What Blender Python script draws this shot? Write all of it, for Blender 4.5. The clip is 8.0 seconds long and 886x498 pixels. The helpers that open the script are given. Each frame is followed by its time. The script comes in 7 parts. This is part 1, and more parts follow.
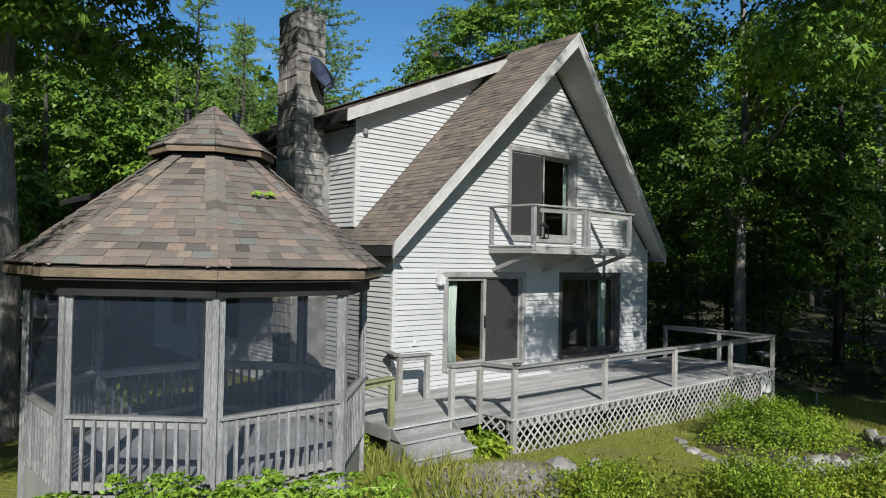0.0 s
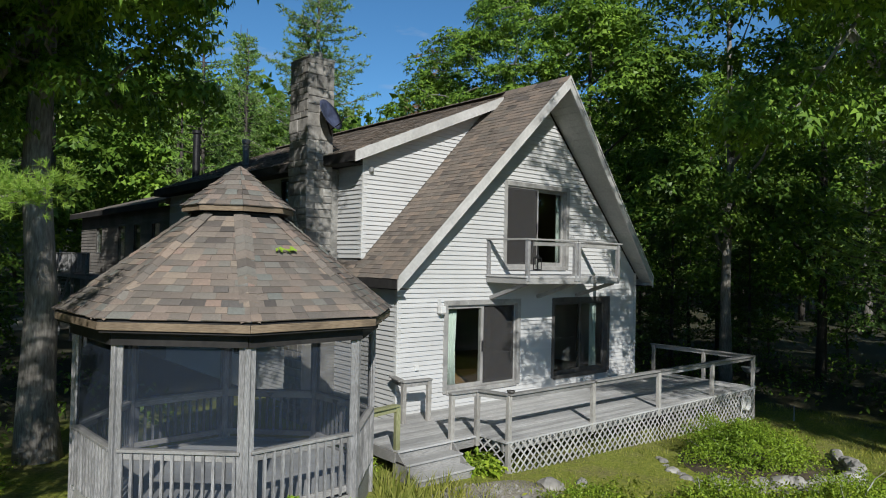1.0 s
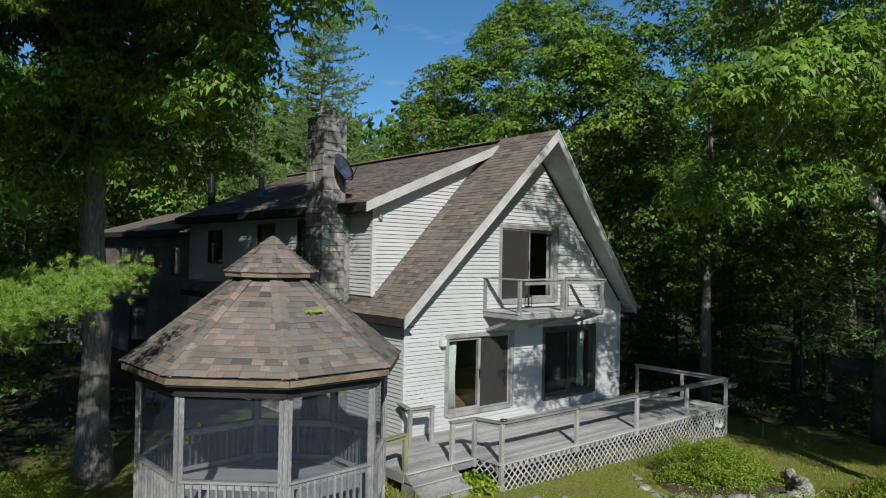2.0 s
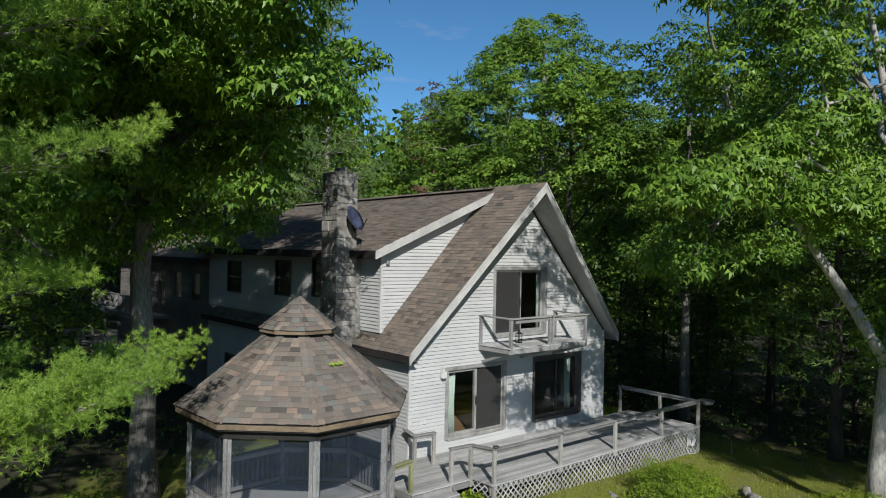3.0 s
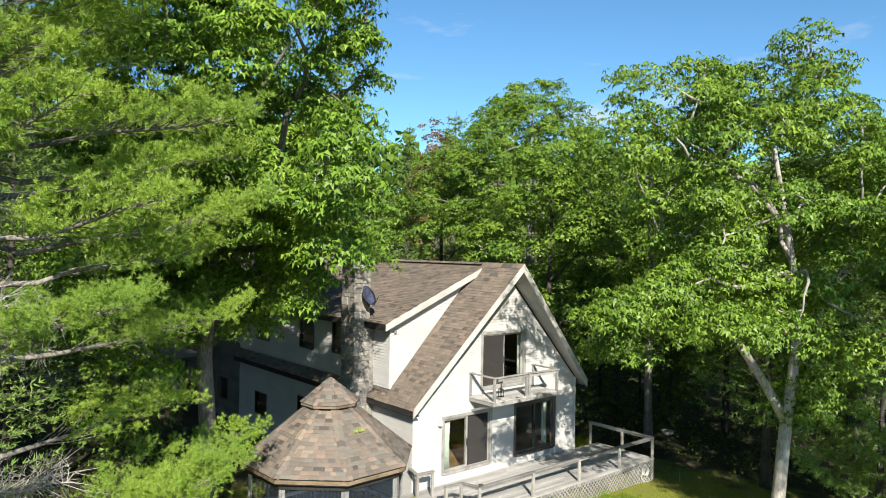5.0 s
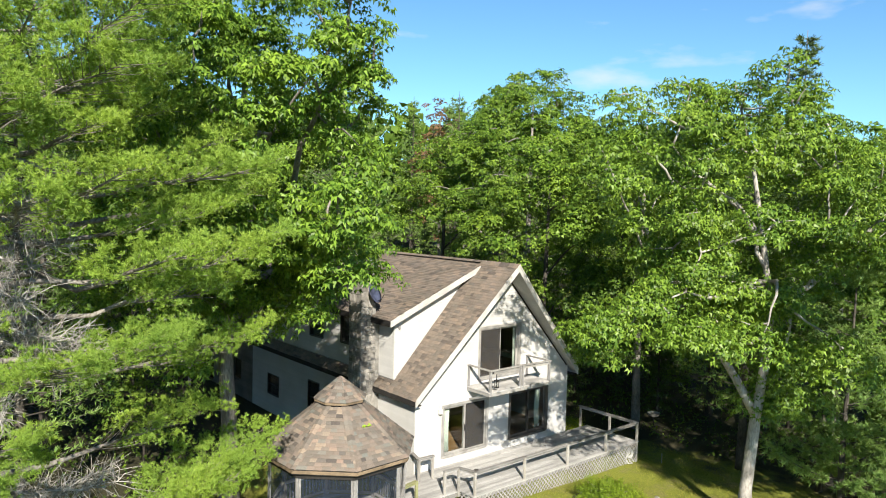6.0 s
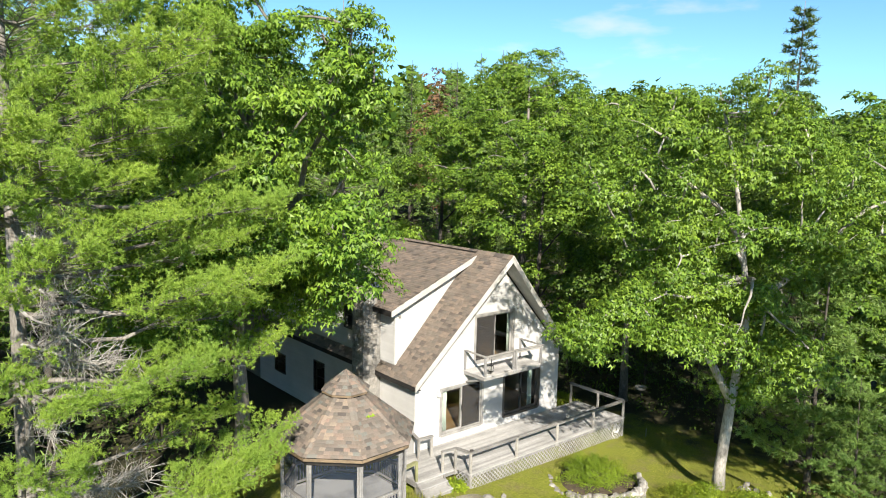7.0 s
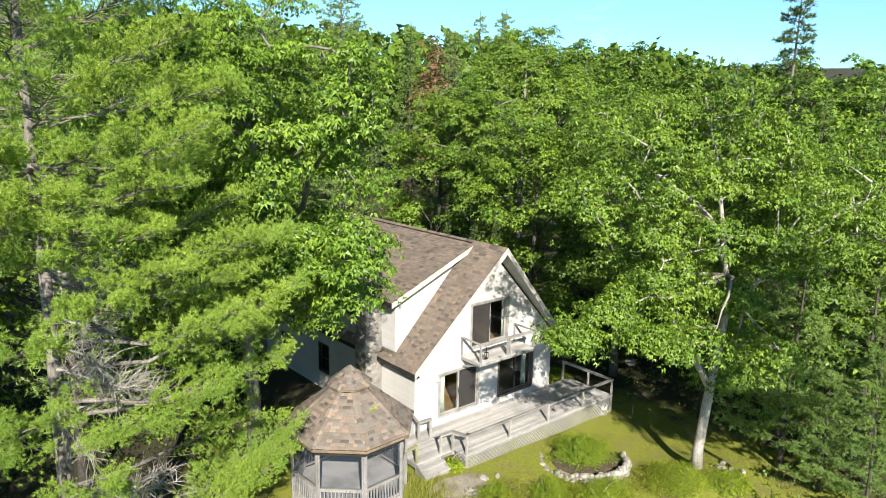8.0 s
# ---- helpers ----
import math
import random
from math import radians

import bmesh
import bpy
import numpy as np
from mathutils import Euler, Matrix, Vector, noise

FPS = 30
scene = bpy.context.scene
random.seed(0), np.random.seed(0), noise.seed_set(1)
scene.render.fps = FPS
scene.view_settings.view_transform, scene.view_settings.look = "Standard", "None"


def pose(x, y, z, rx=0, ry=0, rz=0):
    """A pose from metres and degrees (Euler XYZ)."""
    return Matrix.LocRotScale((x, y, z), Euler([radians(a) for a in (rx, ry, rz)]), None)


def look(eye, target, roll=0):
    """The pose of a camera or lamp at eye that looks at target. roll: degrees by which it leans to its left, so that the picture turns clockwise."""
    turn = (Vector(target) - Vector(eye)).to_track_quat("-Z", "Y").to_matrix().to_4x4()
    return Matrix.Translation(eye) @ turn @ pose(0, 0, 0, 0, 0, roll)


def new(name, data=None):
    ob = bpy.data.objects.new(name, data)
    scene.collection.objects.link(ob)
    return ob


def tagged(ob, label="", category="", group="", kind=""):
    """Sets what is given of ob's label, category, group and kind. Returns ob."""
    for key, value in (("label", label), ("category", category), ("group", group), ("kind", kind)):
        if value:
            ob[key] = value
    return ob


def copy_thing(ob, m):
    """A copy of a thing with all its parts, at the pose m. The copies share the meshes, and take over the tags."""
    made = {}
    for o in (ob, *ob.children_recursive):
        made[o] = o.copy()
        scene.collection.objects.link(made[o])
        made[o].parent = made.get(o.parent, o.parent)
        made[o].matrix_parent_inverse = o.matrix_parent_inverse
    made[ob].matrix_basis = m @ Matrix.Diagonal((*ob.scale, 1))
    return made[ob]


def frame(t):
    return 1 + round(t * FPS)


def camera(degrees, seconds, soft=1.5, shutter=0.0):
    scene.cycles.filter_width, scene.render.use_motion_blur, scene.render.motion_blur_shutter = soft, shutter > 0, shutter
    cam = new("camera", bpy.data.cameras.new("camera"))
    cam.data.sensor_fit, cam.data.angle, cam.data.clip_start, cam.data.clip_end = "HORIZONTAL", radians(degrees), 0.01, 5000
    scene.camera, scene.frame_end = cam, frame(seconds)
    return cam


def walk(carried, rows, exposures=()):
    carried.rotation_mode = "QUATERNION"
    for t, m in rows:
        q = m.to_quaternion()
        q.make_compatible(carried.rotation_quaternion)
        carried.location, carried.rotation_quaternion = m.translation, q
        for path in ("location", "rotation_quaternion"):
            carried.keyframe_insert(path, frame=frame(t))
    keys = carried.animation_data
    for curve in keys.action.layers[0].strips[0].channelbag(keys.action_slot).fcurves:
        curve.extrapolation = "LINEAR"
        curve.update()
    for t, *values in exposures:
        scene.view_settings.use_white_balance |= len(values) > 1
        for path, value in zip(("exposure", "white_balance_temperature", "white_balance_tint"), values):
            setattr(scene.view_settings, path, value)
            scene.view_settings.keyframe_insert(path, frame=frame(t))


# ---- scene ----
cam = camera(66.0, 8.0, soft=1.0)
METRES, EYE, TILT, LEAN, TURN = 19.0, 3.3, 0.0, 0.0, 6.6
PATH = [
    (0, (-9.505, -11.101, 3.137), (-8.211, -9.577, 3.173), 1.1),
    (0.5, (-9.833, -11.421, 3.372), (-8.535, -9.899, 3.411), 1.1),
    (1, (-10.291, -11.926, 3.825), (-8.993, -10.405, 3.861), 1.2),
    (1.5, (-10.914, -12.603, 4.321), (-9.616, -11.082, 4.353), 1.2),
    (3, (-13.131, -15.141, 6.242), (-11.834, -13.619, 6.256), 1.1),
    (3.5, (-13.971, -16.083, 6.908), (-12.672, -14.563, 6.925), 1.2),
    (4, (-14.778, -17.065, 7.628), (-13.478, -15.544, 7.641), 1.0),
    (4.5, (-15.505, -18.033, 8.274), (-14.209, -16.51, 8.288), 1.0),
    (5, (-16.199, -18.957, 8.98), (-14.906, -17.431, 8.985), 1.0),
    (6.5, (-17.753, -20.913, 11.46), (-16.471, -19.389, 11.277), 1.5),
    (7, (-18.134, -21.39, 12.413), (-16.853, -19.874, 12.164), 1.3),
    (7.5, (-18.429, -21.844, 13.513), (-17.154, -20.335, 13.197), 1.1),
    (8, (-18.726, -22.268, 14.616), (-17.461, -20.772, 14.216), 1.0),
]
EXPOSURES = [(0.0, 0.0, 6150, 10), (0.6, -0.05, 6150, 10), (1.5, -0.20, 6150, 10), (3.0, -0.23, 6150, 10), (3.5, 0.09, 6250, 10), (5.0, 0.68, 6850, 10), (6.5, 0.82, 6950, 11), (8.0, 0.86, 6950, 12)]
walk(cam, [(t, look(eye, target, roll)) for t, eye, target, roll in PATH], EXPOSURES)

# ---- world and sun ----
SUN_FROM = Vector((-0.6, -1.0, 0.70)).normalized()
ELEV = math.asin(SUN_FROM.z)
world = bpy.data.worlds.new("sky")
scene.world = world
world.use_nodes = True
wn = world.node_tree
wn.nodes.clear()
w_out = wn.nodes.new("ShaderNodeOutputWorld")
w_bg = wn.nodes.new("ShaderNodeBackground")
w_sky = wn.nodes.new("ShaderNodeTexSky")
w_sky.sky_type = "NISHITA"
w_sky.sun_disc = False
w_sky.sun_elevation = ELEV
w_sky.sun_rotation = math.atan2(SUN_FROM.x, SUN_FROM.y)
w_sky.air_density, w_sky.dust_density, w_sky.ozone_density = 1.0, 0.3, 5.0
w_sky.altitude = 1800.0
w_bg.inputs["Strength"].default_value = 0.078
# thin broken cloud low in the sky
w_tc = wn.nodes.new("ShaderNodeTexCoord")
w_map = wn.nodes.new("ShaderNodeMapping")
w_map.inputs["Scale"].default_value = (2.0, 2.0, 7.0)
w_noise = wn.nodes.new("ShaderNodeTexNoise")
w_noise.inputs["Scale"].default_value = 2.2
w_noise.inputs["Detail"].default_value = 6.0
w_ramp = wn.nodes.new("ShaderNodeValToRGB")
w_ramp.color_ramp.elements[0].position = 0.60
w_ramp.color_ramp.elements[1].position = 0.82
w_mix = wn.nodes.new("ShaderNodeMix")
w_mix.data_type = "RGBA"
w_mix.inputs["B"].default_value = (7.0, 7.4, 7.8, 1)
wn.links.new(w_tc.outputs["Generated"], w_map.inputs["Vector"])
wn.links.new(w_map.outputs["Vector"], w_noise.inputs["Vector"])
wn.links.new(w_noise.outputs["Fac"], w_ramp.inputs["Fac"])
wn.links.new(w_ramp.outputs["Color"], w_mix.inputs["Factor"])
w_tint = wn.nodes.new("ShaderNodeMix")
w_tint.data_type, w_tint.blend_type = "RGBA", "MULTIPLY"
w_tint.inputs["Factor"].default_value = 1.0
w_tint.inputs["B"].default_value = (0.82, 1.14, 1.24, 1)
wn.links.new(w_sky.outputs["Color"], w_tint.inputs["A"])
# sky scaled by height: brighter low down, dimmed overhead to cut fill light
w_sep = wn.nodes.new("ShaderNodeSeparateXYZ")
w_sky_scale = wn.nodes.new("ShaderNodeValToRGB")
w_sky_scale.color_ramp.elements[0].position, w_sky_scale.color_ramp.elements[0].color = 0.0, (1.2, 1.25, 1.2, 1)
w_sky_scale.color_ramp.elements[1].position, w_sky_scale.color_ramp.elements[1].color = 0.85, (0.18, 0.18, 0.21, 1)
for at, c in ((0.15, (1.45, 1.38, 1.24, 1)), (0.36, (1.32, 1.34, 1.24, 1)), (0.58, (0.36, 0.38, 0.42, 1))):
    w_sky_scale.color_ramp.elements.new(at).color = c
w_dimmed = wn.nodes.new("ShaderNodeMix")
w_dimmed.data_type, w_dimmed.blend_type = "RGBA", "MULTIPLY"
w_dimmed.inputs["Factor"].default_value = 1.0
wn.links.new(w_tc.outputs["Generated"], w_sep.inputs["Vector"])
wn.links.new(w_sep.outputs["Z"], w_sky_scale.inputs["Fac"])
wn.links.new(w_tint.outputs["Result"], w_dimmed.inputs["A"])
wn.links.new(w_sky_scale.outputs["Color"], w_dimmed.inputs["B"])
wn.links.new(w_dimmed.outputs["Result"], w_mix.inputs["A"])
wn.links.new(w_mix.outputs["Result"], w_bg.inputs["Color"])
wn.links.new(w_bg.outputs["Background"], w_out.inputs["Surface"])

sun_data = bpy.data.lights.new("sun", "SUN")
sun_data.energy = 5.0
sun_data.angle = radians(0.55)
sun_data.color = (1.0, 0.95, 0.86)
sun = new("sun", sun_data)
sun.matrix_world = look(SUN_FROM * 60, (0, 0, 0))


# ---- materials ----
def shader(name, rough=0.7, metal=0.0):
    m = bpy.data.materials.new(name)
    m.use_nodes = True
    b = m.node_tree.nodes["Principled BSDF"]
    b.inputs["Roughness"].default_value = rough
    b.inputs["Metallic"].default_value = metal
    return m, m.node_tree, b


def noise_node(nt, scale, detail=4.0, stretch=None, rough=0.55):
    tc = nt.nodes.new("ShaderNodeTexCoord")
    mp = nt.nodes.new("ShaderNodeMapping")
    if stretch:
        mp.inputs["Scale"].default_value = stretch
    n = nt.nodes.new("ShaderNodeTexNoise")
    n.inputs["Scale"].default_value = scale
    n.inputs["Detail"].default_value = detail
    n.inputs["Roughness"].default_value = rough
    nt.links.new(tc.outputs["Object"], mp.inputs["Vector"])
    nt.links.new(mp.outputs["Vector"], n.inputs["Vector"])
    return n


def ramp(nt, source, stops):
    r = nt.nodes.new("ShaderNodeValToRGB")
    while len(r.color_ramp.elements) < len(stops):
        r.color_ramp.elements.new(0.5)
    for e, (p, c) in zip(r.color_ramp.elements, stops):
        e.position, e.color = p, (*c, 1)
    nt.links.new(source, r.inputs["Fac"])
    return r.outputs["Color"]


def mixed(nt, a, b, fac, mode="MIX"):
    m = nt.nodes.new("ShaderNodeMix")
    m.data_type, m.blend_type = "RGBA", mode
    for sock, v in (("A", a), ("B", b)):
        if isinstance(v, tuple):
            m.inputs[sock].default_value = (*v, 1)
        else:
            nt.links.new(v, m.inputs[sock])
    if isinstance(fac, float):
        m.inputs["Factor"].default_value = fac
    else:
        nt.links.new(fac, m.inputs["Factor"])
    return m.outputs["Result"]


def bump(nt, b, source, strength=0.3, dist=0.01):
    n = nt.nodes.new("ShaderNodeBump")
    n.inputs["Strength"].default_value = strength
    n.inputs["Distance"].default_value = dist
    nt.links.new(source, n.inputs["Height"])
    nt.links.new(n.outputs["Normal"], b.inputs["Normal"])


def obj_random(nt):
    return nt.nodes.new("ShaderNodeObjectInfo").outputs["Random"]


def isl_random(nt):
    return nt.nodes.new("ShaderNodeNewGeometry").outputs["Random Per Island"]


def worn(name, dark, light, rough, grain=14.0, stain=1.2, stretch=None, random="", spread=0.2, bumps=0.3, metal=0.0, stain_dark=0.55, bump_dist=0.006):
    """A surface with fine grain, broad stains and, where asked, a shade of its own for each piece."""
    m, nt, b = shader(name, rough, metal)
    fine = noise_node(nt, grain, 6.0, stretch)
    col = ramp(nt, fine.outputs["Fac"], [(0.3, dark), (0.7, light)])
    broad = noise_node(nt, stain, 3.0)
    shade = ramp(nt, broad.outputs["Fac"], [(0.32, (stain_dark,) * 3), (0.6, (1, 1, 1))])
    col = mixed(nt, col, shade, 1.0, "MULTIPLY")
    if random:
        src = obj_random(nt) if random == "object" else isl_random(nt)
        tone = ramp(nt, src, [(0.0, (1 - spread,) * 3), (1.0, (1 + spread * 0.4,) * 3)])
        col = mixed(nt, col, tone, 1.0, "MULTIPLY")
    nt.links.new(col, b.inputs["Base Color"])
    if bumps:
        bump(nt, b, fine.outputs["Fac"], bumps, bump_dist)
    return m


M_SIDING = worn("white_siding", (0.53, 0.53, 0.52), (0.61, 0.61, 0.60), 0.55, 30, 0.7, (1, 1, 4), "object", 0.06, 0.1, stain_dark=0.88)
M_TRIM = worn("white_trim", (0.56, 0.56, 0.54), (0.68, 0.68, 0.66), 0.5, 22, 1.5, None, "", 0, 0.15, stain_dark=0.8)
M_FASCIA = worn("fascia_paint", (0.50, 0.49, 0.47), (0.62, 0.61, 0.58), 0.6, 16, 1.3, None, "", 0, 0.2, stain_dark=0.75)
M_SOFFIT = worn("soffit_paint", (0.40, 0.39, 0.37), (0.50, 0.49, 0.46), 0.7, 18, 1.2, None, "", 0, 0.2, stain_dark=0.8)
# wing copy of the white siding, tree shade darkened into its colour
M_SIDING_SHADED = worn("shaded_wing_siding", (0.15, 0.135, 0.12), (0.27, 0.25, 0.225), 0.85, 24, 0.8, (1, 1, 4), "object", 0.2, 0.3, stain_dark=0.65)
M_SHEATH = worn("sheathing", (0.35, 0.34, 0.32), (0.45, 0.44, 0.42), 0.8, 10, 1.0)
M_GREYWOOD = worn("weathered_wood", (0.22, 0.215, 0.205), (0.48, 0.47, 0.45), 0.85, 9, 1.1, (1.5, 12, 12), "object", 0.3, 0.5, stain_dark=0.6)
M_GREYPOST = worn("weathered_post", (0.17, 0.168, 0.168), (0.50, 0.495, 0.49), 0.85, 9, 1.4, (14, 14, 1.2), "object", 0.3, 0.6, stain_dark=0.6)
M_LATTICE = worn("weathered_lattice", (0.36, 0.35, 0.335), (0.62, 0.61, 0.585), 0.85, 9, 1.1, (8, 8, 8), "object", 0.3, 0.4, stain_dark=0.65)
M_DECKPOST = worn("weathered_deck_post", (0.28, 0.265, 0.24), (0.54, 0.52, 0.48), 0.85, 9, 1.4, (14, 14, 1.2), "object", 0.25, 0.5, stain_dark=0.65)
M_DECK = worn("deck_board", (0.40, 0.395, 0.385), (0.66, 0.655, 0.64), 0.85, 8, 0.9, (1.0, 14, 14), "object", 0.25, 0.5, stain_dark=0.7)
M_MOSSY = worn("mossy_wood", (0.20, 0.22, 0.08), (0.38, 0.37, 0.22), 0.85, 9, 1.4, (10, 10, 1.5), "", 0.2, 0.5)
M_TANWOOD = worn("fascia_wood", (0.19, 0.135, 0.085), (0.34, 0.26, 0.175), 0.8, 7, 1.6, (1.5, 1.5, 12), "object", 0.25, 0.4, stain_dark=0.55)
# wood of undersides and eaves; eave shade is put into its near-black colour
M_SHADED_WOOD = worn("shaded_underside", (0.016, 0.015, 0.015), (0.034, 0.031, 0.029), 0.85, 8, 1.2)
M_METAL = worn("grey_metal", (0.26, 0.26, 0.25), (0.36, 0.36, 0.35), 0.45, 20, 2.0, metal=0.3, bumps=0.1)
M_DARKFRAME = worn("bronze_frame", (0.10, 0.095, 0.09), (0.16, 0.15, 0.14), 0.45, 20, 2.0, metal=0.4, bumps=0.1)
M_GREYFRAME = worn("grey_door_frame", (0.30, 0.295, 0.28), (0.42, 0.41, 0.39), 0.5, 20, 2.0, bumps=0.1)
M_BLACK = worn("black_metal", (0.015, 0.015, 0.017), (0.04, 0.04, 0.042), 0.5, 14, 2.0, metal=0.5, bumps=0.1)
M_STONE = worn("grey_stone", (0.24, 0.225, 0.20), (0.46, 0.44, 0.40), 0.85, 7, 1.5, None, "object", 0.35, 0.9, stain_dark=0.6, bump_dist=0.02)
M_MORTAR = worn("mortar", (0.24, 0.23, 0.21), (0.36, 0.35, 0.32), 0.95, 24, 2.0, None, "", 0, 0.5)
M_ROCK = worn("pale_rock", (0.27, 0.26, 0.24), (0.55, 0.53, 0.49), 0.9, 5, 1.3, None, "object", 0.3, 0.9, stain_dark=0.6, bump_dist=0.03)
M_BARK = worn("grey_bark", (0.15, 0.135, 0.115), (0.40, 0.375, 0.335), 0.95, 5, 0.8, (5, 5, 1.0), "", 0, 1.0, stain_dark=0.5, bump_dist=0.03)
M_BARK_PALE = worn("pale_bark", (0.30, 0.28, 0.25), (0.60, 0.57, 0.52), 0.9, 5, 0.9, (4, 4, 1.2), "", 0, 0.9, stain_dark=0.55, bump_dist=0.02)
M_BARK_DARK = worn("dark_bark", (0.05, 0.043, 0.036), (0.14, 0.125, 0.105), 0.95, 5, 0.8, (5, 5, 1.0), "", 0, 1.0, bump_dist=0.03)
M_CURTAIN = worn("pale_curtain", (0.52, 0.60, 0.54), (0.66, 0.74, 0.68), 0.9, 30, 3.0, (8, 8, 1), "", 0, 0.2, stain_dark=0.85)
M_ROOMWALL = worn("room_wall", (0.30, 0.28, 0.25), (0.36, 0.34, 0.30), 0.9, 6, 0.8)
M_ROOMFLOOR = worn("room_floor", (0.30, 0.17, 0.07), (0.46, 0.28, 0.12), 0.5, 5, 1.0, (1, 9, 1), "", 0, 0.1)
M_FURNITURE = worn("dark_furniture", (0.10, 0.055, 0.03), (0.2, 0.12, 0.07), 0.5, 6, 1.0, (1, 9, 1))
M_PAVEFLOOR = worn("painted_floor", (0.50, 0.51, 0.52), (0.62, 0.63, 0.64), 0.7, 8, 0.8, (1, 12, 1), "", 0, 0.2)
M_BLUE = worn("dark_blue_dish", (0.05, 0.06, 0.11), (0.10, 0.12, 0.2), 0.5, 8, 2.0, metal=0.1, bumps=0.1)
M_WHITEPLASTIC = worn("white_plastic", (0.62, 0.62, 0.6), (0.72, 0.72, 0.7), 0.45, 12, 2.0, bumps=0.1)
M_SOIL = worn("bed_soil", (0.06, 0.045, 0.03), (0.14, 0.11, 0.075), 0.95, 8, 1.5, bumps=0.8)


def shingle_material(name, stops, rough, random):
    m, nt, b = shader(name, rough)
    col = ramp(nt, obj_random(nt) if random == "object" else isl_random(nt), stops)
    grit = noise_node(nt, 90, 3.0)
    col = mixed(nt, col, ramp(nt, grit.outputs["Fac"], [(0.3, (0.60,) * 3), (0.7, (1.16,) * 3)]), 1.0, "MULTIPLY")
    broad = noise_node(nt, 0.9, 4.0)
    col = mixed(nt, col, ramp(nt, broad.outputs["Fac"], [(0.3, (0.76, 0.78, 0.76)), (0.62, (1, 1, 1))]), 1.0, "MULTIPLY")
    nt.links.new(col, b.inputs["Base Color"])
    bump(nt, b, grit.outputs["Fac"], 0.5, 0.004)
    return m


SHINGLE_STOPS = [(0.0, (0.11, 0.097, 0.09)), (0.2, (0.27, 0.225, 0.19)), (0.4, (0.19, 0.17, 0.15)), (0.55, (0.29, 0.225, 0.185)), (0.70, (0.225, 0.235, 0.215)), (0.82, (0.34, 0.245, 0.20)), (0.92, (0.36, 0.295, 0.235)), (1.0, (0.15, 0.137, 0.13))]
M_SHINGLE = shingle_material("shingle", SHINGLE_STOPS, 0.9, "object")
M_SHINGLE_JOINED = shingle_material("shingle_joined", SHINGLE_STOPS, 0.9, "island")
HOUSE_STOPS = [(0.0, (0.13, 0.11, 0.098)), (0.3, (0.27, 0.22, 0.18)), (0.55, (0.21, 0.183, 0.157)), (0.8, (0.32, 0.25, 0.197)), (1.0, (0.18, 0.16, 0.145))]
M_HSHINGLE = shingle_material("house_shingle", HOUSE_STOPS, 0.9, "object")
M_HSHINGLE_JOINED = shingle_material("house_shingle_joined", HOUSE_STOPS, 0.9, "island")
M_FELT = worn("roof_felt", (0.07, 0.06, 0.05), (0.12, 0.10, 0.085), 0.95, 20, 1.0)


def leaf_material(name, dark, light, trans=0.20, rough=0.42):
    m = bpy.data.materials.new(name)
    m.use_nodes = True
    nt = m.node_tree
    b = nt.nodes["Principled BSDF"]
    out = nt.nodes["Material Output"]
    b.inputs["Roughness"].default_value = rough
    b.inputs["Specular IOR Level"].default_value = 0.26
    mid = tuple((a + c) / 2 for a, c in zip(dark, light))
    col = ramp(nt, isl_random(nt), [(0.0, dark), (0.5, mid), (1.0, light)])
    broad = noise_node(nt, 0.45, 3.0)
    col = mixed(nt, col, ramp(nt, broad.outputs["Fac"], [(0.35, (0.78, 0.86, 0.8)), (0.65, (1.12, 1.08, 0.9))]), 1.0, "MULTIPLY")
    nt.links.new(col, b.inputs["Base Color"])
    tr = nt.nodes.new("ShaderNodeBsdfTranslucent")
    nt.links.new(mixed(nt, col, (1.15, 1.2, 0.5), 1.0, "MULTIPLY"), tr.inputs["Color"])
    mx = nt.nodes.new("ShaderNodeMixShader")
    mx.inputs["Fac"].default_value = trans
    nt.links.new(b.outputs["BSDF"], mx.inputs[1])
    nt.links.new(tr.outputs["BSDF"], mx.inputs[2])
    nt.links.new(mx.outputs["Shader"], out.inputs["Surface"])
    return m


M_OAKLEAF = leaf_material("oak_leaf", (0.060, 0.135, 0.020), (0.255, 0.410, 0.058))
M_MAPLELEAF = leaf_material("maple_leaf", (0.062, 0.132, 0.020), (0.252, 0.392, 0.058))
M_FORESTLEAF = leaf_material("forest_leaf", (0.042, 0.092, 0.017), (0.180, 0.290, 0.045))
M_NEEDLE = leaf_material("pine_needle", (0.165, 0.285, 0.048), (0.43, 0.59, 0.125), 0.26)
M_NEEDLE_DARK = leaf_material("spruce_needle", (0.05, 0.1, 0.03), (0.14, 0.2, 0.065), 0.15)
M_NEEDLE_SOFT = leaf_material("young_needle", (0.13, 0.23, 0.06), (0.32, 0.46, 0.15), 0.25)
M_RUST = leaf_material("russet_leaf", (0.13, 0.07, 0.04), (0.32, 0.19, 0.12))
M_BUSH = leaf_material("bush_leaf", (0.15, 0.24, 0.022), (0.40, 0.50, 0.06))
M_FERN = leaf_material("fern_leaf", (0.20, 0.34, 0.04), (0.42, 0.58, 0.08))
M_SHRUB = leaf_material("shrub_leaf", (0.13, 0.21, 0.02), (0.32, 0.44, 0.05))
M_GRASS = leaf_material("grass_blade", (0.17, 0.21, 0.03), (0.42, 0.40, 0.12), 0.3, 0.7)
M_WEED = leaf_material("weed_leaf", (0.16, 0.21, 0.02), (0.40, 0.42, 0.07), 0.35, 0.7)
M_DEADTWIG = worn("dead_twig", (0.28, 0.27, 0.245), (0.56, 0.54, 0.50), 0.95, 12, 2.0, None, "island", 0.4, 0.3)


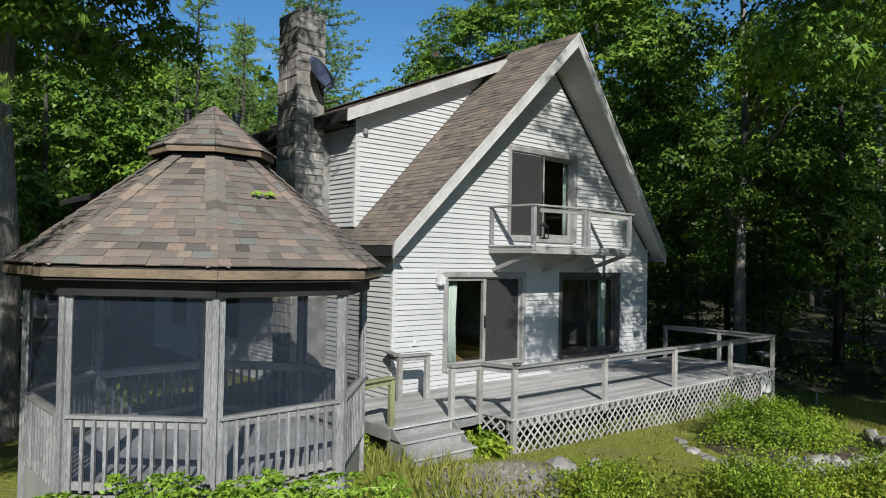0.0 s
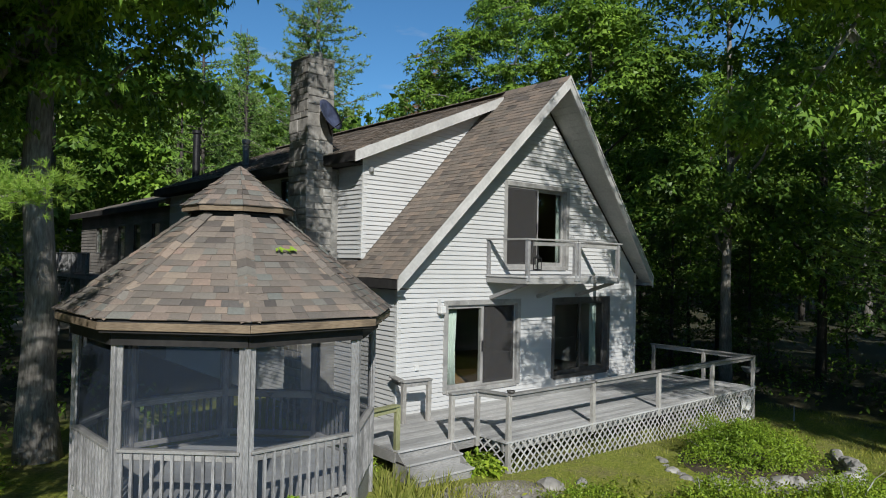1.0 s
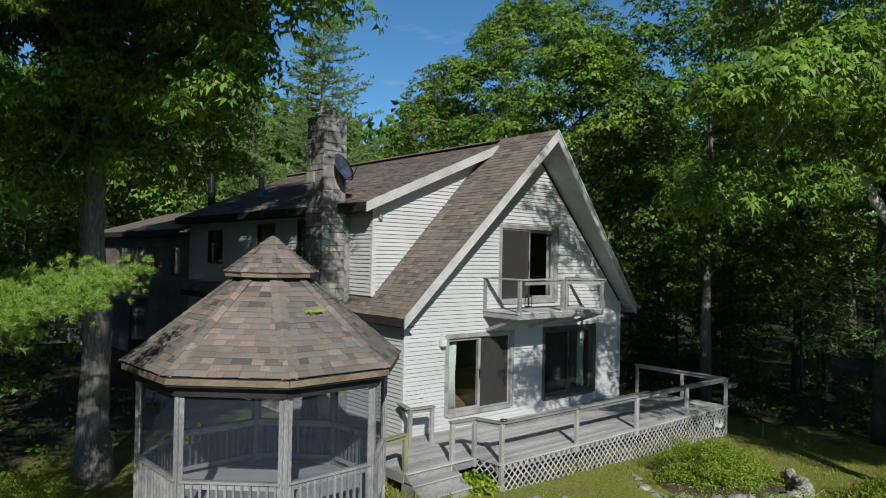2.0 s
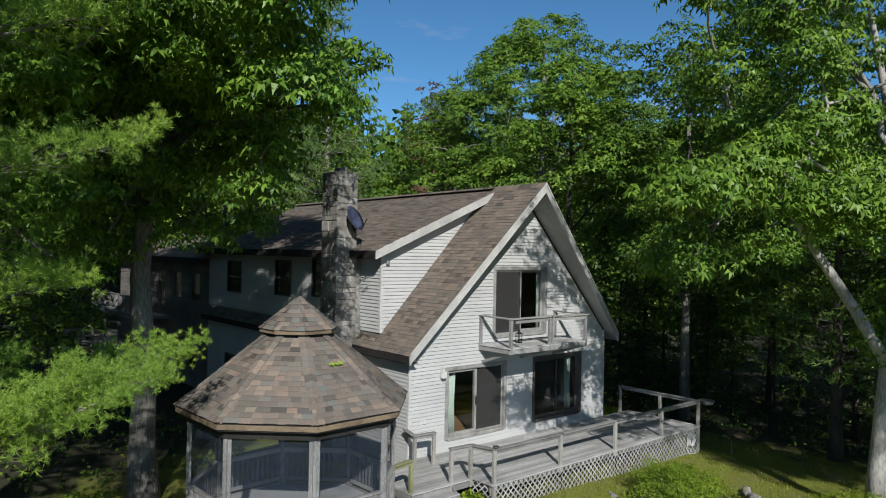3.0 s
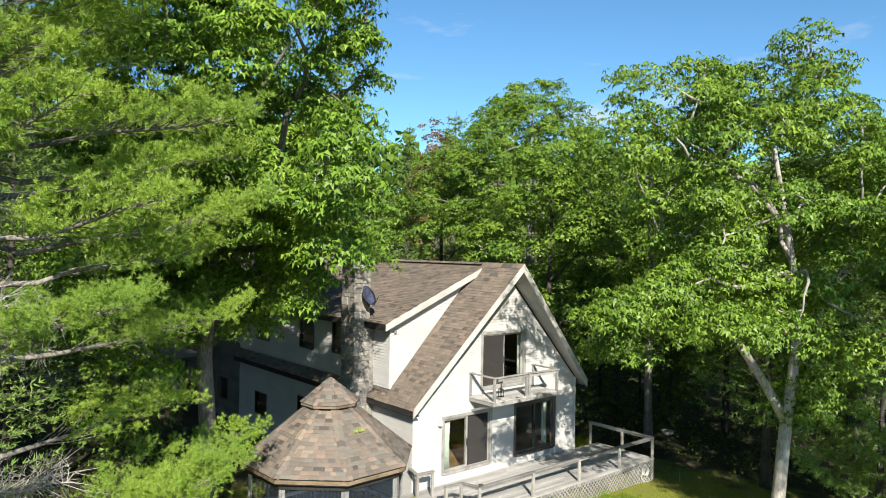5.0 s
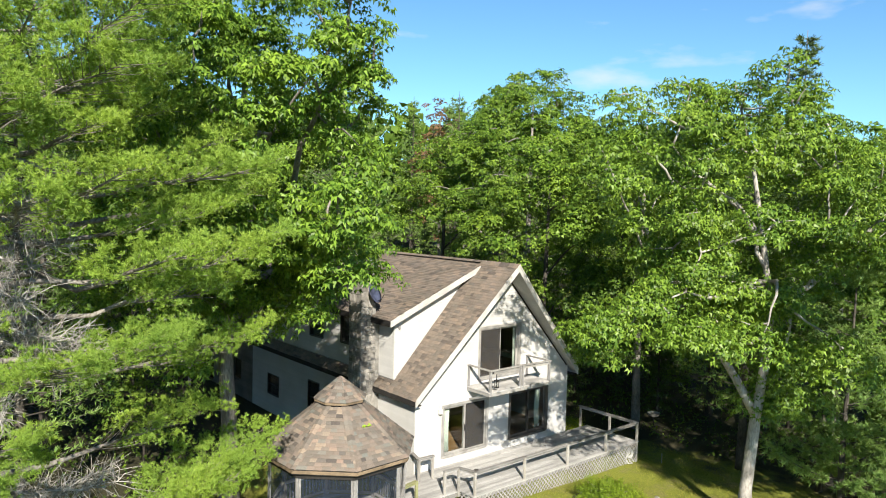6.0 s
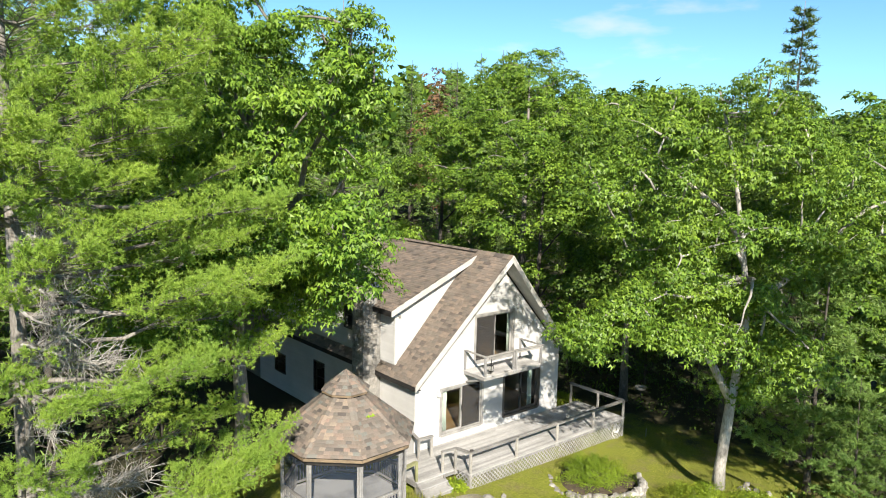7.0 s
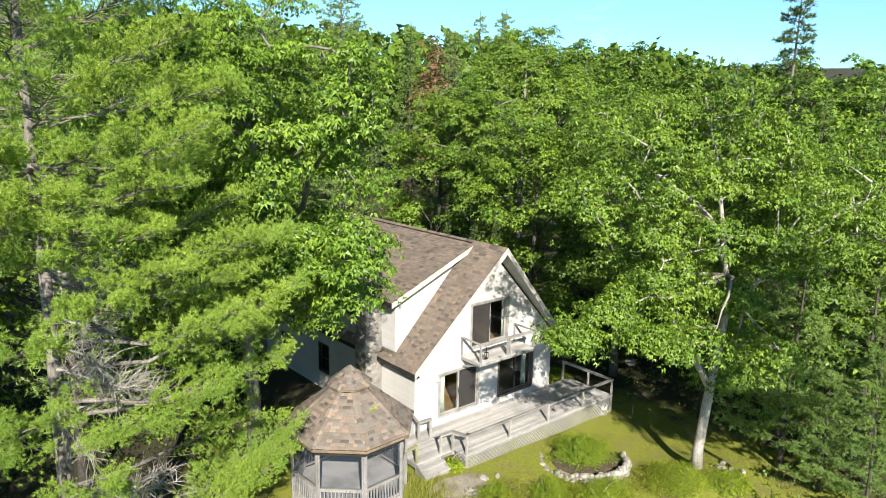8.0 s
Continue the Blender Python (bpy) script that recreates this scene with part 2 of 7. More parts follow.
def ground_material():
    m, nt, b = shader("ground_cover", 0.95)
    fine = noise_node(nt, 16, 6.0)
    mid = noise_node(nt, 1.1, 5.0)
    big = noise_node(nt, 0.22, 4.0)
    grass = ramp(nt, fine.outputs["Fac"], [(0.25, (0.115, 0.15, 0.015)), (0.55, (0.245, 0.275, 0.03)), (0.8, (0.37, 0.34, 0.08))])
    straw = ramp(nt, fine.outputs["Fac"], [(0.3, (0.14, 0.115, 0.05)), (0.7, (0.30, 0.25, 0.12))])
    col = mixed(nt, grass, straw, ramp(nt, mid.outputs["Fac"], [(0.5, (0, 0, 0)), (0.72, (0.8, 0.8, 0.8))]))
    earth = ramp(nt, fine.outputs["Fac"], [(0.3, (0.045, 0.035, 0.022)), (0.7, (0.13, 0.095, 0.06))])
    col = mixed(nt, col, earth, ramp(nt, big.outputs["Fac"], [(0.56, (0, 0, 0)), (0.68, (0.9, 0.9, 0.9))]))
    # leaf litter all round the mown clearing, darkened further for the trees' shade
    shaded_litter = ramp(nt, fine.outputs["Fac"], [(0.3, (0.022, 0.022, 0.010)), (0.55, (0.05, 0.05, 0.02)), (0.75, (0.075, 0.058, 0.032))])
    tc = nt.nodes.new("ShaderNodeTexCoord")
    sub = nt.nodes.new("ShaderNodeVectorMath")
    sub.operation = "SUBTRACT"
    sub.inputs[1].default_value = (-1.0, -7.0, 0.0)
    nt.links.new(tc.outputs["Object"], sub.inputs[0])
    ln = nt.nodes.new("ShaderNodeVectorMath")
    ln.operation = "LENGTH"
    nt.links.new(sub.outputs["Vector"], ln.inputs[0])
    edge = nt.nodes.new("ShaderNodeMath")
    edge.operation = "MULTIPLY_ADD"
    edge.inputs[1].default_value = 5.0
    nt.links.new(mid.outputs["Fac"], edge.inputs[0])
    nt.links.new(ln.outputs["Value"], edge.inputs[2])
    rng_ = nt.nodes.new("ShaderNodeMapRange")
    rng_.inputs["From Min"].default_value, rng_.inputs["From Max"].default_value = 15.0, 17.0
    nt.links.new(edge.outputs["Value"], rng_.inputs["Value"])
    col = mixed(nt, col, shaded_litter, rng_.outputs["Result"])
    nt.links.new(col, b.inputs["Base Color"])
    bump(nt, b, fine.outputs["Fac"], 0.8, 0.04)
    return m


M_GROUND = ground_material()
M_GRAVEL = worn("gravel", (0.20, 0.17, 0.12), (0.58, 0.54, 0.46), 0.95, 28, 1.2, None, "", 0, 1.0, bump_dist=0.02)


def glass_material(name, tint, gloss_rough=0.02):
    m = bpy.data.materials.new(name)
    m.use_nodes = True
    nt = m.node_tree
    out = nt.nodes["Material Output"]
    nt.nodes.remove(nt.nodes["Principled BSDF"])
    t = nt.nodes.new("ShaderNodeBsdfTransparent")
    t.inputs["Color"].default_value = (*tint, 1)
    g = nt.nodes.new("ShaderNodeBsdfGlossy")
    g.inputs["Roughness"].default_value = gloss_rough
    lw = nt.nodes.new("ShaderNodeLayerWeight")
    lw.inputs["Blend"].default_value = 0.5
    pw = nt.nodes.new("ShaderNodeMath")
    pw.operation = "POWER"
    pw.inputs[1].default_value = 4.0
    nt.links.new(lw.outputs["Facing"], pw.inputs[0])
    f = nt.nodes.new("ShaderNodeMapRange")
    f.inputs["To Min"].default_value, f.inputs["To Max"].default_value = 0.05, 0.9
    nt.links.new(pw.outputs["Value"], f.inputs["Value"])
    mx = nt.nodes.new("ShaderNodeMixShader")
    nt.links.new(f.outputs["Result"], mx.inputs["Fac"])
    nt.links.new(t.outputs["BSDF"], mx.inputs[1])
    nt.links.new(g.outputs["BSDF"], mx.inputs[2])
    nt.links.new(mx.outputs["Shader"], out.inputs["Surface"])
    return m


M_GLASS = glass_material("window_glass", (0.85, 0.88, 0.86))


def screen_material(name, colour, see):
    m = bpy.data.materials.new(name)
    m.use_nodes = True
    nt = m.node_tree
    b = nt.nodes["Principled BSDF"]
    out = nt.nodes["Material Output"]
    b.inputs["Base Color"].default_value = (*colour, 1)
    b.inputs["Roughness"].default_value = 0.8
    n = noise_node(nt, 1.6, 3.0)
    fac = nt.nodes.new("ShaderNodeMapRange")
    fac.inputs["To Min"].default_value, fac.inputs["To Max"].default_value = see - 0.06, see + 0.06
    nt.links.new(n.outputs["Fac"], fac.inputs["Value"])
    t = nt.nodes.new("ShaderNodeBsdfTransparent")
    mx = nt.nodes.new("ShaderNodeMixShader")
    nt.links.new(fac.outputs["Result"], mx.inputs["Fac"])
    nt.links.new(b.outputs["BSDF"], mx.inputs[1])
    nt.links.new(t.outputs["BSDF"], mx.inputs[2])
    nt.links.new(mx.outputs["Shader"], out.inputs["Surface"])
    return m


M_SCREEN = screen_material("insect_screen", (0.038, 0.056, 0.088), 0.70)
M_DOORSCREEN = screen_material("door_screen", (0.05, 0.048, 0.047), 0.40)


# ---- mesh helpers ----
class Build:
    """Gathers faces, then becomes one mesh."""

    def __init__(self):
        self.v, self.f = [], []

    def add(self, verts, faces):
        n = len(self.v)
        self.v.extend(tuple(p) for p in verts)
        self.f.extend(tuple(i + n for i in q) for q in faces)

    def box(self, a, b):
        (x0, y0, z0), (x1, y1, z1) = a, b
        self.add([(x0, y0, z0), (x1, y0, z0), (x1, y1, z0), (x0, y1, z0), (x0, y0, z1), (x1, y0, z1), (x1, y1, z1), (x0, y1, z1)],
                 [(0, 3, 2, 1), (4, 5, 6, 7), (0, 1, 5, 4), (1, 2, 6, 5), (2, 3, 7, 6), (3, 0, 4, 7)])

    def beam(self, p, q, w, h, up=(0, 0, 1)):
        """A bar of w by h from p to q."""
        p, q = Vector(p), Vector(q)
        d = (q - p).normalized()
        side = d.cross(Vector(up))
        side = side.normalized() if side.length > 1e-4 else Vector((1, 0, 0))
        top = side.cross(d).normalized()
        vs = []
        for e in (p, q):
            for s, t in ((-1, -1), (1, -1), (1, 1), (-1, 1)):
                vs.append(e + side * (s * w / 2) + top * (t * h / 2))
        self.add(vs, [(0, 1, 2, 3), (7, 6, 5, 4), (0, 4, 5, 1), (1, 5, 6, 2), (2, 6, 7, 3), (3, 7, 4, 0)])

    def prism(self, outline, lift):
        """A closed outline of points, thickened by the vector lift."""
        n = len(outline)
        lift = Vector(lift)
        vs = [Vector(p) for p in outline]
        self.add(vs + [p + lift for p in vs], [tuple(range(n))[::-1], tuple(range(n, 2 * n))] + [(i, (i + 1) % n, n + (i + 1) % n, n + i) for i in range(n)])

    def tube(self, pts, radii, sides=8, knobs=0.0):
        pts = [Vector(p) for p in pts]
        rings, n = [], len(pts)
        ref = Vector((0.31, 0.95, 0.05))
        for i, p in enumerate(pts):
            d = (pts[min(i + 1, n - 1)] - pts[max(i - 1, 0)]).normalized()
            a = d.cross(ref)
            a = a.normalized() if a.length > 1e-3 else d.orthogonal().normalized()
            c = d.cross(a)
            for k in range(sides):
                t = 2 * math.pi * k / sides
                r = radii[i] * (1 + (knobs * (noise.noise(p * 1.7 + Vector((k, 0, 0)))) if knobs else 0))
                rings.append(p + (a * math.cos(t) + c * math.sin(t)) * r)
        faces = [(i * sides + k, i * sides + (k + 1) % sides, (i + 1) * sides + (k + 1) % sides, (i + 1) * sides + k) for i in range(n - 1) for k in range(sides)]
        faces += [tuple(range(sides))[::-1], tuple((n - 1) * sides + k for k in range(sides))]
        self.add(rings, faces)

    def lathe(self, profile, at=(0, 0, 0), sides=16):
        """Rings of (radius, height) turned round the upright axis."""
        vs, fs = [], []
        for r, z in profile:
            for k in range(sides):
                t = 2 * math.pi * k / sides
                vs.append((at[0] + r * math.cos(t), at[1] + r * math.sin(t), at[2] + z))
        for i in range(len(profile) - 1):
            for k in range(sides):
                fs.append((i * sides + k, i * sides + (k + 1) % sides, (i + 1) * sides + (k + 1) % sides, (i + 1) * sides + k))
        fs += [tuple(range(sides))[::-1], tuple((len(profile) - 1) * sides + k for k in range(sides))]
        self.add(vs, fs)

    def mesh(self, name, material, smooth=False):
        me = bpy.data.meshes.new(name)
        me.from_pydata(self.v, [], self.f)
        me.materials.append(material)
        if smooth:
            me.polygons.foreach_set("use_smooth", [True] * len(me.polygons))
        me.update()
        return me


def bevelled(me, width):
    """Rounds the edges of a small mesh."""
    bm = bmesh.new()
    bm.from_mesh(me)
    bmesh.ops.bevel(bm, geom=bm.edges[:], offset=width, segments=1, affect="EDGES", clamp_overlap=True)
    bm.to_mesh(me)
    bm.free()
    return me


def part(name, build, material, parent=None, label="", smooth=False, bevel=0.0):
    me = build if isinstance(build, bpy.types.Mesh) else build.mesh(name, material, smooth)
    if bevel:
        bevelled(me, bevel)
    ob = new(name, me)
    ob.parent = parent
    return tagged(ob, label)


def thing(name, label, category, at=(0, 0, 0), group="", kind=""):
    ob = new(name)
    ob.location = at
    ob.empty_display_size = 0.2
    return tagged(ob, label, category, group, kind)


def panel(outline, holes, to_world, depth):
    """A wall of an outline with openings, in (s, z), thickened by the vector depth."""
    bm = bmesh.new()
    edges = []
    for loop in [outline] + holes:
        vs = [bm.verts.new(to_world(s, z)) for s, z in loop]
        edges += [bm.edges.new((vs[i], vs[(i + 1) % len(vs)])) for i in range(len(vs))]
    bmesh.ops.triangle_fill(bm, use_beauty=True, use_dissolve=False, edges=edges)
    got = bmesh.ops.extrude_face_region(bm, geom=bm.faces[:])
    bmesh.ops.translate(bm, verts=[g for g in got["geom"] if isinstance(g, bmesh.types.BMVert)], vec=depth)
    bmesh.ops.recalc_face_normals(bm, faces=bm.faces[:])
    return bm


def from_bm(bm, name, material):
    me = bpy.data.meshes.new(name)
    bm.to_mesh(me)
    bm.free()
    me.materials.append(material)
    return me


def rect(s0, z0, s1, z1):
    return [(s0, z0), (s1, z0), (s1, z1), (s0, z1)]


def ground_z(x, y):
    """The lie of the land."""
    z = -0.17 - 0.03 * min(max(x, -6.0), 12.0)
    z += 0.40 * math.exp(-(((x + 7.3) / 2.4) ** 2 + ((y + 5.0) / 1.8) ** 2))
    z += 0.55 * math.exp(-(((x - 6.6) / 2.4) ** 2 + ((y + 9.7) / 1.6) ** 2))
    far = math.hypot(x - 2, y - 4)
    if far > 45:
        z += (far - 45) * 0.08
    return z + 0.05 * noise.noise(Vector((x * 0.35, y * 0.35, 0.3)))


SPRIG, SPRIG_N = (-5.69, -3.04, 3.915), (0.03, -0.594, 0.804)


# ---- ground ----
def build_ground():
    steps = [-900, -600, -400, -300, -220, -170, -140, -110, -90, -70, -55, -45, -37] + [-30 + 0.75 * i for i in range(81)] + [37, 45, 55, 70, 90, 110, 140, 170, 220, 300, 400, 600, 900]
    n = len(steps)
    b = Build()
    b.add([(x, y, ground_z(x, y)) for y in steps for x in steps], [(j * n + i, j * n + i + 1, (j + 1) * n + i + 1, (j + 1) * n + i) for j in range(n - 1) for i in range(n - 1)])
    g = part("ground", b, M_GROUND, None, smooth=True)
    tagged(g, "patchy green and straw-coloured lawn and woodland floor", "ground", "", "structure")
    b = Build()
    pts = [(-3.0, -3.25), (-1.5, -3.2), (-0.9, -3.6), (-1.2, -5.0), (-2.6, -7.5), (-5.2, -9.0), (-6.0, -8.2), (-4.0, -6.2), (-3.2, -4.6)]
    fine = []
    for i in range(len(pts)):
        for k in range(5):
            u = k / 5
            p = [pts[(i + j) % len(pts)] for j in (-1, 0, 1, 2)]
            fine.append(tuple(0.5 * ((2 * p[1][c]) + (p[2][c] - p[0][c]) * u + (2 * p[0][c] - 5 * p[1][c] + 4 * p[2][c] - p[3][c]) * u * u + (3 * p[1][c] - p[0][c] - 3 * p[2][c] + p[3][c]) * u**3) for c in (0, 1)))
    c = (sum(p[0] for p in fine) / len(fine), sum(p[1] for p in fine) / len(fine))
    rings = [[(c[0] + (x - c[0]) * s, c[1] + (y - c[1]) * s) for x, y in fine] for s in (0.3, 0.65, 1.0)]
    m = len(fine)
    b.add([(x, y, ground_z(x, y) + (0.03 if i < 2 else 0.006)) for i, ring in enumerate(rings) for x, y in ring],
          [tuple(range(m))] + [(i * m + k, (i + 1) * m + k, (i + 1) * m + (k + 1) % m, i * m + (k + 1) % m) for i in range(2) for k in range(m)])
    p = part("path", b, M_GRAVEL, None, smooth=True)
    tagged(p, "pale gravel path at the foot of the wooden steps", "path", "", "structure")
    b = Build()
    b.add([(x, y, ground_z(x, y) + 0.04) for x, y in ((-6.5, 27), (-0.5, 27.5), (2.5, 34), (2, 44), (-8, 44), (-8.5, 33))], [(0, 1, 2, 3, 4, 5)])
    tagged(part("road", b, M_GRAVEL, None), "grey gravel drive behind the house", "drive", "", "structure")


build_ground()

# ---- house shell ----
XL, XR, XM = -1.38, 7.54, 3.08          # side walls and ridge
BACK = 14.5
DECK = 0.45
EAVE_X, EAVE_Z, RIDGE_Z = -1.70, 3.46, 8.50   # top of the steep roof
SLOPE = (RIDGE_Z - EAVE_Z) / (XM - EAVE_X)
DOOR_Z0, DOOR_Z1 = 0.80, 2.85
DOORS = [(0.0, 2.43), (3.78, 6.18)]
WIN = (1.90, 3.70, 4.28, 5.81)
DORM_Y, DORM_EAVE_X, DORM_EAVE_Z = 1.46, -1.86, 6.30
DSLOPE = (8.42 - DORM_EAVE_Z) / (XM - DORM_EAVE_X)


def roof_z(x):
    return RIDGE_Z - abs(x - XM) * SLOPE


def dorm_z(x):
    return DORM_EAVE_Z + (x - DORM_EAVE_X) * DSLOPE


def front(s, z, out=0.0):
    return Vector((s, -out, z))


def left(s, z, out=0.0):
    return Vector((XL - out, s, z))


def cheek(s, z, out=0.0):
    return Vector((s, DORM_Y - out, z))


def siding(parent, place, ends, z0, z1, holes, step=0.108, mat=None):
    """Lapped boards, course by course. ends(z) gives the left and right end at a height."""
    k = 0
    while z0 + k * step < z1 - 0.01:
        za, zb = z0 + k * step, min(z0 + (k + 1) * step + 0.012, z1)
        k += 1
        (a0, b0), (a1, b1) = ends(za), ends(zb)
        cuts = sorted((h[0], h[2]) for h in holes if h[1] < (za + zb) / 2 < h[3])
        spans, at = [], (a0, a1)
        for c0, c1 in cuts:
            spans.append((at, (c0, c0)))
            at = (c1, c1)
        spans.append((at, (b0, b1)))
        for (p0, p1), (q0, q1) in spans:
            if q0 - p0 < 0.03 or q1 - p1 < -0.2:
                continue
            q1, o = max(q1, p1 + 0.005), 0.002
            b = Build()
            b.add([place(p0, za, o), place(q0, za, o), place(q0, za, 0.042), place(p0, za, 0.042), place(p1, zb, o), place(q1, zb, o), place(q1, zb, 0.008), place(p1, zb, 0.008)],
                  [(0, 1, 2, 3), (7, 6, 5, 4), (3, 2, 6, 7), (0, 4, 5, 1), (0, 3, 7, 4), (1, 5, 6, 2)])
            part("siding_board", b, mat or M_SIDING, parent)


def build_walls():
    under = roof_z(XL) - 0.32
    top = RIDGE_Z - 0.30
    gable = [(XL, -0.3), (XR, -0.3), (XR, under), (XM, top), (XL, under)]
    holes = [rect(a, DOOR_Z0, b, DOOR_Z1) for a, b in DOORS] + [rect(WIN[0], WIN[1], WIN[2], WIN[3])]
    w = part("wall_front", from_bm(panel(gable, holes, lambda s, z: (s, 0, z), (0, 0.16, 0)), "wall_front", M_SHEATH), None)
    tagged(w, "white clapboard gable wall with two sliding doors", "wall", "", "structure")

    def ends(z):
        half = min((top - z) / SLOPE, XR - XM)
        half = min(half, (XR - XL) / 2)
        return XM - half, XM + half
    cut = [(a - 0.05, DOOR_Z0 - 0.02, b + 0.05, DOOR_Z1 + 0.05) for a, b in DOORS] + [(WIN[0] - 0.05, WIN[1] - 0.05, WIN[2] + 0.05, WIN[3] + 0.05)]
    siding(w, front, ends, 0.30, top - 0.05, cut)
    # left wall, with windows on both floors
    wins = [(4.7, 4.75, 5.45, 5.95), (7.0, 4.65, 8.2, 5.85), (11.2, 4.55, 12.5, 5.75), (7.3, 0.9, 8.3, 2.4), (11.4, 0.9, 12.6, 1.9)]
    o = [(0.165, -0.3), (BACK, -0.3), (BACK, 6.1), (DORM_Y + 0.005, 6.1), (DORM_Y + 0.005, under), (0.165, under)]
    w = part("wall_left", from_bm(panel(o, [rect(*h) for h in wins], lambda s, z: (XL, s, z), (0.16, 0, 0)), "wall_left", M_SHEATH), None)
    tagged(w, "shaded white clapboard side wall with dark windows", "wall", "", "structure")
    cut = [(a - 0.05, b - 0.05, c + 0.05, d + 0.05) for a, b, c, d in wins]
    siding(w, left, lambda z: (0.0, BACK), -0.1, under + 0.02, cut)
    siding(w, left, lambda z: (DORM_Y, BACK), 3.86, 6.12, cut)
    for i, (y0, z0, y1, z1) in enumerate(wins):
        t = thing(f"window_{i + 2}", "dark narrow window with a brown frame in the side wall", "window", (XL, (y0 + y1) / 2, z0), "side windows", "structure")
        b = Build()
        for a, c in (((-0.04, -0.05, -0.05), (0.10, 0.0, z1 - z0 + 0.05)),):
            hw = (y1 - y0) / 2
            b.box((-0.04, -hw - 0.05, -0.05), (0.10, -hw, z1 - z0 + 0.05))
            b.box((-0.04, hw, -0.05), (0.10, hw + 0.05, z1 - z0 + 0.05))
            b.box((-0.04, -hw, z1 - z0), (0.10, hw, z1 - z0 + 0.05))
            b.box((-0.05, -hw, -0.05), (0.10, hw, 0.0))
            b.box((0.02, -hw, (z1 - z0) / 2 - 0.02), (0.06, hw, (z1 - z0) / 2 + 0.02))
        part("window_frame", b, M_DARKFRAME, t)
        b = Build()
        b.box((0.03, -hw, 0), (0.04, hw, z1 - z0))
        part("pane", b, M_GLASS, t).visible_shadow = False
    # right, back and dormer front
    o = [(0.165, -0.5), (BACK, -0.5), (BACK, under), (0.165, under)]
    w = part("wall_right", from_bm(panel(o, [], lambda s, z: (XR, s, z), (-0.16, 0, 0)), "wall_right", M_SIDING), None)
    tagged(w, "white clapboard wall in the shade of the woods", "wall", "", "structure")
    o = [(XL + 0.165, -0.3), (XR - 0.165, -0.3), (XR - 0.165, under), (XM, top), (XL + 0.165, dorm_z(XL) - 0.35)]
    w = part("wall_back", from_bm(panel(o, [], lambda s, z: (s, BACK, z), (0, -0.16, 0)), "wall_back", M_SIDING), None)
    tagged(w, "white clapboard back wall", "wall", "", "structure")
    o = [(XL, 3.55), (XM - 0.35, roof_z(XM - 0.35) - 0.1), (XM - 0.35, dorm_z(XM - 0.35) - 0.30), (XL, dorm_z(XL) - 0.30)]
    w = part("wall_dormer", from_bm(panel(o, [], lambda s, z: (s, DORM_Y, z), (0, 0.14, 0)), "wall_dormer", M_SHEATH), None)
    tagged(w, "white clapboard cheek of the shed dormer", "wall", "", "structure")

    def dends(z):
        a = max(XL, DORM_EAVE_X + (z + 0.28 - DORM_EAVE_Z) / DSLOPE)
        return a, XM - (RIDGE_Z - z + 0.04) / SLOPE
    siding(w, cheek, dends, 3.78, 8.05, [])
    # corner boards
    for name, a, c in (("trim", (XL - 0.03, -0.03, 0.3), (XL + 0.09, -0.002, under + 0.1)), ("trim", (XR - 0.09, -0.03, 0.3), (XR + 0.03, -0.002, under + 0.1)),
                       ("trim", (XL - 0.03, -0.002, -0.1), (XL - 0.001, 0.09, under + 0.05)), ("trim", (XL - 0.03, DORM_Y - 0.03, 3.85), (XL + 0.10, DORM_Y - 0.002, 6.2)), ("trim", (XL - 0.03, DORM_Y - 0.002, 3.85), (XL - 0.001, DORM_Y + 0.1, 6.1))):
        b = Build()
        b.box(a, c)
        tagged(part(name, b, M_TRIM), "white painted corner board", "trim", "corner boards", "structure")


build_walls()


def shingle_tabs(corners, step, tab, seed, thick=0.012, skip=None):
    """Tabs over a quad given as eave start, eave end, ridge end, ridge start; each one an eight-cornered slab."""
    rnd = random.Random(seed)
    a, b, c, d = [Vector(p) for p in corners]
    up_len = ((d - a).length + (c - b).length) / 2
    rows = max(2, round(up_len / step))
    nrm = (b - a).cross(d - a).normalized()
    out = []
    for r in range(rows):
        u0, u1 = r / rows, min(1.0, (r + 1.25) / rows)
        l0, r0, l1, r1 = a.lerp(d, u0), b.lerp(c, u0), a.lerp(d, u1), b.lerp(c, u1)
        width = (r0 - l0).length
        if width < 0.05:
            continue
        at = -rnd.random() * tab
        while at < width:
            w = tab * rnd.uniform(0.55, 1.35)
            s0, s1 = max(at, 0.0) / width, min(at + w - 0.003, width) / width
            at += w
            if s1 - s0 < 0.01:
                continue
            lift = thick * rnd.uniform(0.8, 2.0)
            drop = rnd.uniform(-0.012, 0.0)
            p = [l0.lerp(r0, s0), l0.lerp(r0, s1), l1.lerp(r1, s1), l1.lerp(r1, s0)]
            dn = (p[0] - p[3]).normalized() * -drop
            p[0], p[1] = p[0] + dn, p[1] + dn
            q = [p[0] + nrm * lift, p[1] + nrm * lift, p[2] + nrm * 0.003, p[3] + nrm * 0.003]
            mid = (p[0] + p[2]) / 2
            if skip and skip(mid):
                continue
            out.append((mid, [x + nrm * 0.001 for x in p] + q))
    return out


TAB_FACES = [(0, 3, 2, 1), (4, 5, 6, 7), (0, 1, 5, 4), (1, 2, 6, 5), (2, 3, 7, 6), (3, 0, 4, 7)]


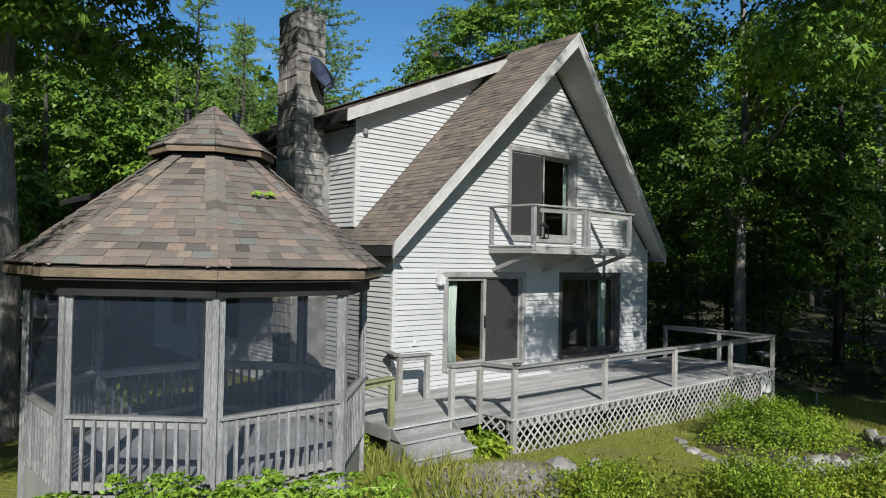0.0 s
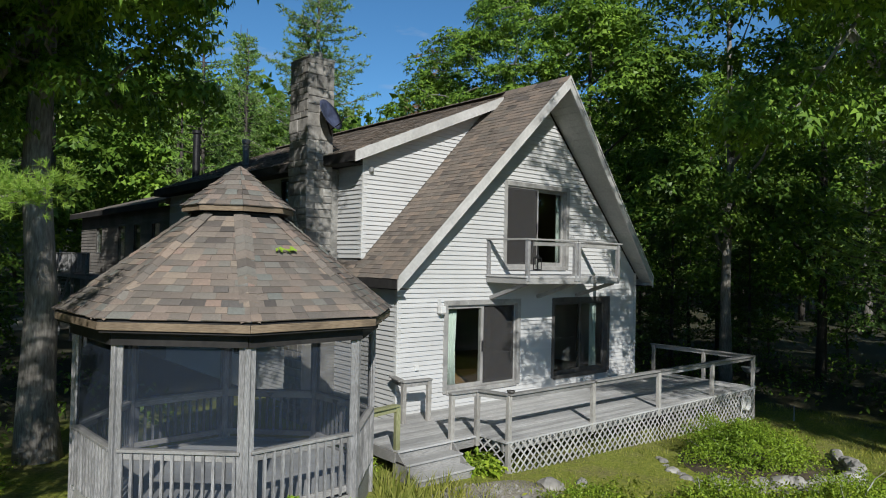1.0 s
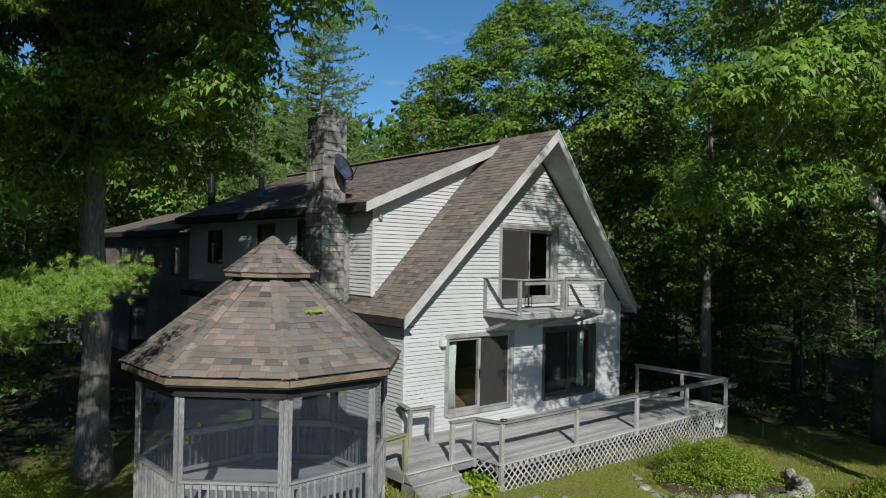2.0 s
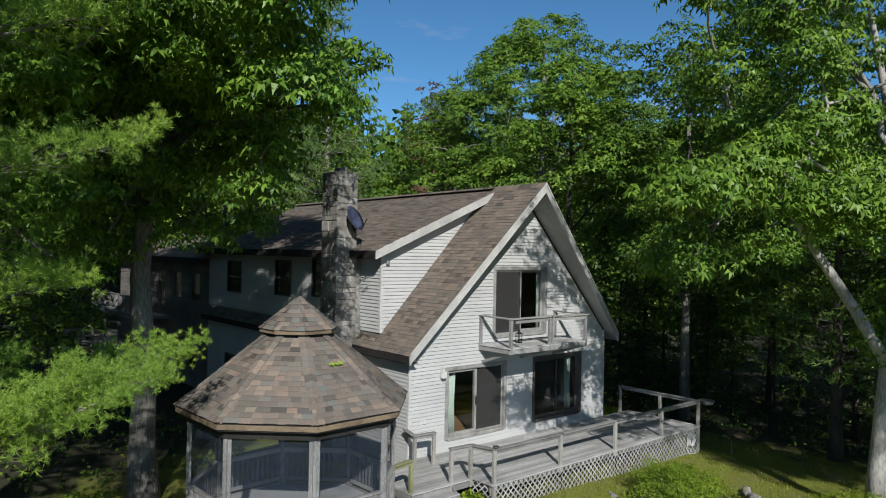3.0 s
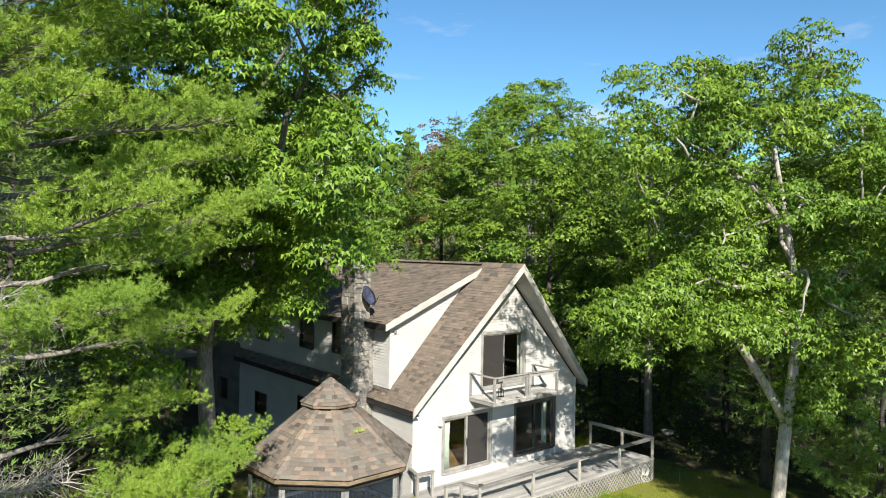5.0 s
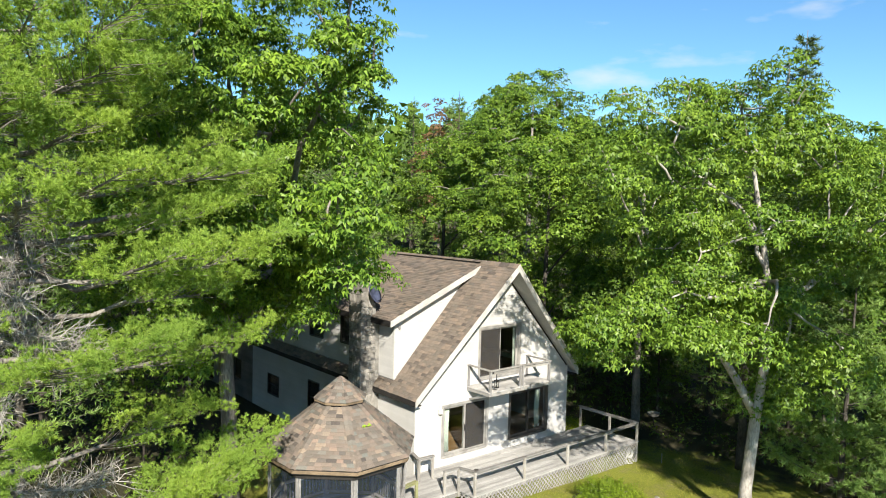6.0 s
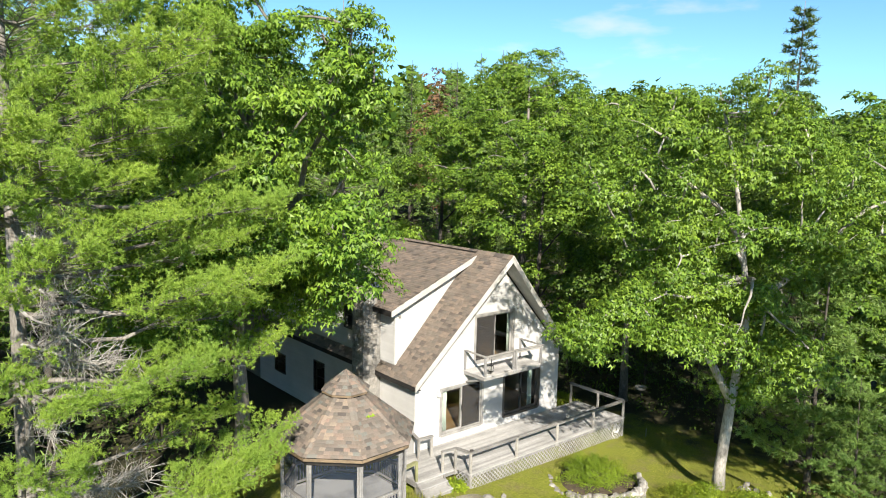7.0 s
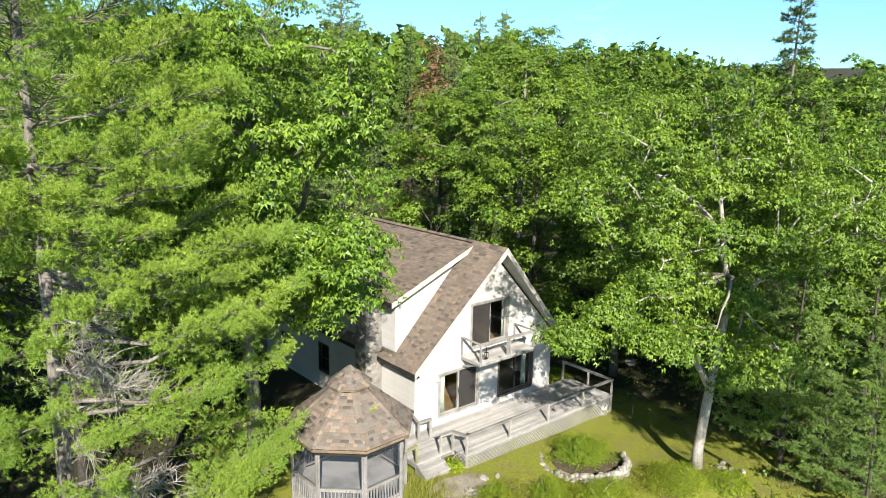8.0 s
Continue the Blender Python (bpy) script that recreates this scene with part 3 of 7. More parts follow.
def lay_tabs(tabs, parent, near, count, mat, mat_joined):
    """The tabs nearest to a place as parts, the rest joined."""
    tabs = sorted(tabs, key=lambda t: (t[0] - Vector(near)).length)
    for mid, vs in tabs[:count]:
        b = Build()
        b.add([p - mid for p in vs], TAB_FACES)
        ob = part("shingle", b, mat, parent)
        ob.location = mid
    if len(tabs) > count:
        b = Build()
        for mid, vs in tabs[count:]:
            b.add(vs, TAB_FACES)
        tagged(part("shingle_field", b, mat_joined, parent), kind="stuff")


def build_roof():
    PY, EY = -1.0, -0.40      # how far the rake stands out at peak and eave
    roof = thing("roof", "brown asphalt-shingled steep roof with a jutting peak", "roof", (0, 0, 0), "", "structure")
    th = 0.20
    # left slope in front of the dormer, down to the eave
    def slab(pts, name, material, drop):
        b = Build()
        b.prism(pts, (0, 0, -drop))
        return part(name, b, material, roof)
    R = RIDGE_Z
    slab([(EAVE_X, EY, EAVE_Z), (XM, PY, R), (XM, DORM_Y + 0.1, R), (EAVE_X, DORM_Y + 0.1, EAVE_Z)][::-1], "decking", M_FELT, 0.05)
    slab([(EAVE_X, DORM_Y + 0.1, EAVE_Z), (XL + 0.02, DORM_Y + 0.1, roof_z(XL + 0.02)), (XL + 0.02, BACK, roof_z(XL + 0.02)), (EAVE_X, BACK, EAVE_Z)][::-1], "decking", M_FELT, 0.05)
    XE = 2 * XM - EAVE_X
    slab([(XM, PY, R), (XE, EY, EAVE_Z), (XE, BACK + 0.4, EAVE_Z), (XM, BACK + 0.4, R)][::-1], "decking", M_FELT, 0.05)
    # soffit boards under the overhang
    for sx in (-1, 1):
        ex = XM + sx * (XM - EAVE_X)
        z_off = -0.17
        n = 34
        for i in range(n):
            u0, u1 = i / n, (i + 0.965) / n
            p = [(ex + (XM - ex) * u, EY + (PY - EY) * u, EAVE_Z + (R - EAVE_Z) * u + z_off) for u in (u0, u1)]
            q = [(x, 0.0, z) for x, _, z in p]
            b = Build()
            pts = [p[0], p[1], q[1], q[0]]
            b.prism(pts if sx > 0 else pts[::-1], (0, 0, 0.02))
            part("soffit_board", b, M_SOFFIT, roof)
        # rake boards
        b = Build()
        a, c = Vector((ex, EY, EAVE_Z)), Vector((XM, PY, R))
        outline = [a + Vector((0, 0, 0.0)), c + Vector((0, 0, 0.0)), c + Vector((0, 0, -0.29)), a + Vector((0, 0, -0.29))]
        b.prism(outline if sx < 0 else outline[::-1], (0, -0.035, 0))
        part("rake_board", b, M_FASCIA, roof, "pale grey-white painted rake board")
        b = Build()
        b.prism([a + Vector((0, -0.035, 0.03)), c + Vector((0, -0.035, 0.03)), c + Vector((0, -0.035, -0.05)), a + Vector((0, -0.035, -0.05))][:: -1 if sx > 0 else 1], (0, -0.02, 0))
        part("drip_edge", b, M_FASCIA, roof)
        # eave board and boxed eave along the side
        b = Build()
        y1 = BACK
        b.box((min(ex, ex + sx * 0.03), EY, EAVE_Z - 0.24), (max(ex, ex + sx * 0.03), y1, EAVE_Z - 0.02))
        part("eave_board", b, M_SHADED_WOOD if sx < 0 else M_FASCIA, roof, "dark eave board")
        b = Build()
        wx = XL if sx < 0 else XR
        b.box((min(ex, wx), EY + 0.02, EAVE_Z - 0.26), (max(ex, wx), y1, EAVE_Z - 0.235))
        part("eave_soffit", b, M_SHADED_WOOD, roof)
    # shed dormer roof
    DY0, DY1 = 1.08, BACK + 0.4
    slab([(DORM_EAVE_X, DY0, DORM_EAVE_Z), (XM, DY0, dorm_z(XM)), (XM, DY1, dorm_z(XM)), (DORM_EAVE_X, DY1, DORM_EAVE_Z)][::-1], "decking", M_FELT, 0.06)
    b = Build()
    x_end = XM - 0.25
    b.prism([(DORM_EAVE_X, DY0, dorm_z(DORM_EAVE_X)), (x_end, DY0, dorm_z(x_end)), (x_end, DY0, dorm_z(x_end) - 0.26), (DORM_EAVE_X, DY0, dorm_z(DORM_EAVE_X) - 0.26)], (0, -0.035, 0))
    part("rake_board", b, M_FASCIA, roof, "pale painted dormer rake board")
    b = Build()
    b.box((DORM_EAVE_X - 0.03, DY0, DORM_EAVE_Z - 0.24), (DORM_EAVE_X, DY1, DORM_EAVE_Z - 0.01))
    part("eave_board", b, M_SHADED_WOOD, roof)
    b = Build()
    b.prism([(DORM_EAVE_X, DY0, dorm_z(DORM_EAVE_X) - 0.24), (x_end, DY0, dorm_z(x_end) - 0.24), (x_end, DORM_Y, dorm_z(x_end) - 0.24), (DORM_EAVE_X, DORM_Y, dorm_z(DORM_EAVE_X) - 0.24)], (0, 0, 0.02))
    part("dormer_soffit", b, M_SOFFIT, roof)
    b = Build()
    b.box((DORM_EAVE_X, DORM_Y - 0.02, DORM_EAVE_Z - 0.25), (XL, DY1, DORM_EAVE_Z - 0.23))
    part("eave_soffit", b, M_SHADED_WOOD, roof)
    # shingles
    tabs = shingle_tabs([(EAVE_X - 0.03, DY0 + 0.5, EAVE_Z - 0.03), (EAVE_X - 0.03, EY - 0.04, EAVE_Z - 0.03), (XM, PY - 0.04, R), (XM, DY0 + 0.5, R)][::1], 0.135, 0.28, 3, 0.010,
                        skip=lambda p: p.y > DORM_Y + 0.05 or (p.y > DY0 and p.x > 2.4))
    lay_tabs([(m, v) for m, v in tabs], roof, (-1.0, -0.3, 3.8), 300, M_HSHINGLE, M_HSHINGLE_JOINED)
    tabs = shingle_tabs([(DORM_EAVE_X - 0.03, DY1, DORM_EAVE_Z - 0.015), (DORM_EAVE_X - 0.03, DY0 - 0.04, DORM_EAVE_Z - 0.015), (XM, DY0 - 0.04, dorm_z(XM)), (XM, DY1, dorm_z(XM))], 0.135, 0.30, 4, 0.010)
    tabs += shingle_tabs([(EAVE_X - 0.03, BACK, EAVE_Z - 0.03), (EAVE_X - 0.03, DORM_Y, EAVE_Z - 0.03), (XL, DORM_Y, roof_z(XL)), (XL, BACK, roof_z(XL))], 0.135, 0.30, 5)
    tabs += shingle_tabs([(XE + 0.03, EY - 0.04, EAVE_Z - 0.03), (XE + 0.03, BACK + 0.4, EAVE_Z - 0.03), (XM, BACK + 0.4, R), (XM, PY - 0.04, R)], 0.27, 0.6, 6)
    b = Build()
    for mid, vs in tabs:
        b.add(vs, TAB_FACES)
    tagged(part("shingle_field", b, M_HSHINGLE_JOINED, roof), kind="stuff")
    # ridge caps
    y = PY - 0.04
    while y < BACK + 0.2:
        b = Build()
        for sx in (-1, 1):
            b.prism([(XM, y, R + 0.03), (XM + sx * 0.16, y, R + 0.03 - 0.16 * (SLOPE if sx > 0 or y < 1 else DSLOPE)), (XM + sx * 0.16, y + 0.3, R + 0.015 - 0.16 * (SLOPE if sx > 0 or y < 1 else DSLOPE)), (XM, y + 0.3, R + 0.015)][::sx], (0, 0, 0.012))
        part("ridge_cap", b, M_HSHINGLE, roof)
        y += 0.28


build_roof()


# ---- doors and window of the gable ----
def glazed_unit(name, x0, z0, x1, z1, label, category, frame_mat, screen_side, sash_mat, seam=0.5):
    """A two-panel sliding unit in the front wall; one panel carries a screen."""
    t = thing(name, label, category, (x0, 0, z0), "", "structure")
    w, h = x1 - x0, z1 - z0
    for nm, a, c in (("jamb", (-0.07, -0.045, -0.02), (0.05, 0.14, h + 0.07)), ("jamb", (w - 0.05, -0.045, -0.02), (w + 0.07, 0.14, h + 0.07)), ("head", (0.05, -0.045, h - 0.05), (w - 0.05, 0.14, h + 0.07)), ("sill", (0.05, -0.06, -0.06), (w - 0.05, 0.14, 0.05))):
        b = Build()
        b.box(a, c)
        part(nm, b, frame_mat, t, bevel=0.006)
    mid = w * seam
    for k, (a, c, y) in enumerate(((0.05, mid + 0.04, 0.03), (mid - 0.04, w - 0.05, 0.085))):
        b = Build()
        for p, q in (((a, y, 0.05), (a + 0.075, y + 0.04, h - 0.05)), ((c - 0.075, y, 0.05), (c, y + 0.04, h - 0.05)), ((a + 0.075, y, 0.05), (c - 0.075, y + 0.04, 0.15)), ((a + 0.075, y, h - 0.13), (c - 0.075, y + 0.04, h - 0.05))):
            b.box(p, q)
        sash = part("sash", b, sash_mat, t)
        b = Build()
        b.box((a + 0.07, y + 0.016, 0.14), (c - 0.07, y + 0.022, h - 0.12))
        part("pane", b, M_GLASS, sash).visible_shadow = False
        if k == screen_side:
            b = Build()
            b.box((a + 0.02, y - 0.022, 0.07), (c - 0.02, y - 0.019, h - 0.07))
            part("screen", b, M_DOORSCREEN, sash, "grey insect screen")
            b = Build()
            for p, q in (((a, y - 0.03, 0.05), (a + 0.04, y - 0.01, h - 0.05)), ((c - 0.04, y - 0.03, 0.05), (c, y - 0.01, h - 0.05)), ((a + 0.04, y - 0.03, 0.05), (c - 0.04, y - 0.01, 0.09)), ((a + 0.04, y - 0.03, h - 0.09), (c - 0.04, y - 0.01, h - 0.05))):
                b.box(p, q)
            part("screen_frame", b, sash_mat, sash)
    b = Build()
    b.box((mid - 0.02, -0.012, h * 0.42), (mid + 0.01, 0.025, h * 0.55))
    part("handle", b, M_BLACK, t, bevel=0.004)
    return t


glazed_unit("door_1", DOORS[0][0], DOOR_Z0, DOORS[0][1], DOOR_Z1, "grey-framed sliding glass door with a screen panel", "door", M_GREYFRAME, 1, M_GREYFRAME)
glazed_unit("door_2", DOORS[1][0], DOOR_Z0, DOORS[1][1], DOOR_Z1, "dark-framed sliding glass door half covered by a screen", "door", M_DARKFRAME, -1, M_DARKFRAME)
glazed_unit("window_1", WIN[0], WIN[1], WIN[2], WIN[3], "large two-panel sliding window behind the balcony", "window", M_GREYFRAME, 0, M_GREYFRAME)


def build_rooms():
    """Plain rooms behind the glass."""
    for nm, z0, z1 in (("lower", 0.66, 2.98), ("upper", 3.3, 5.95)):
        b = Build()
        b.box((XL + 0.17, 0.17, z0 - 0.12), (XR - 0.17, 6.0, z0))
        tagged(part("floor", b, M_ROOMFLOOR), "honey-coloured wooden floor seen through the glass", "floor", "", "structure")
    b = Build()
    b.box((XL + 0.17, 0.17, 3.02), (XR - 0.17, 6.0, 3.12))
    tagged(part("ceiling", b, M_ROOMWALL), "plain room ceiling", "ceiling", "", "structure")
    b = Build()
    b.box((1.25, 0.17, 6.2), (4.9, 6.0, 6.28))
    tagged(part("ceiling", b, M_ROOMWALL), "plain upper room ceiling", "ceiling", "", "structure")
    b = Build()
    b.box((XL + 0.17, 6.0, 0.5), (XR - 0.17, 6.1, 3.3))
    b.box((XL + 0.17, 6.0, 3.3), (4.9, 6.1, 6.0))
    tagged(part("wall_inner", b, M_ROOMWALL), "plain beige room wall", "wall", "", "structure")
    for x, z0, z1, w, lab in ((0.42, 0.72, 2.78, 0.22, "sheer pale green curtain hanging beside the sliding door"), (5.80, 0.72, 2.78, 0.30, "sheer pale green curtain hanging beside the dark sliding door"), (4.22, 3.8, 5.72, 0.22, "pale curtain gathered at the upper window")):
        n = 26
        b = Build()
        vs = []
        for z, sp in ((z0, 1.0), ((z0 + z1) / 2, 0.85), (z1, 1.05)):
            for i in range(n + 1):
                vs.append((x - w / 2 + w * i / n * sp, 0.22 + 0.03 * math.sin(i * 1.35) + 0.01 * math.sin(i * 3.1 + z), z))
        b.add(vs, [(r * (n + 1) + i, r * (n + 1) + i + 1, (r + 1) * (n + 1) + i + 1, (r + 1) * (n + 1) + i) for r in range(2) for i in range(n)])
        me = b.mesh("curtain", M_CURTAIN, True)
        ob = part("curtain", me, M_CURTAIN)
        so = ob.modifiers.new("thick", "SOLIDIFY")
        so.thickness = 0.006
        tagged(ob, lab, "curtain", "curtains")
    # dining table and chair inside
    t = thing("dining_table", "dark wooden dining table standing inside the room", "table", (1.1, 2.2, 0.66))
    b = Build()
    b.box((-0.75, -0.45, 0.71), (0.75, 0.45, 0.75))
    part("tabletop", b, M_FURNITURE, t, bevel=0.01)
    for sx in (-1, 1):
        for sy in (-1, 1):
            b = Build()
            b.box((sx * 0.66 - 0.035, sy * 0.36 - 0.035, 0), (sx * 0.66 + 0.035, sy * 0.36 + 0.035, 0.71))
            part("leg", b, M_FURNITURE, t)
    t = thing("dining_chair", "dark wooden chair with a slatted back inside", "chair", (0.75, 1.35, 0.66))
    b = Build()
    b.box((-0.21, -0.21, 0.42), (0.21, 0.21, 0.46))
    part("seat", b, M_FURNITURE, t, bevel=0.01)
    for sx in (-1, 1):
        for sy in (-1, 1):
            b = Build()
            b.box((sx * 0.18 - 0.018, sy * 0.18 - 0.018, 0), (sx * 0.18 + 0.018, sy * 0.18 + 0.018, 0.42 if sy > 0 else 0.95))
            part("leg", b, M_FURNITURE, t)
    for z in (0.6, 0.74, 0.88):
        b = Build()
        b.box((-0.16, -0.19, z - 0.03), (0.16, -0.17, z + 0.03))
        part("back_slat", b, M_FURNITURE, t)


build_rooms()


# ---- fixtures on the gable ----
def build_fixtures():
    t = thing("wall_lamp", "white box-shaped porch lamp on the clapboards", "lamp", (-0.22, 0, 2.70))
    b = Build()
    b.box((-0.05, -0.05, 0.10), (0.05, -0.012, 0.26))
    part("bracket", b, M_WHITEPLASTIC, t, bevel=0.006)
    b = Build()
    b.box((-0.075, -0.20, -0.06), (0.075, -0.05, 0.11))
    part("shade", b, M_WHITEPLASTIC, t, bevel=0.015)
    b = Build()
    b.box((-0.06, -0.185, -0.075), (0.06, -0.065, -0.06))
    part("diffuser", b, M_GREYFRAME, t)
    t = thing("outlet_box", "small white weatherproof outlet box on the clapboards", "outlet", (-0.85, 0, 1.45))
    b = Build()
    b.box((-0.05, -0.08, -0.06), (0.05, -0.012, 0.06))
    part("cover", b, M_WHITEPLASTIC, t, bevel=0.01)
    t = thing("flood_light", "small grey floodlight under the dormer eave", "lamp", (-1.20, DORM_Y, 5.93))
    b = Build()
    b.lathe([(0.03, 0), (0.055, 0.02), (0.06, 0.10), (0.035, 0.13)], (0, -0.09, -0.05), 12)
    part("lamp_head", b, M_METAL, t)
    b = Build()
    b.beam((0, -0.012, 0.03), (0, -0.09, 0.03), 0.03, 0.03)
    part("bracket", b, M_METAL, t)


build_fixtures()


# ---- balcony ----
def build_balcony():
    t = thing("balcony", "weathered grey timber balcony on diagonal braces", "balcony", (0, 0, 3.42))
    x0, x1, d = 1.25, 4.80, 1.36
    n = 9
    for i in range(n):
        b = Build()
        y = -0.03 - d * i / n
        b.box((x0 - 0.03, y - d / n + 0.012, 0.07), (x1 + 0.03, y, 0.105))
        part("floor_board", b, M_DECK, t)
    for a, c in (((x0, -d, -0.08), (x1, -d + 0.045, 0.07)), ((x0, -d + 0.045, -0.08), (x0 + 0.045, -0.03, 0.07)), ((x1 - 0.045, -d + 0.045, -0.08), (x1, -0.03, 0.07)), ((x0 + 0.045, -0.07, -0.08), (x1 - 0.045, -0.03, 0.07))):
        b = Build()
        b.box(a, c)
        part("joist", b, M_GREYWOOD, t, bevel=0.006)
    for x in (x0 + 0.05, 3.0, 3.14, x1 - 0.05):
        b = Build()
        b.box((x - 0.045, -d - 0.02, -0.02), (x + 0.045, -d + 0.07, 0.93))
        part("post", b, M_GREYPOST, t, bevel=0.006)
    for x in (x0 + 0.05, x1 - 0.05):
        b = Build()
        b.box((x - 0.045, -0.10, 0.10), (x + 0.045, -0.03, 0.93))
        part("post", b, M_GREYPOST, t, bevel=0.006)
    for p, q in (((x0 - 0.02, -d + 0.02, 0.95), (3.05, -d + 0.02, 0.97)), ((3.0, -d + 0.02, 0.97), (x1 + 0.06, -d + 0.02, 0.945)), ((x0 + 0.05, -d + 0.05, 0.955), (x0 + 0.05, -0.03, 0.965)), ((x1 - 0.05, -d + 0.05, 0.95), (x1 - 0.05, -0.03, 0.96))):
        b = Build()
        b.beam(p, q, 0.14, 0.04)
        part("rail_cap", b, M_GREYWOOD, t, bevel=0.006)
    b = Build()
    b.beam((1.5, -d + 0.03, 0.86), (3.0, -d + 0.03, 0.88), 0.035, 0.10)
    part("rail", b, M_GREYWOOD, t)
    b = Build()
    b.beam((3.1, -d + 0.03, 0.88), (x1, -d + 0.03, 0.85), 0.035, 0.10)
    part("rail", b, M_GREYWOOD, t)
    for x in (1.42, 3.12, 4.70):
        b = Build()
        b.beam((x, -0.03, -0.46), (x, -d + 0.12, -0.06), 0.09, 0.09, (1, 0, 0))
        part("brace", b, M_GREYWOOD, t, bevel=0.006)
    t = thing("lantern", "small black lantern hanging from the balcony rail", "lantern", (1.66, -1.31, 3.66))
    b = Build()
    b.box((-0.07, -0.07, 0.0), (0.07, 0.07, 0.03))
    b.box((-0.07, -0.07, 0.27), (0.07, 0.07, 0.30))
    for sx in (-1, 1):
        for sy in (-1, 1):
            b.box((sx * 0.062 - 0.008, sy * 0.062 - 0.008, 0.03), (sx * 0.062 + 0.008, sy * 0.062 + 0.008, 0.27))
    part("cage", b, M_BLACK, t)
    b = Build()
    b.lathe([(0.05, 0.30), (0.02, 0.36), (0.012, 0.72)], sides=8)
    part("hanger", b, M_BLACK, t)
    b = Build()
    b.lathe([(0.045, 0.035), (0.05, 0.10), (0.045, 0.25)], sides=10)
    part("glass", b, M_GLASS, t)


build_balcony()


# ---- deck, steps and rails ----
RAIL = 1.32
FRONT = -2.95
DX0, DX1 = -0.95, 9.15


def rail_cap(p, q, parent, mat=None):
    b = Build()
    b.beam(p, q, 0.145, 0.038)
    part("rail_cap", b, mat or M_GREYWOOD, parent, bevel=0.006)
    d = (Vector(q) - Vector(p)).normalized() * 0.02
    b = Build()
    b.beam(Vector(p) + d - Vector((0, 0, 0.065)), Vector(q) - d - Vector((0, 0, 0.065)), 0.04, 0.09)
    part("rail", b, mat or M_GREYWOOD, parent)


def deck_post(x, y, z0, z1, parent, mat=None):
    b = Build()
    b.box((x - 0.046, y - 0.046, z0), (x + 0.046, y + 0.046, z1))
    part("post", b, mat or M_DECKPOST, parent, bevel=0.007)


def build_deck():
    t = thing("deck", "weathered grey wooden deck along the gable wall", "deck", (0, 0, 0))
    rnd = random.Random(8)
    y, w = -0.03, 0.14
    while y - w > FRONT - 0.03:
        x_l = DX0 - 0.03 if y < -2.22 else -2.98
        joints = [x_l] + sorted(x_l + (DX1 - x_l) * (k + rnd.uniform(0.2, 0.8)) / 3 for k in range(1, 3)) + [DX1 + 0.03]
        if y > -0.55 and x_l < XL:
            joints[0] = -2.98
        for a, c in zip(joints, joints[1:]):
            b = Build()
            s = rnd.uniform(-0.003, 0.003)
            b.box((a + 0.002, y - w + 0.007, DECK - 0.034 + s), (c - 0.002, y, DECK + s))
            part("deck_board", b, M_DECK, t)
        y -= w
    for p, q in (((DX0, FRONT + 0.12, DECK - 0.13), (DX1, FRONT + 0.12, DECK - 0.13)), ((DX0 + 0.1, FRONT + 0.1, DECK - 0.13), (DX0 + 0.1, -2.2, DECK - 0.13)), ((DX1 - 0.1, FRONT + 0.1, DECK - 0.13), (DX1 - 0.1, 0, DECK - 0.13)), ((-2.98, -2.18, DECK - 0.13), (DX0, -2.18, DECK - 0.13)), ((-2.98, -2.18, DECK - 0.13), (-2.98, 0, DECK - 0.13))):
        b = Build()
        b.beam(p, q, 0.04, 0.18)
        part("rim_joist", b, M_GREYWOOD, t)
    # rails
    xs = [-0.86, 1.72, 4.26, 6.78, 9.09]
    for x in xs:
        deck_post(x, FRONT + 0.05, -0.5 if x in (xs[0], xs[-1]) else DECK - 0.2, RAIL - 0.02, t)
    for a, c in zip(xs, xs[1:]):
        rail_cap((a - 0.03, FRONT + 0.05, RAIL), (c + 0.03, FRONT + 0.05, RAIL), t)
    deck_post(-1.68, -2.19, -0.2, RAIL - 0.02, t)
    deck_post(-1.06, -2.24, DECK - 0.2, RAIL - 0.02, t)
    rail_cap((-1.74, -2.19, RAIL), (-1.02, -2.24, RAIL), t)
    rail_cap((-1.06, -2.22, RAIL + 0.002), (-0.86, FRONT + 0.05, RAIL + 0.002), t)
    for y in (-1.4, 0.3):
        deck_post(9.09, y, DECK - 0.2, RAIL - 0.02, t)
    rail_cap((9.09, FRONT + 0.1, RAIL), (9.09, 0.4, RAIL), t)
    deck_post(-1.68, -0.68, DECK - 0.1, RAIL - 0.02, t)
    deck_post(-1.06, -0.74, DECK - 0.1, RAIL - 0.02, t)
    rail_cap((-1.74, -0.68, RAIL), (-1.0, -0.74, RAIL), t)
    rail_cap((-1.70, -0.64, RAIL + 0.003), (-1.52, -0.05, RAIL + 0.003), t)
    deck_post(-2.93, -2.14, -0.1, 1.22, t, M_MOSSY)
    rail_cap((-2.93, -2.14, 1.24), (-3.72, -2.30, 1.24), t, M_MOSSY)
    # lattice skirt, panel by panel
    top, h = DECK - 0.035, 0.86
    sl = Build()
    sl.add([(0, 0, 0), (0.052, 0, 0), (0.052, 0.008, 0), (0, 0.008, 0), (h, 0, h), (h + 0.052, 0, h), (h + 0.052, 0.008, h), (h, 0.008, h)], [(0, 3, 2, 1), (4, 5, 6, 7), (0, 1, 5, 4), (1, 2, 6, 5), (2, 3, 7, 6), (3, 0, 4, 7)])
    me_a = sl.mesh("slat", M_LATTICE)
    sl = Build()
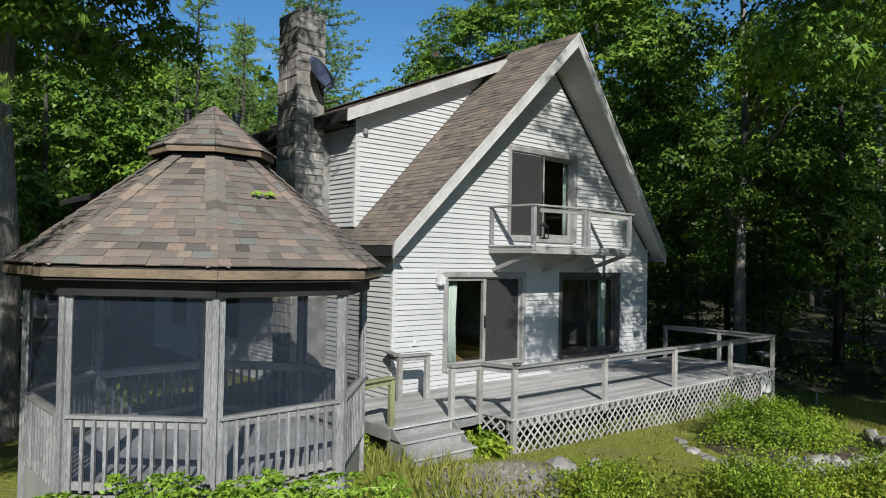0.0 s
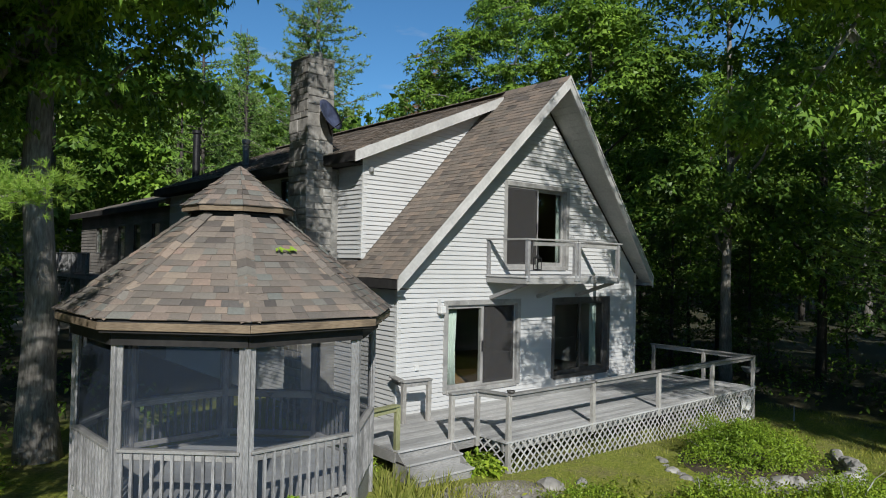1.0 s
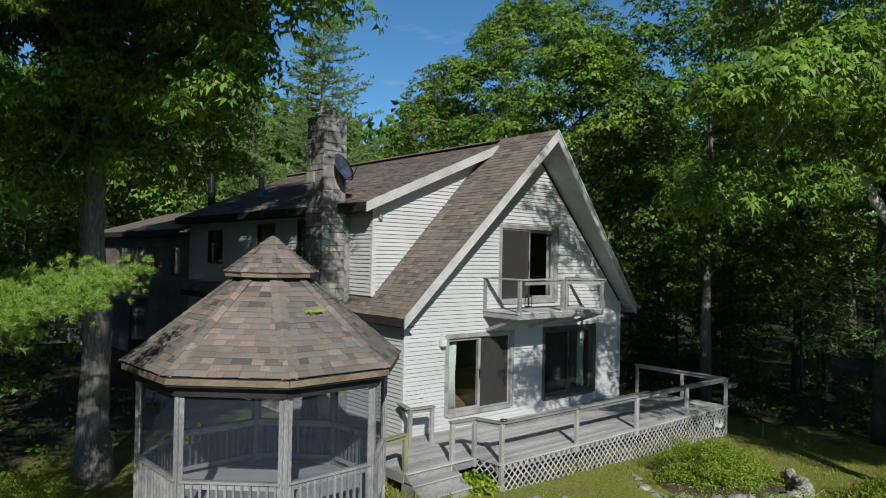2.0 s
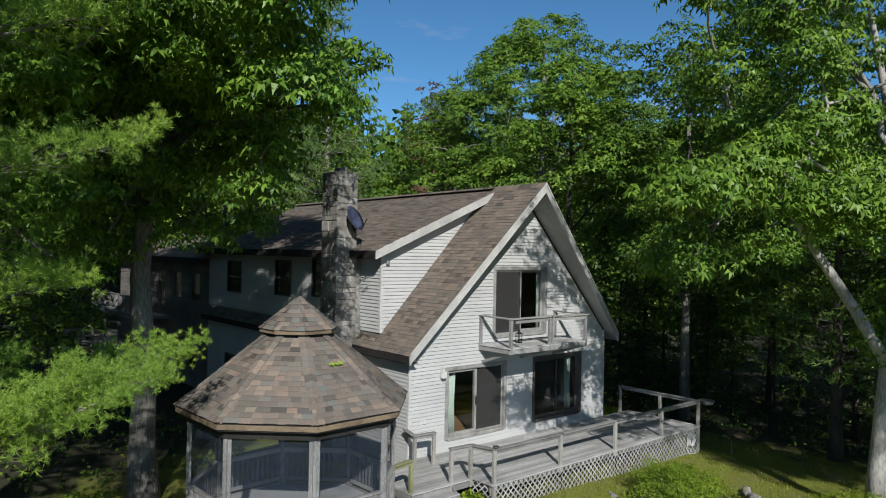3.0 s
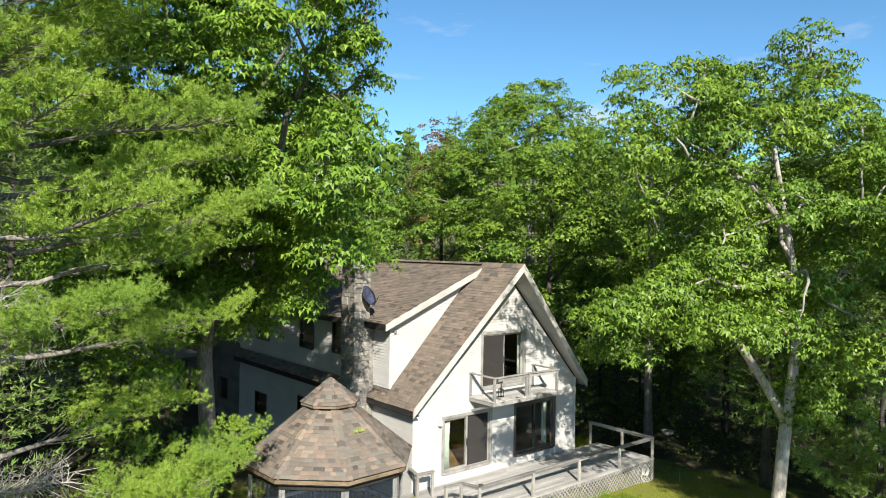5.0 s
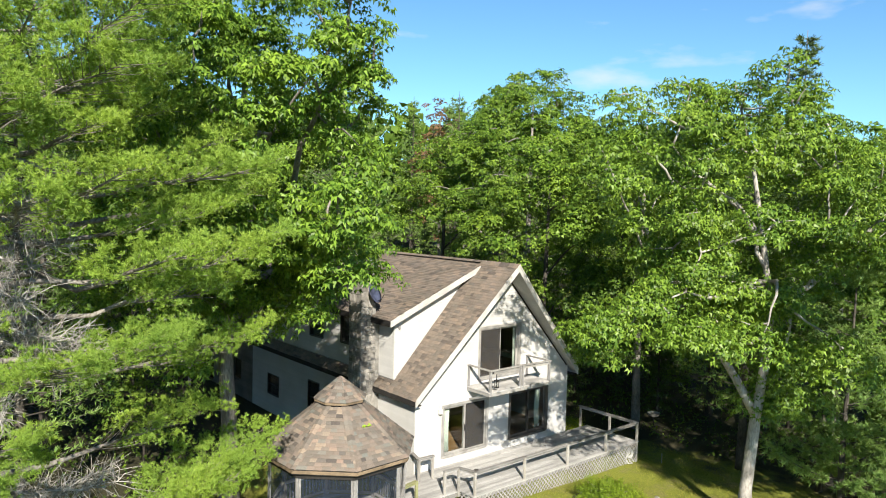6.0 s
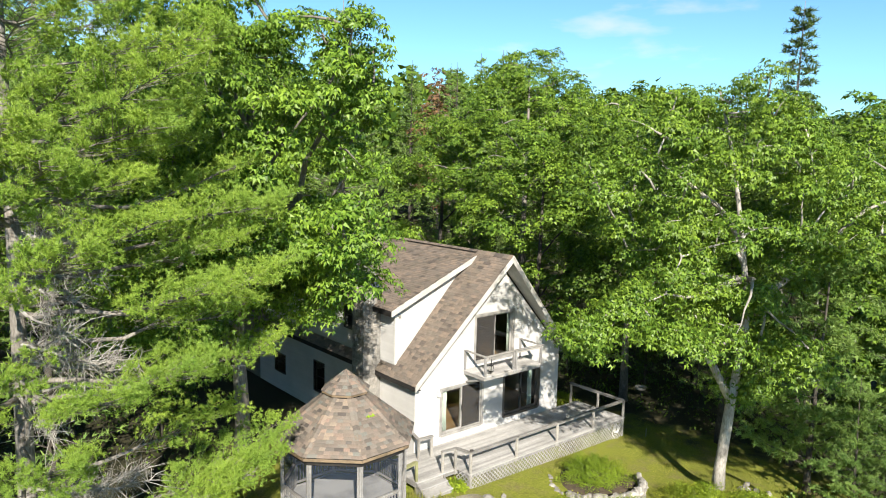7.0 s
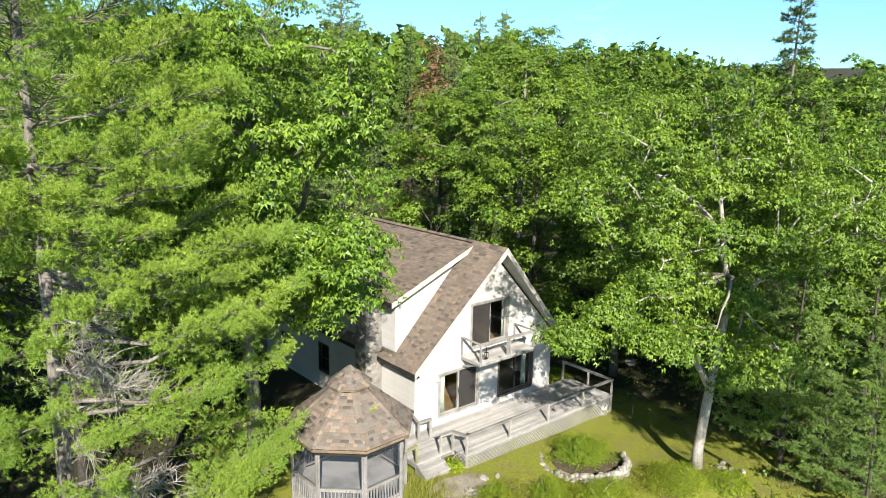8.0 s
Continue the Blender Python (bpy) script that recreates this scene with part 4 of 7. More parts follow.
    sl.add([(0, 0.009, h), (0.052, 0.009, h), (0.052, 0.017, h), (0, 0.017, h), (h, 0.009, 0), (h + 0.052, 0.009, 0), (h + 0.052, 0.017, 0), (h, 0.017, 0)], [(0, 1, 2, 3), (7, 6, 5, 4), (4, 5, 1, 0), (5, 6, 2, 1), (6, 7, 3, 2), (7, 4, 0, 3)])
    me_b = sl.mesh("slat", M_LATTICE)

    def lattice(p, ang, length):
        lp = thing("lattice_panel", "weathered diagonal wooden lattice skirting the deck", "lattice", p, "deck skirting")
        lp.rotation_euler = (0, 0, ang)
        s = -h + 0.06
        while s < length - 0.06:
            for me in (me_a, me_b):
                a, c = max(s, 0), min(s + h, length - 0.045)
                if c - a < 0.05:
                    continue
                if a > s or c < s + h:
                    k0, k1 = a - s, c - s
                    z0, z1 = (k0, k1) if me is me_a else (h - k0, h - k1)
                    y0 = 0.0 if me is me_a else 0.009
                    b = Build()
                    vs = [(a, y0, z0), (a + 0.045, y0, z0), (a + 0.045, y0 + 0.008, z0), (a, y0 + 0.008, z0), (c, y0, z1), (c + 0.045, y0, z1), (c + 0.045, y0 + 0.008, z1), (c, y0 + 0.008, z1)]
                    b.add(vs, [(0, 3, 2, 1), (4, 5, 6, 7), (0, 1, 5, 4), (1, 2, 6, 5), (2, 3, 7, 6), (3, 0, 4, 7)])
                    part("slat", b, M_LATTICE, lp)
                else:
                    ob = part("slat", me, None, lp)
                    ob.location = (s, 0, 0)
            s += 0.185
        b = Build()
        b.box((0, -0.012, -0.03), (length, 0.03, 0.0))
        part("bottom_rail", b, M_LATTICE, lp)
    for a, c, dz in ((-0.86, 1.72, 0.0), (1.72, 4.26, -0.05), (4.26, 6.78, -0.10), (6.78, 9.09, -0.14)):
        lattice((a - 0.02, FRONT - 0.012, top - h), 0, c - a + 0.01)
    lattice((-1.06, -2.28, top - h), math.atan2(-0.62, 0.2), 0.66)
    lattice((9.13, FRONT + 0.05, top - h), math.pi / 2, 2.9)
    # steps
    st = thing("steps", "weathered grey wooden steps up to the deck landing", "steps", (-2.32, -2.2, 0))
    for z, y, w in ((0.27, -0.30, 1.30), (0.08, -0.62, 1.34)):
        b = Build()
        b.box((-0.66, y - 0.02, z - 0.04), (0.66, y + 0.32, z))
        part("tread", b, M_DECK, st, bevel=0.006)
        b = Build()
        b.box((-0.64, y + 0.02, z - 0.24), (0.64, y + 0.05, z - 0.04))
        part("riser", b, M_GREYWOOD, st)
    b = Build()
    b.box((-0.64, -0.002, 0.27), (0.66, 0.025, DECK - 0.04))
    part("riser", b, M_GREYWOOD, st)
    for x in (-0.66, 0.62):
        b = Build()
        b.prism([(x, 0, -0.2), (x, 0, DECK - 0.04), (x, -0.05, DECK - 0.04), (x, -0.28, 0.225), (x, -0.60, 0.035), (x, -0.60, -0.2)], (0.04, 0, 0))
        part("stringer", b, M_GREYWOOD, st)


build_deck()


# ---- gazebo ----
GX, GY, GA = -5.81, -1.735, radians(25.3)
GFLOOR = 0.45


def build_gazebo():
    t = thing("gazebo", "octagonal screened wooden gazebo with a shingled roof", "gazebo", (GX, GY, 0))

    def ring(r, z, k):
        a = GA + k * math.pi / 4
        return Vector((r * math.cos(a), r * math.sin(a), z))
    b = Build()
    b.prism([ring(2.19, GFLOOR - 0.12, k) for k in range(8)], (0, 0, 0.12))
    part("floor", b, M_PAVEFLOOR, t)
    R = 2.20
    EZ = 2.94
    for k in range(8):
        p0, p1 = ring(R, 0, k), ring(R, 0, k + 1)
        d = (p1 - p0).normalized()
        out = Vector((d.y, -d.x, 0))
        mid = (p0 + p1) / 2
        b = Build()
        b.beam(p0 + Vector((0, 0, -0.15)), p0 + Vector((0, 0, EZ - 0.02)), 0.105, 0.075, (-p0.y, p0.x, 0))
        post = part("post", b, M_GREYPOST, t, bevel=0.008)
        for sgn, dd in ((1, d), (-1, (ring(R, 0, k - 1) - p0).normalized())):
            b = Build()
            q = p0 + dd * 0.066 + p0.normalized() * 0.012
            b.beam(q + Vector((0, 0, GFLOOR)), q + Vector((0, 0, EZ - 0.05)), 0.024, 0.08, dd)
            part("batten", b, M_GREYPOST, post)
        # rails
        a, c = p0 + d * 0.06, p1 - d * 0.06
        for z, w, h in ((1.36, 0.12, 0.04), (1.29, 0.04, 0.09), (0.60, 0.05, 0.09)):
            b = Build()
            b.beam(a + Vector((0, 0, z)), c + Vector((0, 0, z)), w, h)
            part("rail", b, M_GREYWOOD, t, bevel=0.005)
        # header under the eave, its shade painted in as near-black
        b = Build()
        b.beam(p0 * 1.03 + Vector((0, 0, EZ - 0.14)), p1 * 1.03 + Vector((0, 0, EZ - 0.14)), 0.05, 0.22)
        part("header", b, M_SHADED_WOOD, t)
        n = 12
        for i in range(n):
            q = a.lerp(c, (i + 0.5) / n) + out * 0.035
            b = Build()
            b.beam(q + Vector((0, 0, 0.54)), q + Vector((0, 0, 1.33)), 0.042, 0.036, d)
            part("baluster", b, M_GREYPOST, t)
        b = Build()
        b.prism([a + out * 0.0 + Vector((0, 0, -0.10)), c + Vector((0, 0, -0.10)), c + Vector((0, 0, 0.50)), a + Vector((0, 0, 0.50))], -out * 0.03)
        part("skirt_board", b, M_GREYWOOD, t)
        # screens, slightly slack
        b = Build()
        m, nn = 8, 6
        vs = []
        for j in range(nn + 1):
            z = 0.64 + (EZ - 0.22 - 0.64) * j / nn
            for i in range(m + 1):
                q = a.lerp(c, i / m) - out * (0.01 + 0.012 * math.sin(3.1 * i / m) * math.sin(3.1 * j / nn) * (1 + 0.6 * noise.noise(Vector((k, i * 0.7, j * 0.6)))))
                slack = 0.05 + 0.04 * noise.noise(Vector((k * 3.1, i * 0.9, 2.0))) if j == nn else 0.0
                vs.append((q.x, q.y, z - slack))
        b.add(vs, [(j * (m + 1) + i, j * (m + 1) + i + 1, (j + 1) * (m + 1) + i + 1, (j + 1) * (m + 1) + i) for j in range(nn) for i in range(m)])
        part("screen", b, M_SCREEN, t, "slack dark insect screen", True)
    # roof
    zt, rt, re, ze = 4.42, 0.72, 2.49, 3.0
    tabs = []
    for k in range(8):
        a, c, u, v = ring(re, ze, k), ring(re, ze, k + 1), ring(rt, zt, k + 1), ring(rt, zt, k)
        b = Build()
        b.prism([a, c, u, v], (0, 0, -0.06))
        part("decking", b, M_SHADED_WOOD, t)
        tabs += shingle_tabs([a * 1.012, c * 1.012 + Vector((0, 0, 0)), u, v], 0.135, 0.25, 30 + k, 0.010)
        # hip caps
        hip = v - a
        cnt = 13
        for i in range(cnt):
            q0, q1 = a + hip * (i / cnt), a + hip * ((i + 1.2) / cnt)
            tang = Vector((-a.y, a.x, 0)).normalized()
            b = Build()
            for s in (-1, 1):
                fall = Vector((0, 0, -0.036))
                vs = [q0 + Vector((0, 0, 0.056)), q1 + Vector((0, 0, 0.038)), q1 + tang * (s * 0.12) + fall + Vector((0, 0, 0.034)), q0 + tang * (s * 0.12) + fall + Vector((0, 0, 0.052))]
                b.prism(vs if s < 0 else vs[::-1], (0, 0, 0.011))
            part("hip_cap", b, M_SHINGLE, t)
        b = Build()
        p0, p1 = ring(re - 0.01, ze - 0.058, k), ring(re - 0.01, ze - 0.058, k + 1)
        b.beam(p0, p1, 0.03, 0.10)
        part("fascia_board", b, M_TANWOOD, t, "warm brown weathered fascia board", bevel=0.004)
    lay_tabs([(m, v) for m, v in tabs], t, (-3.6, -9.3, 3.4), 300, M_SHINGLE, M_SHINGLE_JOINED)
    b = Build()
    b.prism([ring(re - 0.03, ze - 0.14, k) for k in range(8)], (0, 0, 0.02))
    part("roof_ceiling", b, M_SHADED_WOOD, t)
    # cupola
    cup = Build()
    cup.prism([ring(0.70, zt - 0.06, k) for k in range(8)], (0, 0, 0.12))
    cu = part("cupola", cup, M_SHADED_WOOD, t, "small shingled cupola cap")
    zc, rc, za = 4.58, 0.84, 5.26
    tabs = []
    for k in range(8):
        b = Build()
        b.beam(ring(rc - 0.02, zc - 0.045, k), ring(rc - 0.02, zc - 0.045, k + 1), 0.03, 0.075)
        part("fascia_board", b, M_TANWOOD, cu)
        a, c = ring(rc, zc, k), ring(rc, zc, k + 1)
        top = Vector((0, 0, za))
        tabs += shingle_tabs([a * 1.02 + Vector((0, 0, -0.09)), c * 1.02 + Vector((0, 0, -0.09)), top + (c - top) * 0.02, top + (a - top) * 0.02], 0.14, 0.2, 60 + k, 0.012)
    for mid, vs in tabs:
        b = Build()
        b.add([p - mid for p in vs], TAB_FACES)
        part("shingle", b, M_SHINGLE, cu).location = mid
    b = Build()
    b.prism([ring(rc - 0.03, zc - 0.07, k) for k in range(8)], (0, 0, 0.015))
    part("cupola_base", b, M_SHADED_WOOD, cu)


build_gazebo()


# ---- chimney, dish, vents ----
def build_chimney():
    t = thing("chimney", "tall grey fieldstone chimney outside the side wall", "chimney", (0, 0, 0))
    x0, x1, y0, y1, z1 = -2.34, -1.62, 2.42, 3.32, 8.64
    b = Build()
    b.box((x0 + 0.02, y0 + 0.02, -0.3), (x1 - 0.02, y1 - 0.02, z1 - 0.03))
    b.box((x1 - 0.02, y0 + 0.06, -0.3), (XL - 0.03, y1 - 0.06, 6.0))
    part("core", b, M_MORTAR, t)
    rnd = random.Random(21)

    def stones(place, width, za, zb):
        z = za
        while z < zb - 0.05:
            h = min(rnd.choice((0.16, 0.2, 0.26, 0.32)), zb - z)
            s = 0.0
            while s < width - 0.02:
                w = min(rnd.uniform(0.18, 0.46), width - s)
                if width - s - w < 0.12:
                    w = width - s
                g = 0.007
                o = rnd.uniform(0.012, 0.035)
                corner = [(s + g + rnd.uniform(0, 0.012), z + g + rnd.uniform(0, 0.012)), (s + w - g - rnd.uniform(0, 0.012), z + g + rnd.uniform(0, 0.012)), (s + w - g - rnd.uniform(0, 0.015), z + h - g), (s + g + rnd.uniform(0, 0.015), z + h - g - rnd.uniform(0, 0.012))]
                inner = [(cx + (s + w / 2 - cx) * 0.14, cz + (z + h / 2 - cz) * 0.14) for cx, cz in corner]
                q = Build()
                q.add([place(a, c, 0.0) for a, c in corner] + [place(a, c, o * 0.75) for a, c in corner] + [place(a, c, o) for a, c in inner],
                      [(0, 1, 5, 4), (1, 2, 6, 5), (2, 3, 7, 6), (3, 0, 4, 7), (4, 5, 9, 8), (5, 6, 10, 9), (6, 7, 11, 10), (7, 4, 8, 11), (8, 9, 10, 11)])
                part("stone", q, M_STONE, t)
                s += w
            z += h
    stones(lambda s, z, o: (x0 + s, y0 + 0.02 - o, z), x1 - x0, 2.6, z1)
    stones(lambda s, z, o: (x0 + 0.02 - o, y1 - s, z), y1 - y0, -0.2, z1)
    b = Build()
    b.box((x0 - 0.005, y0 - 0.005, z1 - 0.04), (x1 + 0.005, y1 + 0.005, z1 + 0.02))
    part("cap", b, M_MORTAR, t, bevel=0.012)
    for y in (2.68, 3.04):
        b = Build()
        b.lathe([(0.11, 0), (0.11, 0.16), (0.085, 0.17), (0.085, 0.02)], (-1.95, y, z1 + 0.03), 12)
        part("flue", b, M_MORTAR, t)
    # dish on the roof edge
    d = thing("satellite_dish", "round dark satellite dish mounted beside the chimney", "dish", (-1.70, 2.30, 6.35))
    prof = [(0.02, 0.0), (0.18, 0.02), (0.32, 0.07), (0.40, 0.12), (0.405, 0.125), (0.30, 0.085), (0.02, 0.02)]
    b = Build()
    b.lathe(prof, sides=24)
    dish = part("reflector", b, M_BLUE, d, "", True)
    dish.location = (-0.22, -0.05, 0.86)
    dish.rotation_euler = (radians(64), 0, radians(26))
    b = Build()
    b.tube([(0.08, 0.25, -0.1), (0.04, 0.15, 0.45), (-0.19, 0.02, 0.82)], [0.025, 0.025, 0.025])
    b.tube([(0.5, 0.1, 0.02), (0.3, 0.12, 0.1), (0.07, 0.18, 0.25)], [0.016, 0.016, 0.016])
    part("mast", b, M_BLACK, d)
    b = Build()
    b.tube([(-0.15, -0.08, 0.54), (-0.03, -0.40, 0.70), (0.0, -0.52, 0.90)], [0.014, 0.014, 0.014])
    part("feed_arm", b, M_BLACK, d)
    for x, y, za, zb, r, mat, lab in ((1.0, 18.4, 6.6, 9.45, 0.16, M_BLACK, "tall black metal stove pipe with a cap"), (0.0, 11.0, 6.95, 8.0, 0.11, M_METAL, "short grey metal vent pipe through the shingles")):
        v = thing("vent_pipe", lab, "pipe", (x, y, za))
        b = Build()
        b.lathe([(r * 1.5, 0), (r, 0.08), (r, zb - za - 0.2), (r * 0.95, zb - za - 0.2)], sides=14)
        part("pipe", b, mat, v)
        b = Build()
        b.lathe([(r * 1.3, zb - za - 0.16), (r * 1.35, zb - za - 0.02), (r * 0.4, zb - za)], sides=14)
        part("cap", b, mat, v)
        b = Build()
        b.lathe([(r * 0.5, zb - za - 0.22), (r * 0.5, zb - za - 0.1)], sides=8)
        part("neck", b, mat, v)



def leaf_sprig(at, normal):
    t = thing("leaf_sprig", "fresh yellow-green leafy twig fallen on the shingles", "twig", at)
    rng = random.Random(6)
    z = Vector(normal).normalized()
    x = z.cross(Vector((0, 0, 1))).normalized()
    y = z.cross(x)
    b = Build()
    b.tube([x * -0.14 + z * 0.02, z * 0.035, x * 0.15 + z * 0.02], [0.004, 0.005, 0.003], 4)
    part("stem", b, M_DEADTWIG, t)
    for k in range(11):
        c = x * rng.uniform(-0.15, 0.15) + y * rng.uniform(-0.05, 0.05) + z * rng.uniform(0.03, 0.06)
        a = rng.uniform(0, 6.28)
        u, v = x * math.cos(a) + y * math.sin(a), y * math.cos(a) - x * math.sin(a)
        b = Build()
        b.add([c - u * 0.05, c + v * 0.025 + z * 0.01, c + u * 0.06, c - v * 0.025 + z * 0.01], [(0, 1, 2), (0, 2, 3)])
        part("leaf", b, M_FERN, t)


leaf_sprig(SPRIG, SPRIG_N)
build_chimney()


# ---- rear wing ----
def build_wing():
    y0, y1, x1, ez = BACK + 0.01, 28.0, 6.0, 5.75
    wins = [(15.6, 3.9, 16.5, 5.1), (18.0, 3.9, 18.9, 5.1), (20.2, 3.3, 21.2, 5.1), (24.0, 3.9, 25.0, 5.1), (16.0, 0.8, 17.2, 2.0), (20.0, 0.0, 22.4, 2.2)]
    o = [(y0, -0.3), (y1, -0.3), (y1, ez), (y0, ez)]
    w = part("wall_wing", from_bm(panel(o, [rect(*h) for h in wins], lambda s, z: (XL, s, z), (0.16, 0, 0)), "wall_wing", M_SHEATH), None)
    tagged(w, "clapboard wall of the long rear wing, shade put into its colour", "wall", "", "structure")
    siding(w, left, lambda z: (y0, y1), -0.1, ez, [(a - 0.04, c - 0.04, d + 0.04, e + 0.04) for a, c, d, e in wins], 0.16, M_SIDING_SHADED)
    for i, (a, z0, c, z1) in enumerate(wins):
        b = Build()
        b.box((XL - 0.03, a - 0.06, z0 - 0.06), (XL + 0.02, a, z1 + 0.06))
        b.box((XL - 0.03, c, z0 - 0.06), (XL + 0.02, c + 0.06, z1 + 0.06))
        b.box((XL - 0.03, a, z1), (XL + 0.02, c, z1 + 0.06))
        b.box((XL - 0.03, a, z0 - 0.06), (XL + 0.02, c, z0))
        f = part("window_frame", b, M_DARKFRAME)
        t = thing(f"window_{i + 8}", "dark window in the shaded rear wing", "window", (0, 0, 0), "rear windows", "structure")
        f.parent = t
        b = Build()
        b.box((XL + 0.03, a, z0), (XL + 0.04, c, z1))
        part("pane", b, M_GLASS, t)
    b = Build()
    b.box((x1 - 0.16, y0, -0.4), (x1, y1, ez))
    b.box((XL + 0.165, y1 - 0.16, -0.4), (x1 - 0.165, y1, ez))
    tagged(part("wall_wing_far", b, M_SIDING), "clapboard far walls of the rear wing", "wall", "", "structure")
    b = Build()
    b.box((XL + 0.17, y0, 2.9), (x1 - 0.17, y1 - 0.17, 3.0))
    tagged(part("floor", b, M_ROOMFLOOR), "upper floor of the rear wing", "floor", "", "structure")
    t = thing("roof_wing", "low dark shingled roof of the rear wing", "roof", (0, 0, 0), "", "structure")
    xm = (XL + x1) / 2
    for sx, ex in ((-1, XL - 0.5), (1, x1 + 0.5)):
        b = Build()
        pts = [(ex, y0 - 0.1, ez), (xm, y0 - 0.1, ez + 1.3), (xm, y1 + 0.4, ez + 1.3), (ex, y1 + 0.4, ez)]
        b.prism(pts[::-sx], (0, 0, 0.12))
        part("slope", b, M_HSHINGLE_JOINED, t)
        b = Build()
        b.box((ex - 0.02, y0 - 0.1, ez - 0.14), (ex + 0.02, y1 + 0.4, ez + 0.1))
        part("eave_board", b, M_SHADED_WOOD, t)
    # upper side deck with its stair
    d = thing("side_deck", "dark weathered upper deck on posts with a stair", "deck", (0, 0, 0))
    b = Build()
    b.box((-3.1, 19.5, 2.75), (XL - 0.03, 27.5, 2.9))
    part("platform", b, M_GREYWOOD, d)
    for y in (19.6, 22.2, 24.8, 27.4):
        b = Build()
        b.box((-3.08, y - 0.06, -0.2), (-2.96, y + 0.06, 3.85))
        part("post", b, M_GREYPOST, d)
    for z in (3.85, 3.0):
        b = Build()
        b.beam((-3.02, 19.5, z), (-3.02, 27.5, z), 0.1, 0.05)
        part("rail", b, M_GREYWOOD, d)
    for i in range(44):
        b = Build()
        y = 19.75 + i * 0.175
        b.box((-3.04, y - 0.02, 3.0), (-3.0, y + 0.02, 3.85))
        part("baluster", b, M_GREYPOST, d)
    for x in (-3.0, -2.0):
        b = Build()
        b.beam((x, 27.6, 2.75), (x, 31.0, 0.0), 0.06, 0.24)
        part("stringer", b, M_GREYWOOD, d)
    for i in range(14):
        b = Build()
        y, z = 27.7 + i * 0.235, 2.7 - i * 0.19
        b.box((-3.0, y, z - 0.02), (-2.0, y + 0.26, z + 0.02))
        part("tread", b, M_GREYWOOD, d)


build_wing()


def build_deck_clutter():
    # small dark dish on the corner of the rail
    t = thing("ashtray", "small dark bowl standing on the deck rail corner", "bowl", (-0.80, FRONT + 0.06, RAIL + 0.021))
    b = Build()
    b.lathe([(0.035, 0.0), (0.07, 0.012), (0.085, 0.05), (0.078, 0.05), (0.06, 0.018), (0.01, 0.014)], sides=16)
    part("bowl", b, M_DARKFRAME, t, "", True)
    # coiled hose hung on the lattice near the far corner
    h = thing("garden_hose", "pale grey coiled garden hose hung on the lattice", "hose", (8.35, FRONT - 0.06, 0.12))
    for k in range(4):
        b = Build()
        r0 = 0.21 - 0.012 * k
        pts = [(r0 * math.cos(a) * 0.85 + 0.02 * k, -0.02 - 0.022 * k, r0 * math.sin(a) - 0.015 * k) for a in np.linspace(0, 2 * math.pi, 21)]
        b.tube(pts, [0.013] * 21, 6)
        part("coil", b, M_WHITEPLASTIC, h)
    b = Build()
    b.tube([(-0.18, -0.04, -0.05), (-0.28, -0.06, -0.25), (-0.20, -0.10, -0.42), (0.1, -0.16, -0.46)], [0.013] * 4, 6)
    part("loose_end", b, M_WHITEPLASTIC, h)


build_deck_clutter()


# ---- trees and plants ----
def unit(v):
    return v / np.maximum(np.linalg.norm(v, axis=-1, keepdims=True), 1e-9)


def leaves_mesh(name, rng, pos, out, size, wide, droop, material, flat=0.45):
    """One folded leaf at each place, facing up and outward, its tip hanging."""
    n = len(pos)
    size = size * rng.uniform(0.7, 1.25, (n, 1))
    axis = unit(out * 0.7 + rng.normal(0, 0.55, (n, 3)) + np.array([0, 0, -droop]))
    up = unit(np.array([0, 0, flat]) + out * 0.8 + rng.normal(0, 0.45, (n, 3)))
    side = unit(np.cross(axis, up))
    nrm = np.cross(side, axis)
    a, c = pos - axis * size * 0.5, pos + axis * size * 0.5 - nrm * size * 0.12
    m = pos + axis * size * 0.05
    l, r = m - side * size * wide / 2 + nrm * size * 0.10, m + side * size * wide / 2 + nrm * size * 0.10
    verts = np.stack([a, r, c, l], 1).reshape(-1, 3)
    me = bpy.data.meshes.new(name)
    me.vertices.add(4 * n)
    me.vertices.foreach_set("co", verts.astype(np.float32).ravel())
    me.loops.add(4 * n)
    me.loops.foreach_set("vertex_index", np.arange(4 * n, dtype=np.int32))
    me.polygons.add(n)
    me.polygons.foreach_set("loop_start", np.arange(0, 4 * n, 4, dtype=np.int32))
    me.materials.append(material)
    me.update(calc_edges=True)
    return me


